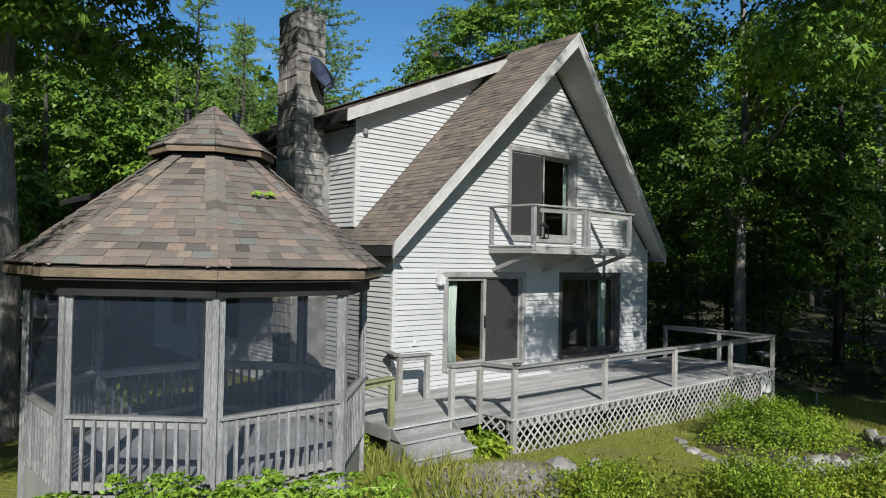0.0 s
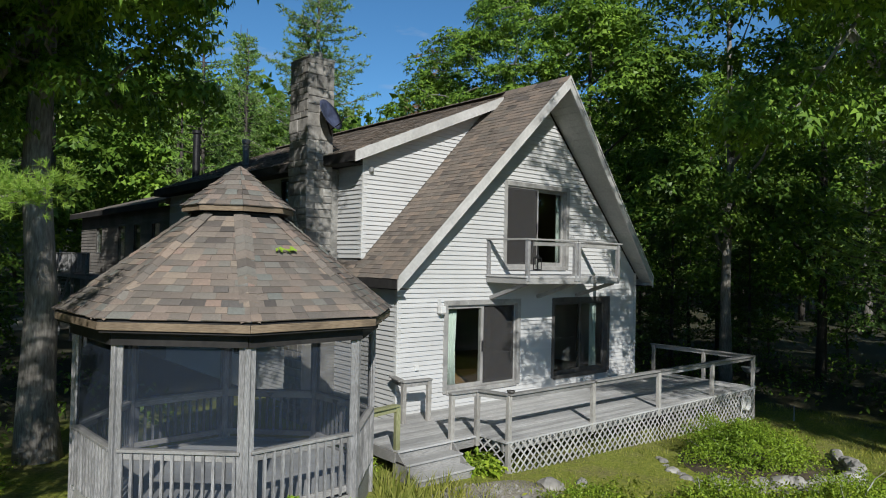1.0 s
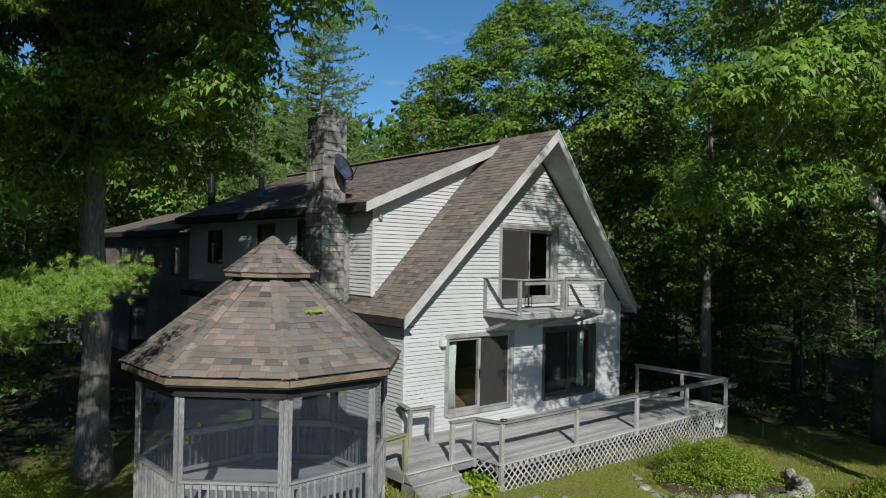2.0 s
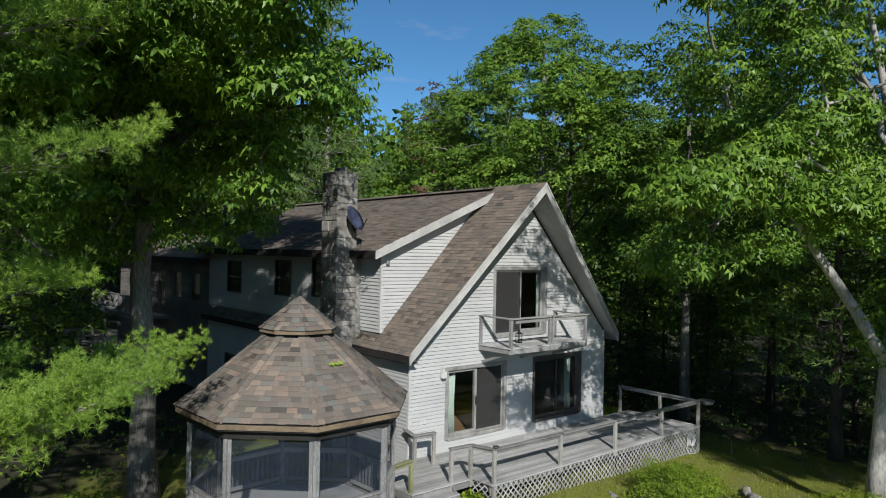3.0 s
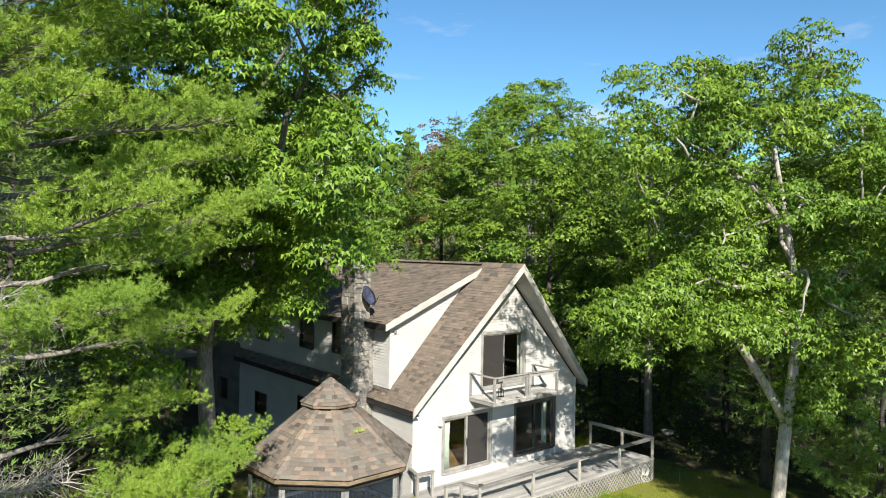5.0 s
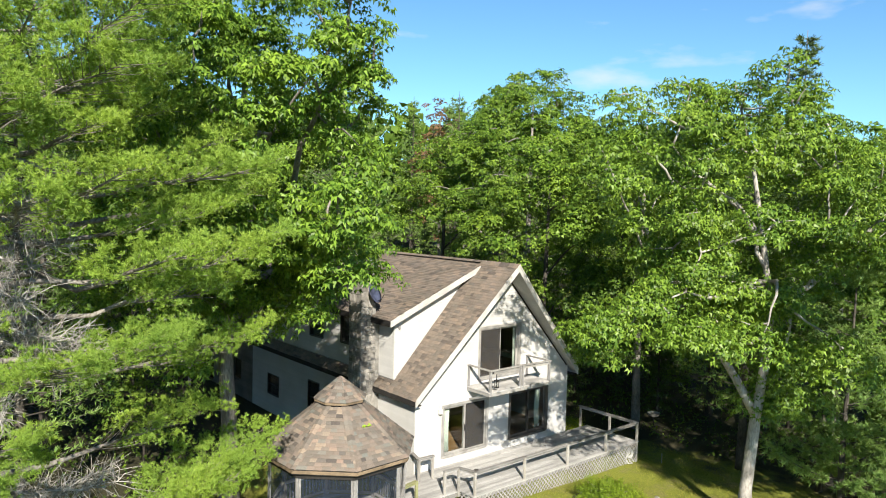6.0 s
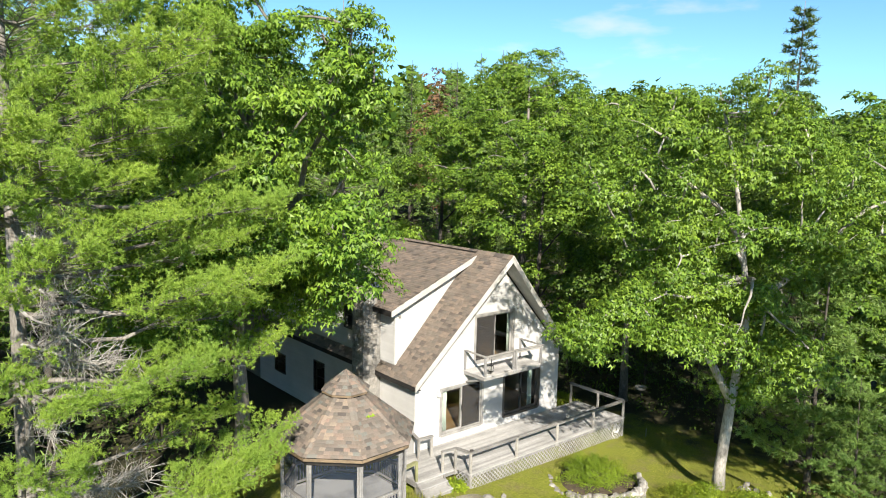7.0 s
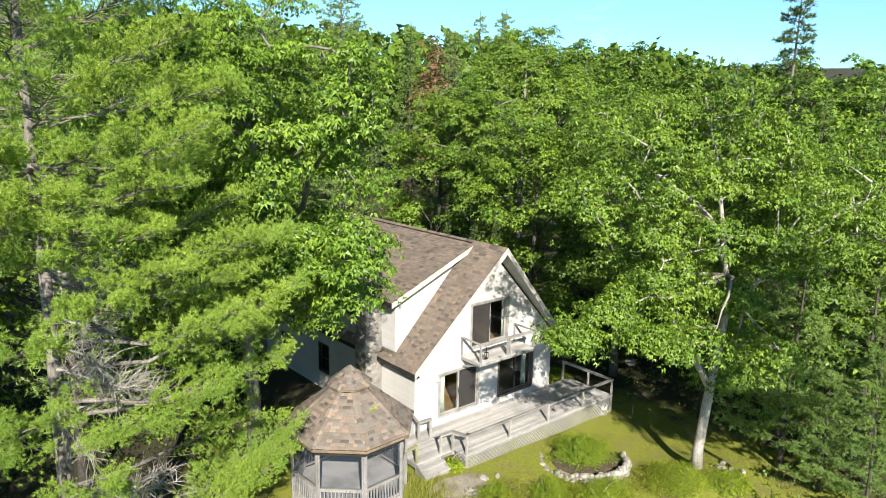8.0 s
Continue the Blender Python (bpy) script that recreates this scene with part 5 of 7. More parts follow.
def rosette_mesh(name, rng, pos, out, size, wide, droop, material, leaves=6, simple=False):
    """A star of hanging leaves at each twig end, facing up and outward."""
    n = len(pos)
    nrm = unit(out * 0.8 + np.array([0, 0, 1.0]) + rng.normal(0, 0.22, (n, 3)))
    e1 = unit(np.cross(nrm, unit(rng.normal(0, 1, (n, 3)))))
    e2 = np.cross(nrm, e1)
    ang = rng.uniform(0, 6.28, (n, 1)) + np.arange(leaves)[None] * 2 * math.pi / leaves + rng.normal(0, 0.25, (n, leaves))
    big = size * rng.uniform(0.75, 1.2, (n, 1, 1)) * rng.uniform(0.75, 1.15, (n, leaves, 1))
    axis = np.cos(ang)[..., None] * e1[:, None] + np.sin(ang)[..., None] * e2[:, None] + 0.25 * nrm[:, None]
    axis = unit(axis + np.array([0, 0, -droop]) + rng.normal(0, 0.18, axis.shape))
    side = unit(np.cross(axis, nrm[:, None] + rng.normal(0, 0.25, axis.shape)))
    face = np.cross(side, axis)
    root = pos[:, None] + axis * big * 0.06
    tip = pos[:, None] + axis * big - face * big * 0.16
    mid = pos[:, None] + axis * big * (0.36 if simple else 0.56)
    l, r = mid - side * big * wide / 2 + face * big * 0.06, mid + side * big * wide / 2 + face * big * 0.06
    k = 3 if simple else 4
    verts = np.stack([l, r, tip] if simple else [root, r, tip, l], 2).reshape(-1, 3)
    n = n * leaves
    me = bpy.data.meshes.new(name)
    me.vertices.add(k * n)
    me.vertices.foreach_set("co", verts.astype(np.float32).ravel())
    me.loops.add(k * n)
    me.loops.foreach_set("vertex_index", np.arange(k * n, dtype=np.int32))
    me.polygons.add(n)
    me.polygons.foreach_set("loop_start", np.arange(0, k * n, k, dtype=np.int32))
    me.materials.append(material)
    me.update(calc_edges=True)
    return me


def needles_mesh(name, rng, pos, axis, per, length, width, material, spread=0.75):
    """A brush of thin needles at each place."""
    n = len(pos) * per
    p = np.repeat(pos, per, 0)
    d = unit(np.repeat(axis, per, 0) + rng.normal(0, spread, (n, 3)) + np.array([0, 0, 0.12]))
    s = unit(np.cross(d, rng.normal(0, 1, (n, 3))))
    ln = length * rng.uniform(0.7, 1.2, (n, 1))
    verts = np.stack([p - s * width / 2, p + s * width / 2, p + d * ln], 1).reshape(-1, 3)
    me = bpy.data.meshes.new(name)
    me.vertices.add(3 * n)
    me.vertices.foreach_set("co", verts.astype(np.float32).ravel())
    me.loops.add(3 * n)
    me.loops.foreach_set("vertex_index", np.arange(3 * n, dtype=np.int32))
    me.polygons.add(n)
    me.polygons.foreach_set("loop_start", np.arange(0, 3 * n, 3, dtype=np.int32))
    me.materials.append(material)
    me.update(calc_edges=True)
    return me


def crooked(p, q, rng, bend, steps=6, sag=0.0):
    p, q = np.array(p, float), np.array(q, float)
    L = np.linalg.norm(q - p)
    off = rng.normal(0, bend * L, 3)
    pts = []
    for i in range(steps + 1):
        u = i / steps
        pts.append(p + (q - p) * u + off * math.sin(math.pi * u) + np.array([0, 0, sag * L * math.sin(math.pi * u)]) + rng.normal(0, 0.012 * L, 3) * (0 < i < steps))
    return pts


def broadleaf(name, label, at, seed, trunk, radius, crown, clumps, per, leaf, leaf_mat, bark, clump_r=0.75, wide=0.55, inner=0.45, limbs=9, gaps=0.08, droop=0.45, twig=1.0, forks=(), simple=False, lump=0.34, flat=0.52, leaves=6, low_limb=0.30):
    """trunk: points relative to the base. crown: (centre, radii). Leaves sit in clumps on the ends of real boughs."""
    rng = np.random.default_rng(seed)
    t = thing(name, label, "tree", at)
    b = Build()
    tr = [np.array(p, float) for p in trunk]
    n = len(tr)
    radii = [radius * (1.2 if i == 0 else 1 - 0.85 * i / (n - 1)) for i in range(n)]
    b.tube(tr, radii, 12, 0.18)
    lobes = crown if isinstance(crown, list) else [crown]
    size = np.array([np.prod(np.array(l[1], float)) for l in lobes]) ** 0.92
    D, C = [], []
    for li, (cc, rr_) in enumerate(lobes):
        want = max(7, int(clumps * size[li] / size.sum()))
        d = unit(rng.normal(0, 1, (want * 3, 3)))
        lob = np.array([noise.noise(Vector(v * 1.9 + seed + li * 5)) for v in d])
        keep = np.array([noise.noise(Vector(v * 3.1 + seed + 9)) for v in d]) > -gaps
        d, lob = d[keep][:want], lob[keep][:want]
        rad = (inner + (1 - inner) * rng.uniform(0, 1, len(d)) ** 0.55) * (1 + lump * lob)
        D.append(d)
        C.append(np.array(cc, float) + d * rad[:, None] * np.array(rr_, float))
    d, centers = np.concatenate(D), np.concatenate(C)
    heights = np.array([p[2] for p in tr])
    low = heights[-1] * low_limb
    # boughs: a few limbs off the trunk, then every clump joins the nearest wood
    order = list(rng.permutation(len(centers)))
    ends = []
    for line, rads in forks:
        b.tube(line, rads, 9, 0.15)
        ends += [np.array(q, float) for q in line[1:]]
    for k in order[:limbs]:
        q = centers[k]
        h = float(np.clip(q[2] - 0.75 * np.linalg.norm(q[:2]) - 0.3, low, heights[-1] * 0.97))
        i = max(1, min(int(np.searchsorted(heights, h)), n - 1))
        u = (h - heights[i - 1]) / max(heights[i] - heights[i - 1], 1e-6)
        p = tr[i - 1] + (tr[i] - tr[i - 1]) * u
        pts = crooked(p, q, rng, 0.07, 7, 0.06)
        rr = radius * (1 - 0.6 * h / heights[-1]) * 0.55
        b.tube(pts, [rr * (1 - 0.88 * j / 7) for j in range(8)], 7, 0.15)
        ends += pts[2:]
    ends += [tr[i] + (tr[i + 1] - tr[i]) * f for i in range(n - 1) for f in (0, 0.33, 0.66) if tr[i][2] > low * 1.3]
    rest = sorted(order[limbs:], key=lambda k: min(((np.array(ends) - centers[k]) ** 2).sum(1)))
    for k in rest[: int(len(rest) * twig)]:
        q = centers[k]
        e = np.array(ends)
        j = np.argmin(((e - q) ** 2).sum(1) + 3.0 * np.maximum(e[:, 2] - q[2], 0) ** 2)
        pts = crooked(e[j], q, rng, 0.09, 4, 0.05)
        g = 0.035 + 0.012 * np.linalg.norm(q - e[j])
        b.tube(pts, [g, g * 0.8, g * 0.6, g * 0.4, g * 0.15], 4)
        ends += pts[2:]
    part("trunk", b, bark, t, "", True)
    m = len(centers)
    per = per // leaves
    cr = clump_r * rng.uniform(0.6, 1.35, m)
    off = unit(rng.normal(0, 1, (m * per, 3))) * (0.45 + 0.55 * rng.uniform(0, 1, (m * per, 1)) ** 0.7)
    off[:, 2] = np.abs(off[:, 2]) * flat - 0.15
    pos = np.repeat(centers, per, 0) + off * np.repeat(cr, per)[:, None] + rng.normal(0, 0.06, (m * per, 3))
    pos[:, 2] -= 0.30 * (off[:, 0] ** 2 + off[:, 1] ** 2) * np.repeat(cr, per)
    part("crown", rosette_mesh("crown", rng, pos, unit(off + 0.35 * np.repeat(d, per, 0)), leaf, wide, droop, leaf_mat, leaves, simple), leaf_mat, t)
    return t


def conifer(name, label, at, seed, height, radius, bare, reach, whorls, per_whorl, needle_mat, bark, tuft=(12, 0.14, 0.016), twigs=12, rise=0.12, dead=0, shape=0.75, tufts=5, lean=(0, 0), sides=5, twig=True, spread_=0.30, low_more=0):
    """Whorled boughs with side twigs that carry brushes of needles."""
    rng = np.random.default_rng(seed)
    t = thing(name, label, "tree", at)
    b = Build()
    pts = [(lean[0] * u * height + 0.05 * math.sin(5 * u), lean[1] * u * height + 0.04 * math.cos(4 * u), height * u) for u in np.linspace(0, 1, 9)]
    b.tube(pts, [radius * (1.3 if i == 0 else 1 - 0.93 * i / 8) for i in range(9)], 10, 0.15)
    P, A = [], []
    for w in range(whorls):
        u = bare + (0.985 - bare) * (w + rng.uniform(-0.3, 0.3)) / whorls
        u = min(max(u, bare), 0.99)
        z0 = u * height
        L0 = reach * max(0.06, ((1 - u) / (1 - bare)) ** shape) * (0.75 + 0.15 * ((u - bare) < 0.12))
        for k in range(per_whorl + (low_more if w < 5 else 0)):
            az = 2 * math.pi * (k + rng.uniform(-0.35, 0.35)) / (per_whorl + (low_more if w < 5 else 0)) + w * 0.9
            L = L0 * rng.uniform(0.6, 1.15)
            zk = min(z0 + rng.uniform(-0.5, 0.5) * height * (1 - bare) / whorls, height * 0.985)
            base = np.array([lean[0] * zk, lean[1] * zk, zk])
            dr = np.array([math.cos(az), math.sin(az), 0])
            sw = np.array([-dr[1], dr[0], 0])
            bend = rng.normal(0, 0.08)
            line = [base + dr * L * s + sw * L * bend * s * s + np.array([0, 0, L * (rise * s + 0.14 * s * s - 0.16 * s * (1 - s))]) for s in np.linspace(0, 1, 6)]
            some = [0, 3, 5] if sides == 3 else range(6)
            b.tube([line[i] for i in some], [radius * 0.22 * (1 - 0.17 * i) * min(1, 0.4 + L / reach) for i in some], sides)
            m = max(4, int(twigs * L / reach))
            for j in range(m):
                s = 0.16 + 0.84 * (j + rng.uniform(0.1, 0.9)) / m
                i = min(int(s * 5), 4)
                f = s * 5 - i
                p = line[i] * (1 - f) + line[i + 1] * f
                side = 1 if j % 2 else -1
                tw = unit(dr * rng.uniform(0.5, 1.0) + sw * side * rng.uniform(0.4, 1.0) + np.array([0, 0, rng.uniform(-0.05, 0.30)]))
                tl = (0.25 + spread_ * L * (1 - s * 0.65)) * rng.uniform(0.6, 1.1)
                if twig:
                    b.tube([p, p + tw * tl], [radius * 0.05, radius * 0.02], 3)
                for q in range(tufts):
                    e = (q + 0.7) / tufts
                    P.append(p + tw * tl * e + rng.normal(0, 0.05, 3))
                    A.append(tw + rng.normal(0, 0.25, 3) + np.array([0, 0, 0.25]))
    part("trunk", b, bark, t, "", True)
    if dead:
        for i in range(dead):
            b = Build()
            z0 = height * rng.uniform(0.06, bare * 2.2)
            az = rng.normal(-0.9, 1.1)
            L = reach * rng.uniform(0.35, 0.8)
            q = np.array([math.cos(az) * L, math.sin(az) * L, z0 - 0.1 * L])
            line = crooked((0, 0, z0), q, rng, 0.06, 5, 0.05)
            b.tube(line, [0.026, 0.022, 0.018, 0.014, 0.010, 0.005], 5)
            for j in range(26):
                k = rng.integers(1, 6)
                s = line[k]
                e = s + (unit(q[None])[0] * 0.6 + rng.normal(0, 0.7, 3)) * rng.uniform(0.3, 0.9)
                mid = (s + e) / 2 + rng.normal(0, 0.06, 3)
                b.tube([s, mid, e], [0.008, 0.006, 0.003], 3)
            part("dead_bough", b, M_DEADTWIG, t, "bare grey dead lower bough")
    part("crown", needles_mesh("crown", rng, np.array(P), unit(np.array(A)), tuft[0], tuft[1], tuft[2], needle_mat), needle_mat, t)
    return t


def on_ground(x, y, dz=-0.08):
    return (x, y, ground_z(x, y) + dz)


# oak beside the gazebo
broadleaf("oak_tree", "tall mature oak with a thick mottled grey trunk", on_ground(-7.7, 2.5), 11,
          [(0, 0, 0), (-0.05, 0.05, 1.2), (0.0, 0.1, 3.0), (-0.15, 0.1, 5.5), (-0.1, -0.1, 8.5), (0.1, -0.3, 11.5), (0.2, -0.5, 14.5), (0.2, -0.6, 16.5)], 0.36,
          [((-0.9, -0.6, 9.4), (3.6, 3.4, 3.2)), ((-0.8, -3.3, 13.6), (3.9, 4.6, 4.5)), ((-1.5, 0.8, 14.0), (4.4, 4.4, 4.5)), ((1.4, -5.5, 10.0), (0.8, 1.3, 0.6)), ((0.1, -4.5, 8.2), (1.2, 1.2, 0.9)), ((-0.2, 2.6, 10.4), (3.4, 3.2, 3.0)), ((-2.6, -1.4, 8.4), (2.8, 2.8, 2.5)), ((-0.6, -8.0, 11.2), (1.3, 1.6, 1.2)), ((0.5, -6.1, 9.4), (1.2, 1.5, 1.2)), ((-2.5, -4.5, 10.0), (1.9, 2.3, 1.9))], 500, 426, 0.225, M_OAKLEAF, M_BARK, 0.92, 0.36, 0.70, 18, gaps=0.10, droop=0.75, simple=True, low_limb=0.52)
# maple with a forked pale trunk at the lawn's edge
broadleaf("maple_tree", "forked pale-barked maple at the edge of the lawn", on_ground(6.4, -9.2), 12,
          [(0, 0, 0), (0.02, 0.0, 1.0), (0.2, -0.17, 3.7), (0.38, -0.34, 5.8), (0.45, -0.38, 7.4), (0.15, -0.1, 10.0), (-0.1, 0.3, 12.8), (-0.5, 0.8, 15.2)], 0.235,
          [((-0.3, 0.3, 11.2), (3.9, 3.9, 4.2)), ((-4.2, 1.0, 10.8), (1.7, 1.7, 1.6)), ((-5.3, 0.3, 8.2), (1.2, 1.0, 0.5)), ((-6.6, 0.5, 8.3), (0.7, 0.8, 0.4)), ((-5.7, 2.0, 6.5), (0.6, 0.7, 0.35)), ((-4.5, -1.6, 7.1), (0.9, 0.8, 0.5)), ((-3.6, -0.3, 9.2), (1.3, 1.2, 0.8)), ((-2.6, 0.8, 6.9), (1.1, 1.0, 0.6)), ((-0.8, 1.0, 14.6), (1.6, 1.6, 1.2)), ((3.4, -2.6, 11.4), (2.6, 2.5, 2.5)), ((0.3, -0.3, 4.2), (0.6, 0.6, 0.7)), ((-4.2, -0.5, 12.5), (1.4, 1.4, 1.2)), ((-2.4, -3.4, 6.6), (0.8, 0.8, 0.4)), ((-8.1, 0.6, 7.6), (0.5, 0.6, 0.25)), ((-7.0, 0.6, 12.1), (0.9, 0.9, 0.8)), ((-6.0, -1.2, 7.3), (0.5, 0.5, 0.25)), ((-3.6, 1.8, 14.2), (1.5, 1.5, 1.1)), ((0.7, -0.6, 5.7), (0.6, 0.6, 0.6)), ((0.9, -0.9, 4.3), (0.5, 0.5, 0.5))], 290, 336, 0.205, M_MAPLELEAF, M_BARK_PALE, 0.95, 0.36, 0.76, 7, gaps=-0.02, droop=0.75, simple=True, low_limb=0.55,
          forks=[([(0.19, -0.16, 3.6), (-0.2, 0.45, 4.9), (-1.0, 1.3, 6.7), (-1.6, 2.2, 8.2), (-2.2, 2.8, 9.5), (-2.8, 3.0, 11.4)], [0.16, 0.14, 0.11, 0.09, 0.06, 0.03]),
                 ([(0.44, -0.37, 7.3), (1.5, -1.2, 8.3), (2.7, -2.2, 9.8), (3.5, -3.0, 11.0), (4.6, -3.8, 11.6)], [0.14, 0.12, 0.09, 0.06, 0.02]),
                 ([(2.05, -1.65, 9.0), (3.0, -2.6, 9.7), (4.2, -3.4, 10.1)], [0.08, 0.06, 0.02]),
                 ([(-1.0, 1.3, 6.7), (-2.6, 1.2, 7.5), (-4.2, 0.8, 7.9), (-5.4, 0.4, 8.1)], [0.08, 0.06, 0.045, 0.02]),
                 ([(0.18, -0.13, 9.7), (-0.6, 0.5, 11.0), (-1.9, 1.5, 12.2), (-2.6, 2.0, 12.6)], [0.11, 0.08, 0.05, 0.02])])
# unseen high-crowned oak, added south of the lawn to shade its far corner
broadleaf("oak_tree", "unseen high-crowned oak added to shade the lawn's far corner", on_ground(-1.2, -25.0), 19,
          [(0, 0, 0), (0.1, 0, 4), (0, 0.1, 9), (0.1, 0, 14), (0, 0, 18)], 0.28,
          ((0, 0, 15.8), (2.6, 2.6, 3.0)), 60, 120, 0.34, M_OAKLEAF, M_BARK, 1.1, 0.5, 0.7, 6, gaps=0.1, simple=True, twig=0.3, low_limb=0.6)
# broad maple behind the house
broadleaf("maple_tree", "rounded leafy maple rising behind the house ridge", on_ground(17.2, 11.6), 13,
          [(0, 0, 0), (0.1, 0, 3), (0, 0.1, 7), (-0.1, 0, 11), (0, 0, 15), (0, 0, 18)], 0.32,
          [((0, 0, 12.6), (5.6, 5.6, 7.6)), ((-0.3, -0.2, 18.0), (3.3, 3.3, 2.8)), ((-3.6, 3.0, 14.2), (2.6, 2.6, 3.0)), ((3.4, -3.0, 13.2), (2.8, 2.8, 3.4))], 360, 300, 0.25, M_MAPLELEAF, M_BARK, 1.0, 0.40, 0.82, 12, gaps=0.15, droop=0.6, simple=True, lump=0.10)
# white pine in front
def spray(b, P, A, rng, base, tip, width, n, tufts, rad, bare=0.22):
    """One big flat bough: a limb, side branches on both hands, twigs and their brushes."""
    base, tip = np.array(base, float), np.array(tip, float)
    L = np.linalg.norm(tip - base)
    dr = unit((tip - base)[None])[0]
    sw = unit(np.cross(dr, (0, 0, 1.0))[None])[0]
    line = crooked(base, tip, rng, 0.025, 7, -0.05)
    b.tube(line, [rad * (1 - 0.85 * j / 7) for j in range(8)], 6, 0.1)
    for j in range(n):
        s = bare + (1 - bare) * (j + rng.uniform(0.2, 0.8)) / n
        i = min(int(s * 7), 6)
        p = line[i] + (line[i + 1] - line[i]) * (s * 7 - i)
        side = 1 if j % 2 else -1
        reach = width * (0.35 + 0.65 * math.sin(math.pi * min(1.0, 0.18 + 0.86 * s))) * rng.uniform(0.55, 1.15)
        d = unit((dr * rng.uniform(0.6, 1.1) + sw * side * rng.uniform(0.5, 1.0) + np.array([0, 0, rng.uniform(-0.15, 0.62)]))[None])[0]
        q = p + d * reach
        b.tube([p, (p + q) / 2 + np.array([0, 0, -0.03 * reach]), q], [0.011, 0.007, 0.003], 3)
        for k in range(int(9 + 9 * reach)):
            td = unit((d * 0.6 + rng.normal(0, 0.6, 3) + np.array([0, 0, 0.55]))[None])[0]
            P.append(q + td * rng.uniform(0.05, 0.32))
            A.append(td + np.array([0, 0, 0.25]))
        m = max(3, int(reach / 0.30))
        for k in range(m):
            e = p + (q - p) * (0.18 + 0.82 * (k + 1) / m)
            o = 1 if k % 2 else -1
            td = unit((d + np.cross(d, (0, 0, 1.0)) * o * rng.uniform(0.3, 0.9) + np.array([0, 0, rng.uniform(0.2, 1.1)]))[None])[0]
            tl = rng.uniform(0.14, 0.34)
            for u in range(tufts):
                P.append(e + td * tl * (u + 0.5) / tufts + rng.normal(0, 0.025, 3))
                A.append(td + np.array([0, 0, 0.4]) + rng.normal(0, 0.3, 3))


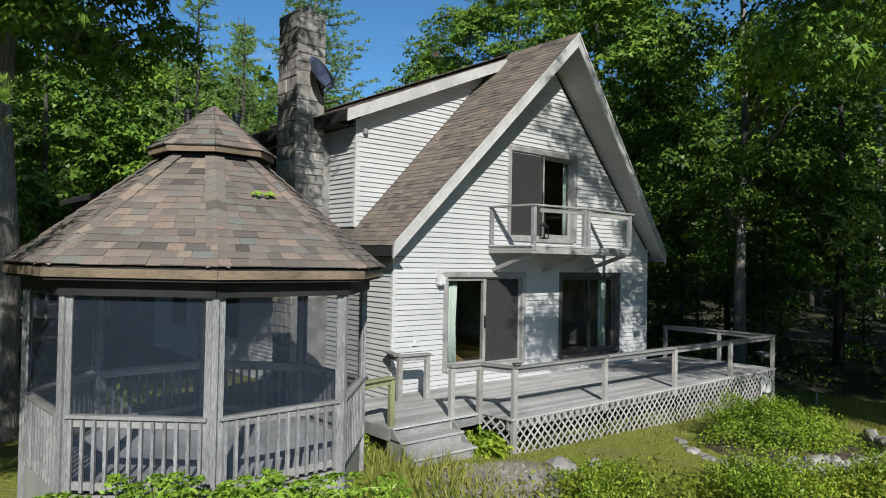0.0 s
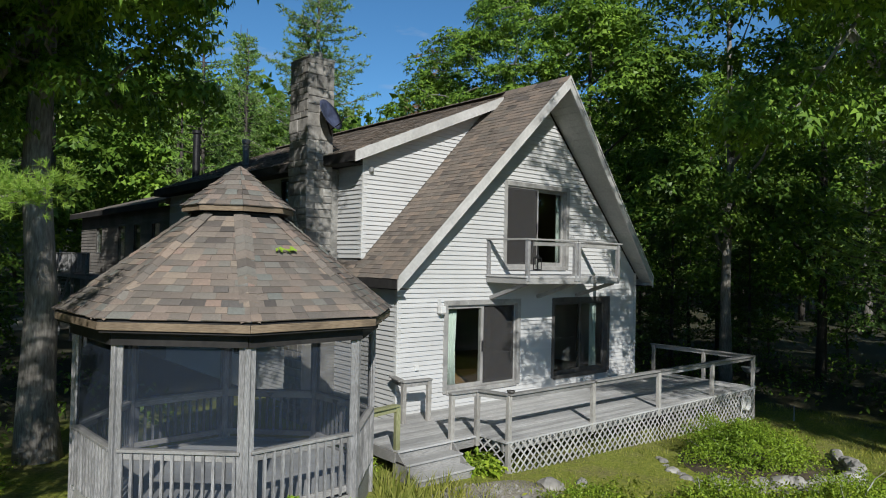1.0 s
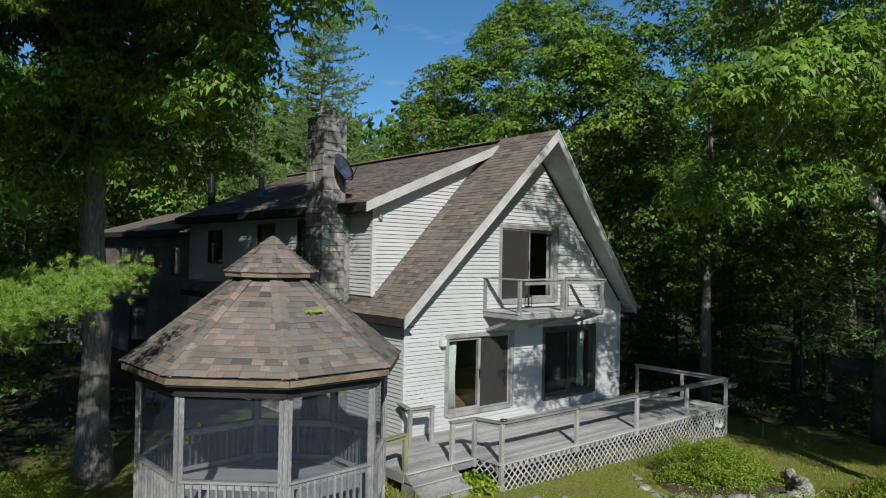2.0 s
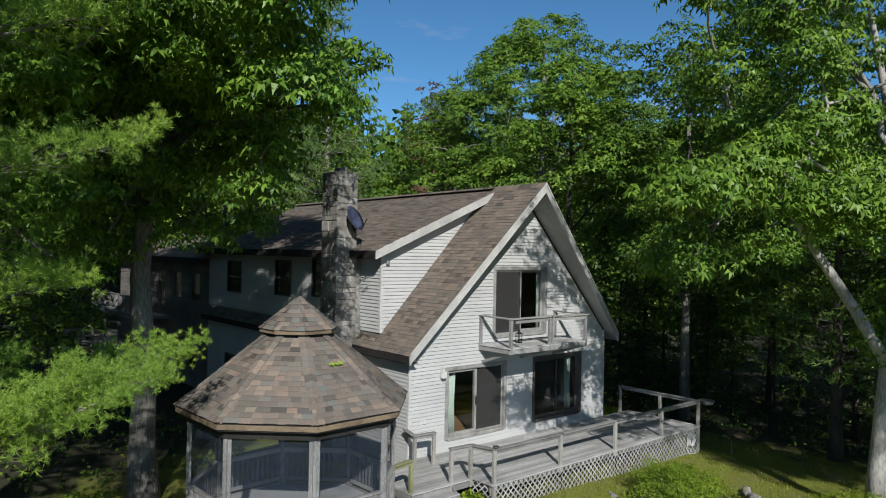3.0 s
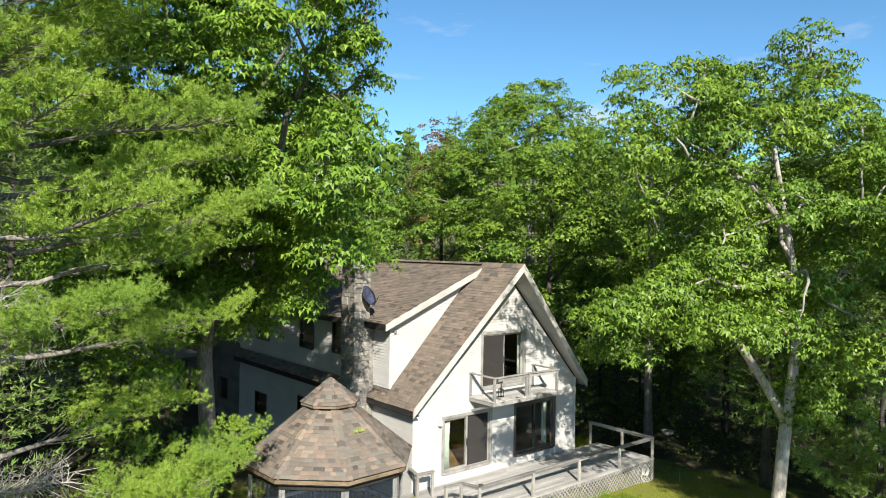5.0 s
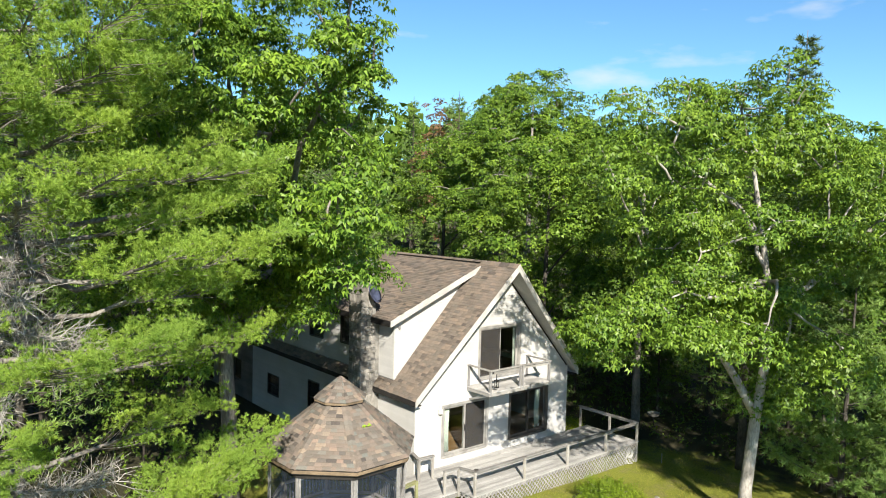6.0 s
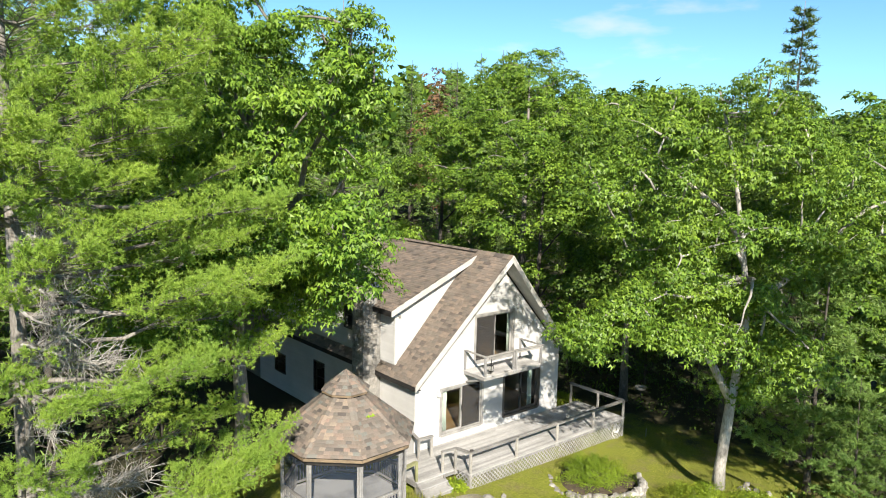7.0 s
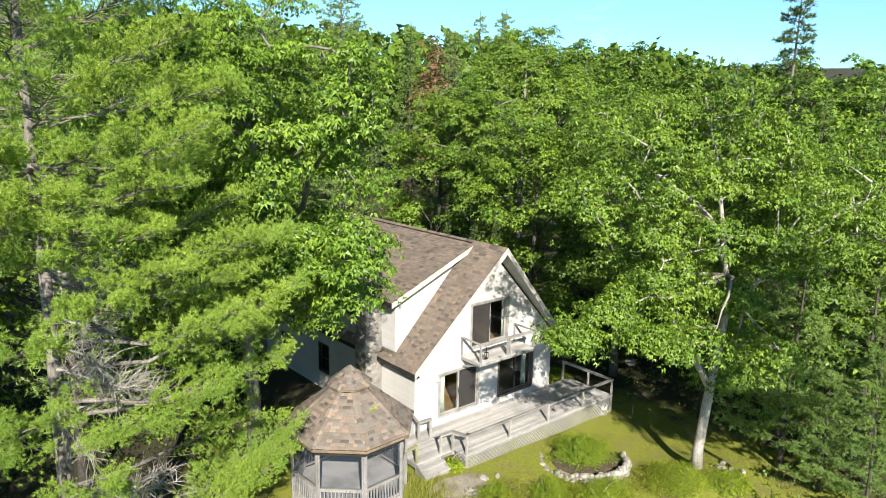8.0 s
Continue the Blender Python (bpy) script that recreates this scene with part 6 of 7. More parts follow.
def white_pine():
    """The big pine that the drone passes: bare dead wood low inside, wide soft boughs outside."""
    rng = np.random.default_rng(14)
    x0, y0 = -15.8, -4.0
    at = on_ground(x0, y0)
    t = thing("pine_tree", "large white pine with layered yellow-green boughs", "tree", at)
    b = Build()
    H = 24.0
    b.tube([(0.05 * math.sin(5 * u), 0.04 * math.cos(4 * u), H * u) for u in np.linspace(0, 1, 11)], [0.24 * (1.3 if i == 0 else 1 - 0.93 * i / 10) for i in range(11)], 12, 0.15)
    P, A, P1, A1 = [], [], [], []
    # the wide low boughs on the open side
    low = [(-9.0, -3.0, 4.5), (-9.7, -4.1, 4.2), (-10.6, -4.9, 4.1), (-11.6, -5.4, 4.2), (-15.8, -7.6, 6.6), (-17.6, -7.4, 7.6), (-11.6, -6.4, 10.6),
           (-11.0, -4.3, 5.7), (-10.3, -5.4, 7.7), (-10.4, -6.3, 10.0), (-11.2, -6.0, 9.0), (-10.8, -6.8, 11.5), (-12.7, -7.9, 9.7), (-13.9, -7.9, 11.2),
           (-14.4, -7.4, 11.9), (-12.9, -6.5, 13.3), (-10.1, -3.8, 12.3), (-13.0, -7.6, 8.0), (-15.0, -8.2, 7.9), (-9.9, -4.6, 11.0), (-15.4, -7.9, 10.6),
           (-16.5, -8.0, 13.0), (-15.9, -8.2, 12.3), (-16.3, -7.9, 6.0), (-17.0, -7.6, 8.3), (-15.2, -7.4, 13.8), (-16.9, -7.9, 10.0), (-16.6, -7.6, 11.6), (-17.2, -7.0, 13.6)]
    for tip in low:
        q = np.array(tip) - np.array(at)
        far = math.hypot(q[0], q[1])
        near = (P1, A1) if tip[2] < 9 else (P, A)
        spray(b, near[0], near[1], rng, (0, 0, q[2] - 0.16 * far), q, 1.15 + 0.05 * far, int(7 * far), 3, 0.075, 0.46)
    # and the upper crown all round
    w = 0
    for z in np.arange(11.9, 23.4, 1.12):
        u = (z - 11.0) / 12.6
        for k in range(6):
            az = w * 0.83 + 2 * math.pi * (k + rng.uniform(-0.3, 0.3)) / 6
            far = 5.6 * (1 - u) ** 0.72 * rng.uniform(0.7, 1.1) + 0.35
            q = np.array([math.cos(az) * far, math.sin(az) * far, z + 0.22 * far + rng.uniform(-0.25, 0.25)])
            seen = math.sin(az - 0.45) < 0.55
            spray(b, P, A, rng, (0, 0, z), q, 0.95 + 0.14 * far, int((6.4 if seen else 2) * far) + 4, 3 if seen else 2, 0.034, 0.34)
        w += 1
    part("trunk", b, M_BARK, t, "", True)
    dead = [(-13.4, -3.6, 4.3), (-13.2, -4.6, 4.5), (-12.9, -3.0, 4.1), (-13.8, -4.4, 4.0), (-14.2, -5.0, 9.7), (-14.0, -4.4, 7.5), (-13.6, -5.4, 7.6), (-14.6, -5.6, 7.9),
            (-14.9, -6.0, 10.5), (-14.3, -4.2, 10.3), (-15.2, -6.2, 8.8), (-15.6, -6.6, 6.8), (-13.5, -4.0, 6.8), (-14.9, -5.6, 9.3)]
    for tip in dead:
        b = Build()
        q = np.array(tip) - np.array(at)
        line = crooked((0, 0, q[2] + 0.3), q, rng, 0.05, 6, -0.03)
        b.tube(line, [0.04, 0.034, 0.028, 0.022, 0.016, 0.011, 0.005], 5)
        dr = unit(q[None])[0]
        for j in range(95):
            k = rng.integers(2, 7)
            s = line[k] + (line[k - 1] - line[k]) * rng.uniform(0, 1)
            d = (dr * rng.uniform(0.2, 0.9) + rng.normal(0, 0.6, 3) + np.array([0, 0, -0.25])) * rng.uniform(0.25, 0.8)
            mid = s + d * 0.5 + rng.normal(0, 0.05, 3)
            e = s + d + np.array([0, 0, -0.12])
            b.tube([s, mid, e], [0.009, 0.007, 0.003], 3)
            b.tube([mid, mid + d * 0.3 + rng.normal(0, 0.15, 3)], [0.005, 0.002], 3)
        part("dead_bough", b, M_DEADTWIG, t, "bare grey dead lower bough")
    P, A = np.array(P), unit(np.array(A))
    thin = (P[:, 2] > 16.5) | (P[:, 0] * 0.65 + P[:, 1] * 0.76 > 1.8)
    part("crown", needles_mesh("crown", rng, P[~thin], A[~thin], 18, 0.10, 0.0115, M_NEEDLE, 0.85), M_NEEDLE, t)
    part("far_crown", needles_mesh("far_crown", rng, P[thin], A[thin], 8, 0.11, 0.020, M_NEEDLE, 0.85), M_NEEDLE, t)
    part("low_crown", needles_mesh("low_crown", rng, np.array(P1), unit(np.array(A1)), 26, 0.095, 0.008, M_NEEDLE, 0.85), M_NEEDLE, t)


white_pine()


def forest():
    rnd = random.Random(77)
    gap = (300, 300, 0)
    kinds, heights = [], [18.5, 16.8, 22.0, 20.0, 7.5, 18.5, 16.8, 7.0]
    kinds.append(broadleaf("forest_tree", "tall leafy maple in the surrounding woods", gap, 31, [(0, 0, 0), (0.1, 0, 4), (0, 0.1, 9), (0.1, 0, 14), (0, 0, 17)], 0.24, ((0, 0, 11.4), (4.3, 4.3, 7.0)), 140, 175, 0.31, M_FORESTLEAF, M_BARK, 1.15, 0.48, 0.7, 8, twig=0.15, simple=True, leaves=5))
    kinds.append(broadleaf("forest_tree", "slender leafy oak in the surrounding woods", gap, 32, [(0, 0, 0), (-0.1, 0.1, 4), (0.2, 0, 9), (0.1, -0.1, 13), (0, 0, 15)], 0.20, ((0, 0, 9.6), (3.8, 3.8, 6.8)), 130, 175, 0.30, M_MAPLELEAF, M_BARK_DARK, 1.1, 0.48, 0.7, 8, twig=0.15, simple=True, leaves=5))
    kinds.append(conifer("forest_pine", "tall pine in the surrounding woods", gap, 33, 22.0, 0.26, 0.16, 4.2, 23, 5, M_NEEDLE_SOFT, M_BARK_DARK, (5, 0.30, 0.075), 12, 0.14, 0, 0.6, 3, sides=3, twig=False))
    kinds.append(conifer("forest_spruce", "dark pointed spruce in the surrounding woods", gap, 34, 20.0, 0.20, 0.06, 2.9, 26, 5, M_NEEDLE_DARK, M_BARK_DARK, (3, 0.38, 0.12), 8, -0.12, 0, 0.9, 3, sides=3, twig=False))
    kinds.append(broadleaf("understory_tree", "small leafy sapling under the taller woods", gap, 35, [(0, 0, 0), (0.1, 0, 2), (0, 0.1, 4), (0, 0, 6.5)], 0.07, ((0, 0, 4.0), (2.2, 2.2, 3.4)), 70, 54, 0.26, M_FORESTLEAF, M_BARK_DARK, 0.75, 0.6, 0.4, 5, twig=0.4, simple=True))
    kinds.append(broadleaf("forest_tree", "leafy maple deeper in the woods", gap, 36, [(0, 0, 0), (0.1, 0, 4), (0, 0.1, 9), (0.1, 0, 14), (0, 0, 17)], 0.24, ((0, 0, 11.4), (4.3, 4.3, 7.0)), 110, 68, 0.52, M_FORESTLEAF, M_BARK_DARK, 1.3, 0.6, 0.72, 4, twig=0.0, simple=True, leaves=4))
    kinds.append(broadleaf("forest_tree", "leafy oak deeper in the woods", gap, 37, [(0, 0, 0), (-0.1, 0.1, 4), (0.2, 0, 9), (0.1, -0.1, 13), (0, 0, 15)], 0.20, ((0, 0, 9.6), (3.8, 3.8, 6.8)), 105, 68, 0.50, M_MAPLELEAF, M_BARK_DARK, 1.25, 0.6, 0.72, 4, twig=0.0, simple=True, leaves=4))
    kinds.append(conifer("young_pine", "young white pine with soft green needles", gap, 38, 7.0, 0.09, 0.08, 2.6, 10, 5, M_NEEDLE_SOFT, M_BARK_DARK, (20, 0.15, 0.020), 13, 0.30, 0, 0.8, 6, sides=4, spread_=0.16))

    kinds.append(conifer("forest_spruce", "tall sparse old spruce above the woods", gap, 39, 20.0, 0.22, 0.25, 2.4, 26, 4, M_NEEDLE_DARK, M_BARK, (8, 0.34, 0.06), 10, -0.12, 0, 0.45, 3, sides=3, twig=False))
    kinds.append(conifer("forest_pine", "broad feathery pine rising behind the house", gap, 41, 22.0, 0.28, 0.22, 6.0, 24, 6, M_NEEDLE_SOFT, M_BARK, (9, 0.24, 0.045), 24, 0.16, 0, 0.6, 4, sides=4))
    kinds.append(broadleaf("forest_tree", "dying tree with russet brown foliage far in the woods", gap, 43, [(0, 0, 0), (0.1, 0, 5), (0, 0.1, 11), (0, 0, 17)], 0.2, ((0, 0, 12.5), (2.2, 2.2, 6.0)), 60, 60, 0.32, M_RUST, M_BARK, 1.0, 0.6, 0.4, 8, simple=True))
    heights += [20.0, 22.0, 18.5]

    def top_for(x, y):
        """How high the crowns reach: lower towards the clearing on the right."""
        ahead = (x + 18.7) * 0.65 + (y + 22.3) * 0.76
        across = (x + 18.7) * 0.76 - (y + 22.3) * 0.65
        side = across / max(ahead, 1)
        return 14.6 + ahead * (0.145 if side < -0.1 else 0.12 if side < 0.12 else 0.075)
    spots = [(13.5, 0.15, 0), (12.3, -6.2, 2), (10.9, 4.5, 1), (13.5, -9.5, 0), (-12.0, 11.0, 2), (-13.5, 19.0, 9), (-10.8, 26.0, 2), (-13.8, 4.5, 2), (-9.2, 31.0, 9), (-7.2, 23.5, 3), (-8.6, 28.0, 3), (-6.4, 35.0, 3), (-3.6, 41.0, 3), (0.5, 46.0, 0), (-12.2, 15.0, 2), (-6.6, 18.0, 4), (-8.8, 8.6, 4)]
    tries = 0

    def free(x, y, room):
        if -11 < x < 10 and y < 31 or -9 < x < 4 and y < 46:
            return False
        if x < -6 and y < 9 or x < 10 and y < 3 or y < -8 and x < 12.5:
            return False
        ahead = (x + 9.5) * 0.65 + (y + 11.1) * 0.76
        across = (x + 9.5) * 0.76 - (y + 11.1) * 0.65
        if ahead < 10 or abs(across) > ahead * 0.8 + 5:
            return False
        return min(math.hypot(x - s[0], y - s[1]) for s in spots) > room and math.hypot(x - 17.2, y - 11.6) > 4.5
    while len(spots) < 78 and tries < 5000:
        tries += 1
        x, y = rnd.uniform(-40, 70), rnd.uniform(-22, 80)
        if free(x, y, 4.6):
            spots.append((x, y, rnd.choice((0, 0, 0, 1, 1, 2, 2, 3))))
    tries = 0
    while len(spots) < 106 and tries < 5000:
        tries += 1
        x, y = rnd.uniform(-24, 32), rnd.uniform(-14, 42)
        if free(x, y, 2.2):
            spots.append((x, y, rnd.choice((4, 4, 4, 3))))
    # dark spruces added to blacken the shade inside the right-hand woods
    tries = 0
    while len(spots) < 118 and tries < 5000:
        tries += 1
        x, y = rnd.uniform(10.5, 24), rnd.uniform(-7, 16)
        if free(x, y, 1.7):
            spots.append((x, y, 3))
    # most stand out of view, added to shade the right woods and block skylight
    spots += [(20, -12, 6), (22, -17, 6), (17, -19.5, 6), (24.5, -9, 6), (27, -13, 6), (20, -22, 6), (13.5, -21.5, 3), (15.0, -17.0, 2), (17.5, -14.0, 3), (-19, 2, 2), (-17.5, 8.5, 2), (-21, -4, 3), (-25, -9, 2), (-17.5, 14.5, 3), (-21, 12, 6), (-27, -2, 6), (-19.5, 5.5, 6), (-18.8, 11, 6), (-19.5, 18.5, 6), (-22.5, 8, 6), (-22, 15.5, 6), (-23, 1.5, 6), (-20, 22.5, 6), (-24, 20, 6), (13.0, 29.0, 9), (26.0, 32.0, 10), (45.0, 5.6, 8), (47.5, 4.4, 3), (52.0, 12.0, 8)]
    spots += [(9.6, -12.8, 5), (10.3, -11.0, 5), (9.4, -14.6, 5), (13.4, -12.8, 5), (12.4, -9.4, 5), (11.6, -13.8, 5)]
    for i, (x, y, k) in enumerate(spots):
        if k == 5:
            k = 7
        elif k < 2 and (x + 9.5) * 0.65 + (y + 11.1) * 0.76 > 40:
            k += 5
        s = min(1.25, top_for(x, y) / heights[k] * (rnd.uniform(0.80, 1.0) if math.hypot(x + 10, y + 11) < 48 else rnd.uniform(0.93, 1.04)))
        if (i >= 78 or 8 < i < 14) and k == 3 or k == 4:
            s = rnd.uniform(0.35, 0.6) if k == 3 else rnd.uniform(0.7, 1.15)
        if i >= len(spots) - 6:
            s = (0.80, 1.45, 0.85, 1.6, 1.35, 1.0)[i - len(spots) + 6]
        elif k == 8 and x < 50:
            s = 1.45
        wide = 1.05 if k == 9 else 1.0
        if wide > 1:
            s = 1.15
        m = Matrix.Translation(on_ground(x, y)) @ Matrix.Rotation(rnd.uniform(0, 6.28), 4, "Z") @ Matrix.Diagonal((s * wide, s * wide, s * rnd.uniform(0.95, 1.05), 1))
        copy_thing(kinds[k], m)
    for k in kinds:
        for o in (*k.children_recursive, k):
            bpy.data.objects.remove(o)
    # low growth on the woodland floor
    rng = np.random.default_rng(23)
    C = []
    while len(C) < 620:
        x, y = rng.uniform(-17, 24), rng.uniform(-20, 22)
        if x > 12.5 and (y > -8 or x > 13.5) or x < -8.6 and y > -9 or y > 3 and -8.6 <= x < -4.5 or y < -11 and x > 5:
            C.append((x, y, ground_z(x, y) + 0.1))
    C = np.array(C)
    pos = np.repeat(C, 16, 0) + rng.normal(0, 1, (len(C) * 16, 3)) * np.array([0.42, 0.42, 0.16]) + np.array([0, 0, 0.12])
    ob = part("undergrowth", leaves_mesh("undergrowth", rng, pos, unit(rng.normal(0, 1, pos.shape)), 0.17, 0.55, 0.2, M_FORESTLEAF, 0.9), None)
    tagged(ob, "low green undergrowth on the woodland floor", "undergrowth", "", "stuff")
    # far woods
    rng = np.random.default_rng(5)
    C = []
    for i in range(330):
        a = rng.uniform(-0.75, 0.75)
        dist = rng.uniform(85, 190)
        fx, fy = 0.65 * math.cos(a) + 0.76 * math.sin(a), 0.76 * math.cos(a) - 0.65 * math.sin(a)
        x, y = -9.5 + fx * dist, -11 + fy * dist
        g, r = ground_z(x, y), rng.uniform(2.2, 4.2)
        rise = float(np.interp(a, [-0.15, -0.03, 0.2, 0.35, 0.55], [0.135, 0.105, 0.088, 0.075, 0.035]))
        h = float(np.clip((14.6 + (dist + 13) * rise) * rng.uniform(0.88, 1.03) - g, 11, 25))
        u = rng.uniform(0, 1, 50)
        wide = r * np.sqrt(np.maximum(1 - (u * 1.6 - 0.6) ** 2, 0.02))
        th = rng.uniform(0, 6.28, 50)
        C.append(np.stack([x + wide * np.cos(th), y + wide * np.sin(th), g + h * (0.2 + 0.8 * u)], 1))
    C = np.concatenate(C)
    pos = np.repeat(C, 3, 0) + rng.normal(0, 0.6, (len(C) * 3, 3))
    ob = part("far_woods", leaves_mesh("far_woods", rng, pos, unit(rng.normal(0, 1, pos.shape)), 1.5, 0.8, 0.3, M_FORESTLEAF), None)
    tagged(ob, "distant mixed green woods on rising ground", "woods", "", "stuff")


forest()


def bush(label, x, y, r, h, n, seed, leaf=0.07, mat=None, group="", base=None, category="bush", name="bush"):
    rng = np.random.default_rng(seed)
    z = ground_z(x, y) if base is None else base
    t = thing(name, label, category, (x, y, z), group)
    b = Build()
    d = unit(rng.normal(0, 1, (n, 3)) + np.array([0, 0, 0.25]))
    d[:, 2] = np.abs(d[:, 2])
    lob = np.array([noise.noise(Vector(v * 2.6 + seed)) for v in d])
    fine = np.array([noise.noise(Vector(v * 6.5 + seed)) for v in d])
    pos = d * (rng.uniform(0.30, 1, (n, 1)) ** 0.5) * (1 + 0.55 * lob + 0.35 * fine)[:, None] * np.array([r, r, h])
    for i in range(16):
        q = pos[rng.integers(0, n)]
        b.tube(crooked((0, 0, -0.05), q, rng, 0.06, 3), [0.014, 0.011, 0.008, 0.003], 4)
    part("stem", b, M_DEADTWIG, t)
    part("foliage", leaves_mesh("foliage", rng, pos, d, leaf, 0.5, 0.15, mat or M_BUSH), None, t)
    return t


def fern(x, y, seed, size=0.6):
    rng = np.random.default_rng(seed)
    t = thing("fern", "bright green fern growing before the gazebo", "fern", (x, y, ground_z(x, y)), "ferns")
    P, O = [], []
    st = Build()
    for k in range(12):
        az = 2 * math.pi * k / 12 + rng.uniform(-0.2, 0.2)
        L = size * rng.uniform(0.7, 1.15)
        line = [np.array([math.cos(az) * L * s * 0.8, math.sin(az) * L * s * 0.8, L * (1.25 * s - 0.72 * s * s)]) for s in np.linspace(0, 1, 9)]
        st.tube(line, [0.006] * 8 + [0.002], 3)
        sw = np.array([-math.sin(az), math.cos(az), 0])
        for j in range(2, 9):
            for s in (-1, 1):
                wdt = 0.22 * L * (1 - (j - 2) / 7.5)
                for e in (0.15, 0.36, 0.57, 0.78, 1.0):
                    P.append(line[j] + sw * s * wdt * e)
                    O.append(sw * s)
    part("stem", st, M_BUSH, t)
    part("frond", leaves_mesh("frond", rng, np.array(P), np.array(O), 0.085, 0.42, 0.05, M_FERN, 1.2), None, t)


def stone_mesh(seed, s):
    rnd = random.Random(seed)
    bm = bmesh.new()
    bmesh.ops.create_icosphere(bm, subdivisions=2, radius=1.0)
    for v in bm.verts:
        k = 1 + 0.35 * noise.noise(v.co * 1.3 + Vector((seed, 0, 0))) + 0.12 * noise.noise(v.co * 3.7 + Vector((0, seed, 0)))
        v.co = Vector((v.co.x * s[0], v.co.y * s[1], v.co.z * s[2])) * k
    me = from_bm(bm, "stone", M_ROCK)
    return me


def build_garden():
    rnd = random.Random(4)
    cx, cy = 3.7, -5.5
    bed = thing("flower_bed", "raised bed banked up with a wall of pale fieldstones", "flower bed", (cx, cy, ground_z(cx, cy)))
    b = Build()
    b.lathe([(1.72, -0.2), (1.6, 0.0), (1.0, 0.14), (0.3, 0.2), (0.05, 0.21)], sides=28)
    part("soil", b, M_SOIL, bed, "", True)
    shapes = [stone_mesh(i, (rnd.uniform(0.12, 0.24), rnd.uniform(0.10, 0.17), rnd.uniform(0.08, 0.13))) for i in range(9)]
    for course, (a0, a1, n, r, z) in enumerate(((120, 338, 30, 1.86, -0.03), (180, 334, 24, 1.81, 0.12), (205, 328, 18, 1.76, 0.26))):
        for i in range(n):
            a = radians(a0 + (a1 - a0) * (i + rnd.uniform(0.2, 0.8)) / n)
            ob = part("stone", rnd.choice(shapes), None, bed)
            ob.location = (r * math.cos(a) + rnd.uniform(-0.05, 0.05), r * math.sin(a) + rnd.uniform(-0.05, 0.05), z + rnd.uniform(-0.04, 0.04))
            ob.rotation_euler = (rnd.uniform(-0.3, 0.3), rnd.uniform(-0.3, 0.3), a + 1.57 + rnd.uniform(-0.5, 0.5))
    zb = ground_z(cx, cy) + 0.15
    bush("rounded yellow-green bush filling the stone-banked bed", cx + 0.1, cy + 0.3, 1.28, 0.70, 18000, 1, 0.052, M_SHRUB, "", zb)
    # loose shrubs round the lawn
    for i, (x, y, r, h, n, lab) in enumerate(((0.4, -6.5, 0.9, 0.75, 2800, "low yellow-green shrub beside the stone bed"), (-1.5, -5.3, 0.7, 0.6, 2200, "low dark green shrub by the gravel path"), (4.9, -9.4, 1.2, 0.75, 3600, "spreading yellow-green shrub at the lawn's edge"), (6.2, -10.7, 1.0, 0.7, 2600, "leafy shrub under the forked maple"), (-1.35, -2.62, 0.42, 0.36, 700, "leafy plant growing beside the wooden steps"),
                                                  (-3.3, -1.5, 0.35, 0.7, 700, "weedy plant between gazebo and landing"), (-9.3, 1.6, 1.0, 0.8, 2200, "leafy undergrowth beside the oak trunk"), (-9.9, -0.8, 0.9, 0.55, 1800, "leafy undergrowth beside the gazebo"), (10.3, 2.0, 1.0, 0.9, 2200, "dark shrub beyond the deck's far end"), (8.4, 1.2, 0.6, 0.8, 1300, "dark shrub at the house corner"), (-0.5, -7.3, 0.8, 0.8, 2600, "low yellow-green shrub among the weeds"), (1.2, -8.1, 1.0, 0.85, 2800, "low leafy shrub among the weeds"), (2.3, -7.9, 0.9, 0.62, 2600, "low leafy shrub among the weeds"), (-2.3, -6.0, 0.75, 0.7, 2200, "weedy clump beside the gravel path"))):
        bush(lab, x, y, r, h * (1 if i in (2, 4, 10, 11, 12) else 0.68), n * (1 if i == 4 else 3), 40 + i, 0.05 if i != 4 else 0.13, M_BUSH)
    for i in range(14):
        fern(-8.75 + 0.27 * i + rnd.uniform(-0.15, 0.15), -3.95 - 0.07 * i - 0.5 * rnd.random(), 70 + i, rnd.uniform(0.65, 1.0))
    for i, (x, y) in enumerate(((7.5, -10.2), (7.9, -10.5), (7.1, -9.9), (7.7, -9.7), (-0.3, -4.2), (-0.9, -4.0), (-2.0, -4.4))):
        ob = part("rock", shapes[i % 7], None)
        ob.location = (x, y, ground_z(x, y) + 0.05)
        ob.rotation_euler = (0.1 * i, 0.2, i)
        tagged(ob, "pale grey fieldstone lying on the ground", "rock", "loose rocks")
    rng = np.random.default_rng(17)
    b = Build()
    for i in range(700):
        a, q = rng.uniform(0, 6.28), rng.uniform(0, 1) ** 0.5
        x, y = -2.4 + 1.3 * q * math.cos(a), -4.3 + 1.2 * q * math.sin(a)
        s = rng.uniform(0.015, 0.06)
        z = ground_z(x, y) + 0.02
        o = [Vector((x, y, z)) + Vector(rng.uniform(0.5, 1.0, 3) * np.array(v)) * s for v in ((1, 0, 0), (0, 1, 0), (-1, 0, 0), (0, -1, 0), (0, 0, 0.7), (0, 0, -0.6))]
        b.add(o, [(0, 1, 4), (1, 2, 4), (2, 3, 4), (3, 0, 4), (1, 0, 5), (2, 1, 5), (3, 2, 5), (0, 3, 5)])
    tagged(part("pebbles", b, M_ROCK), "loose pale pebbles strewn over the path", "pebbles", "", "stuff")
    t = thing("planter", "pale bowl-shaped planter on a thin dark stand", "planter", on_ground(14.5, -0.3, 0))
    b = Build()
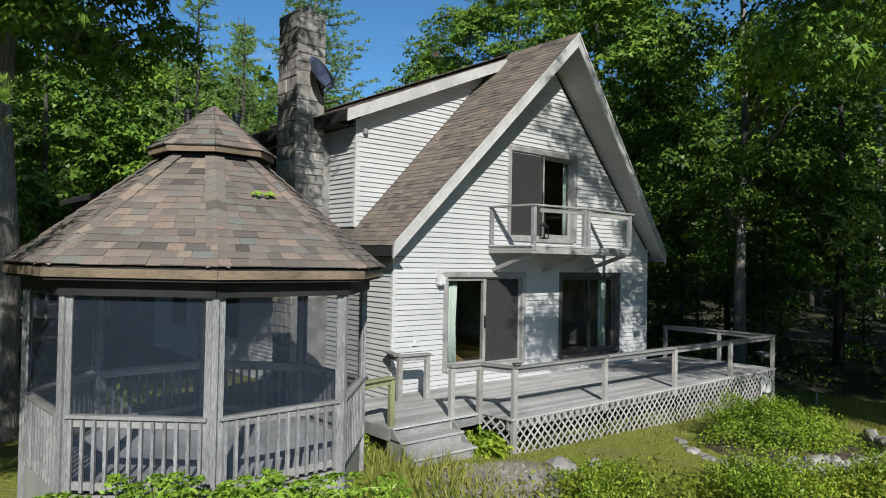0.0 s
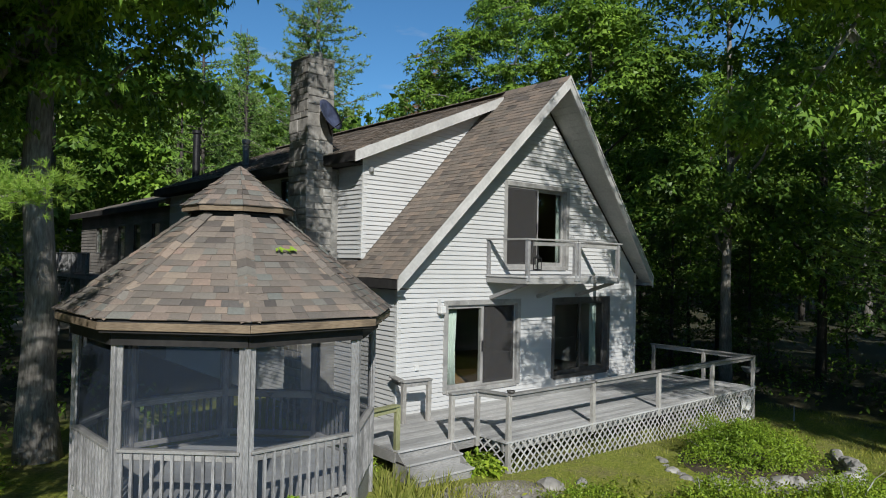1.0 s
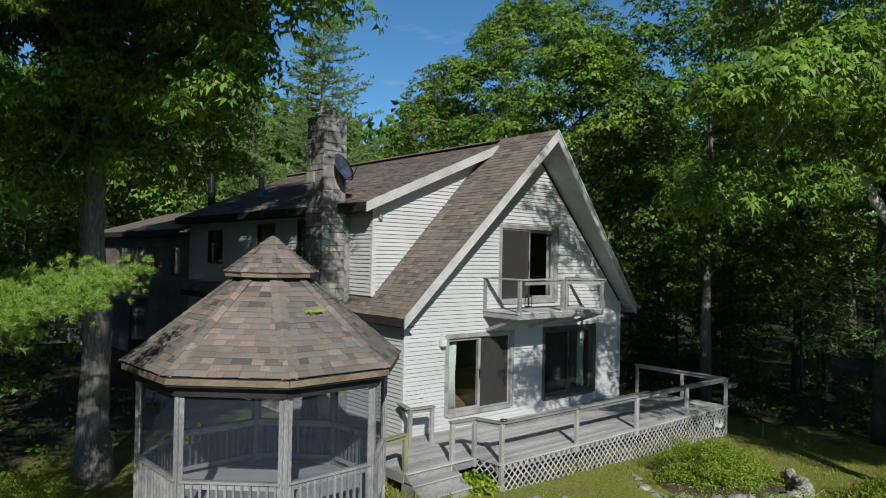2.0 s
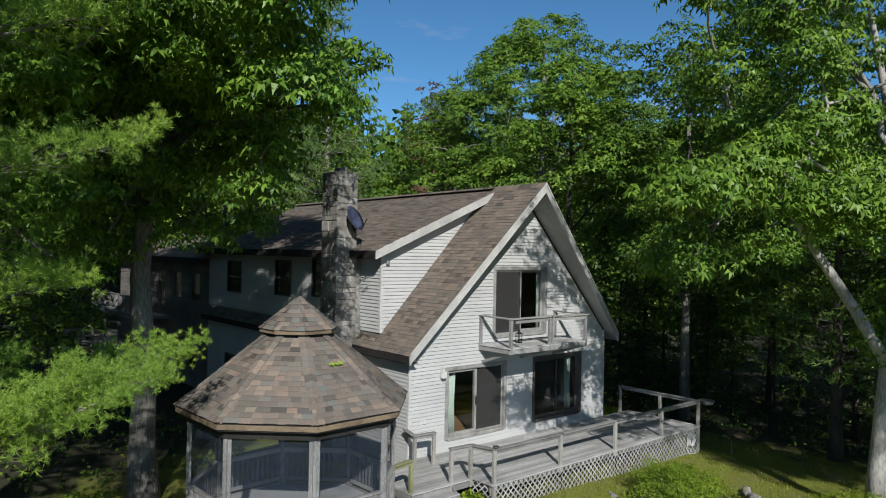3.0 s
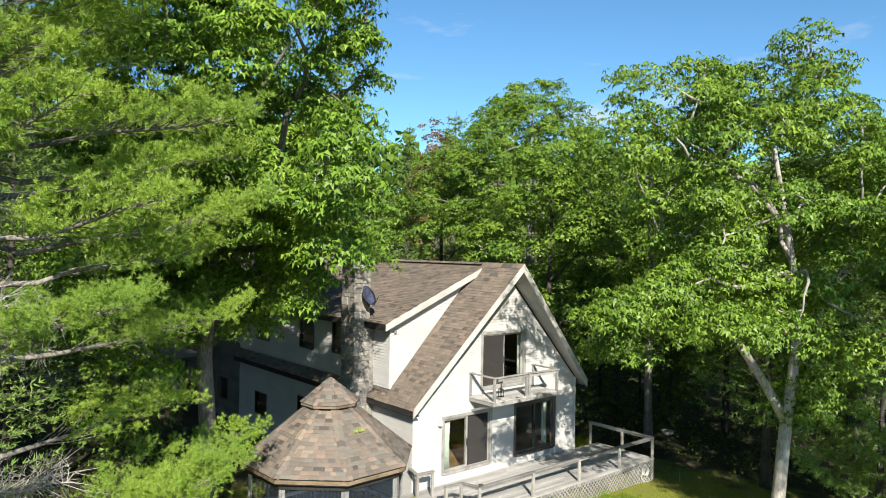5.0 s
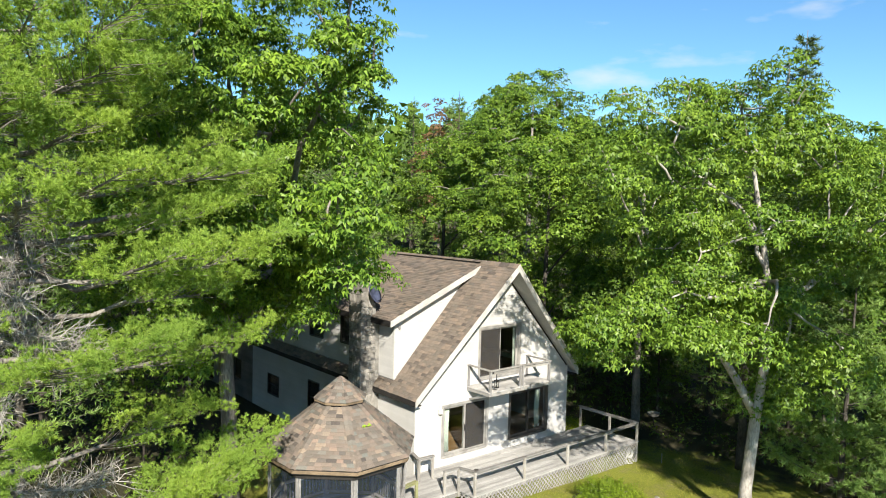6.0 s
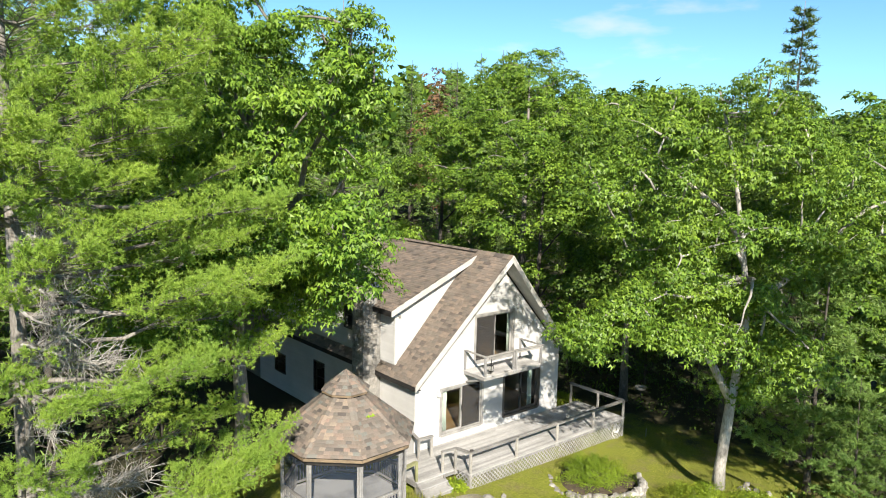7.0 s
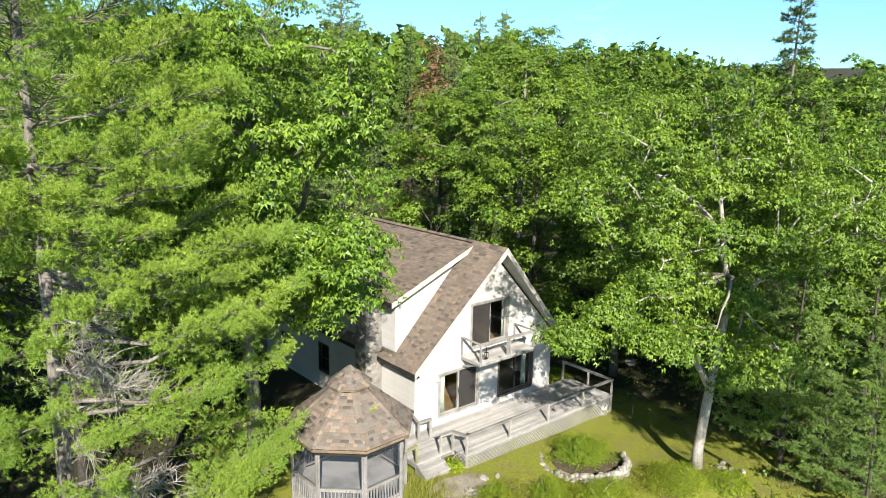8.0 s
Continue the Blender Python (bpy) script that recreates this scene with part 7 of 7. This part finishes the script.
    b.lathe([(0.14, 0.0), (0.03, 0.04), (0.025, 0.45), (0.08, 0.5)], sides=14)
    part("pedestal", b, M_BLACK, t)
    b = Build()
    b.lathe([(0.10, 0.5), (0.26, 0.58), (0.34, 0.72), (0.31, 0.72), (0.22, 0.62)], sides=18)
    part("bowl", b, M_ROCK, t)
    t = thing("garden_stake", "thin grey garden stake beyond the deck corner", "stake", on_ground(9.9, -3.7, 0))
    b = Build()
    b.tube([(0, 0, -0.05), (0.01, 0, 0.42)], [0.022, 0.018], 6)
    part("stick", b, M_GREYPOST, t)
    # tall weeds in front of the beds
    rng = np.random.default_rng(31)
    x, y = rng.uniform(-3.4, 7.0, 60000), rng.uniform(-10.5, -4.8, 60000)
    dens = np.array([noise.noise(Vector((a * 0.55, c * 0.55, 7.0))) for a, c in zip(x, y)])
    line = -7.0 - 0.50 * (x - 0.5)
    keep = (dens + 0.55 - 0.42 * np.abs(y - line) > rng.uniform(0, 1, 60000)) & (np.hypot(x - cx, y - cy) > 2.2)
    x, y, dens = x[keep], y[keep], dens[keep]
    h = rng.uniform(0.03, 1, len(x)) ** 0.8 * (0.40 + 0.40 * np.maximum(dens, 0))
    pos = np.stack([x, y, np.array([ground_z(a, c) for a, c in zip(x, y)]) + h], 1)
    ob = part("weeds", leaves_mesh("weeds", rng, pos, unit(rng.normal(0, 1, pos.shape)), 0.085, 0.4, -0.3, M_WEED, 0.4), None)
    tagged(ob, "tall yellow-green weeds round the garden beds", "weeds", "", "stuff")
    # grass
    rng = np.random.default_rng(9)
    n = 46000
    x, y = rng.uniform(-10, 12, n), rng.uniform(-13.5, -2.0, n)
    keep = ~((x > DX0) & (x < DX1) & (y > FRONT)) & (np.hypot(x - cx, y - cy) > 1.75) & (np.hypot(x - GX, y - GY) > 2.3) & ~((x > -3.1) & (x < -0.9) & (y > -3.0))
    path_d = np.minimum(np.hypot(x + 1.9, y + 3.8), np.hypot(x + 3.0, y + 6.0) * 0.8)
    keep &= (path_d > 0.8) | (rng.uniform(0, 1, n) < 0.4)
    x, y = x[keep], y[keep]
    z = np.array([ground_z(a, c) for a, c in zip(x, y)])
    tall = np.array([noise.noise(Vector((a * 0.7, c * 0.7, 4.0))) for a, c in zip(x, y)])
    near = np.exp(-((np.hypot(x - GX, y - GY) - 2.6) ** 2) * 0.8) + np.exp(-((np.hypot(x + 3.2, y + 3.4)) ** 2) * 0.6)
    hgt = (0.05 + 0.05 * np.maximum(tall, 0) * 2 + 0.17 * near) * rng.uniform(0.6, 1.3, len(x))
    az = rng.uniform(0, 6.28, len(x))
    s = np.stack([np.cos(az), np.sin(az), 0 * az], 1)
    p = np.stack([x, y, z - 0.01], 1)
    tip = p + np.stack([rng.normal(0, 0.35, len(x)) * hgt, rng.normal(0, 0.35, len(x)) * hgt, hgt], 1)
    wdt = (0.010 + 0.02 * hgt)[:, None]
    verts = np.stack([p - s * wdt, p + s * wdt, tip], 1).reshape(-1, 3)
    me = bpy.data.meshes.new("grass")
    me.from_pydata(verts.tolist(), [], np.arange(len(verts)).reshape(-1, 3).tolist())
    me.materials.append(M_GRASS)
    tagged(part("grass", me, M_GRASS), "uneven yellow-green grass and weeds on the lawn", "grass", "", "stuff")


build_garden()
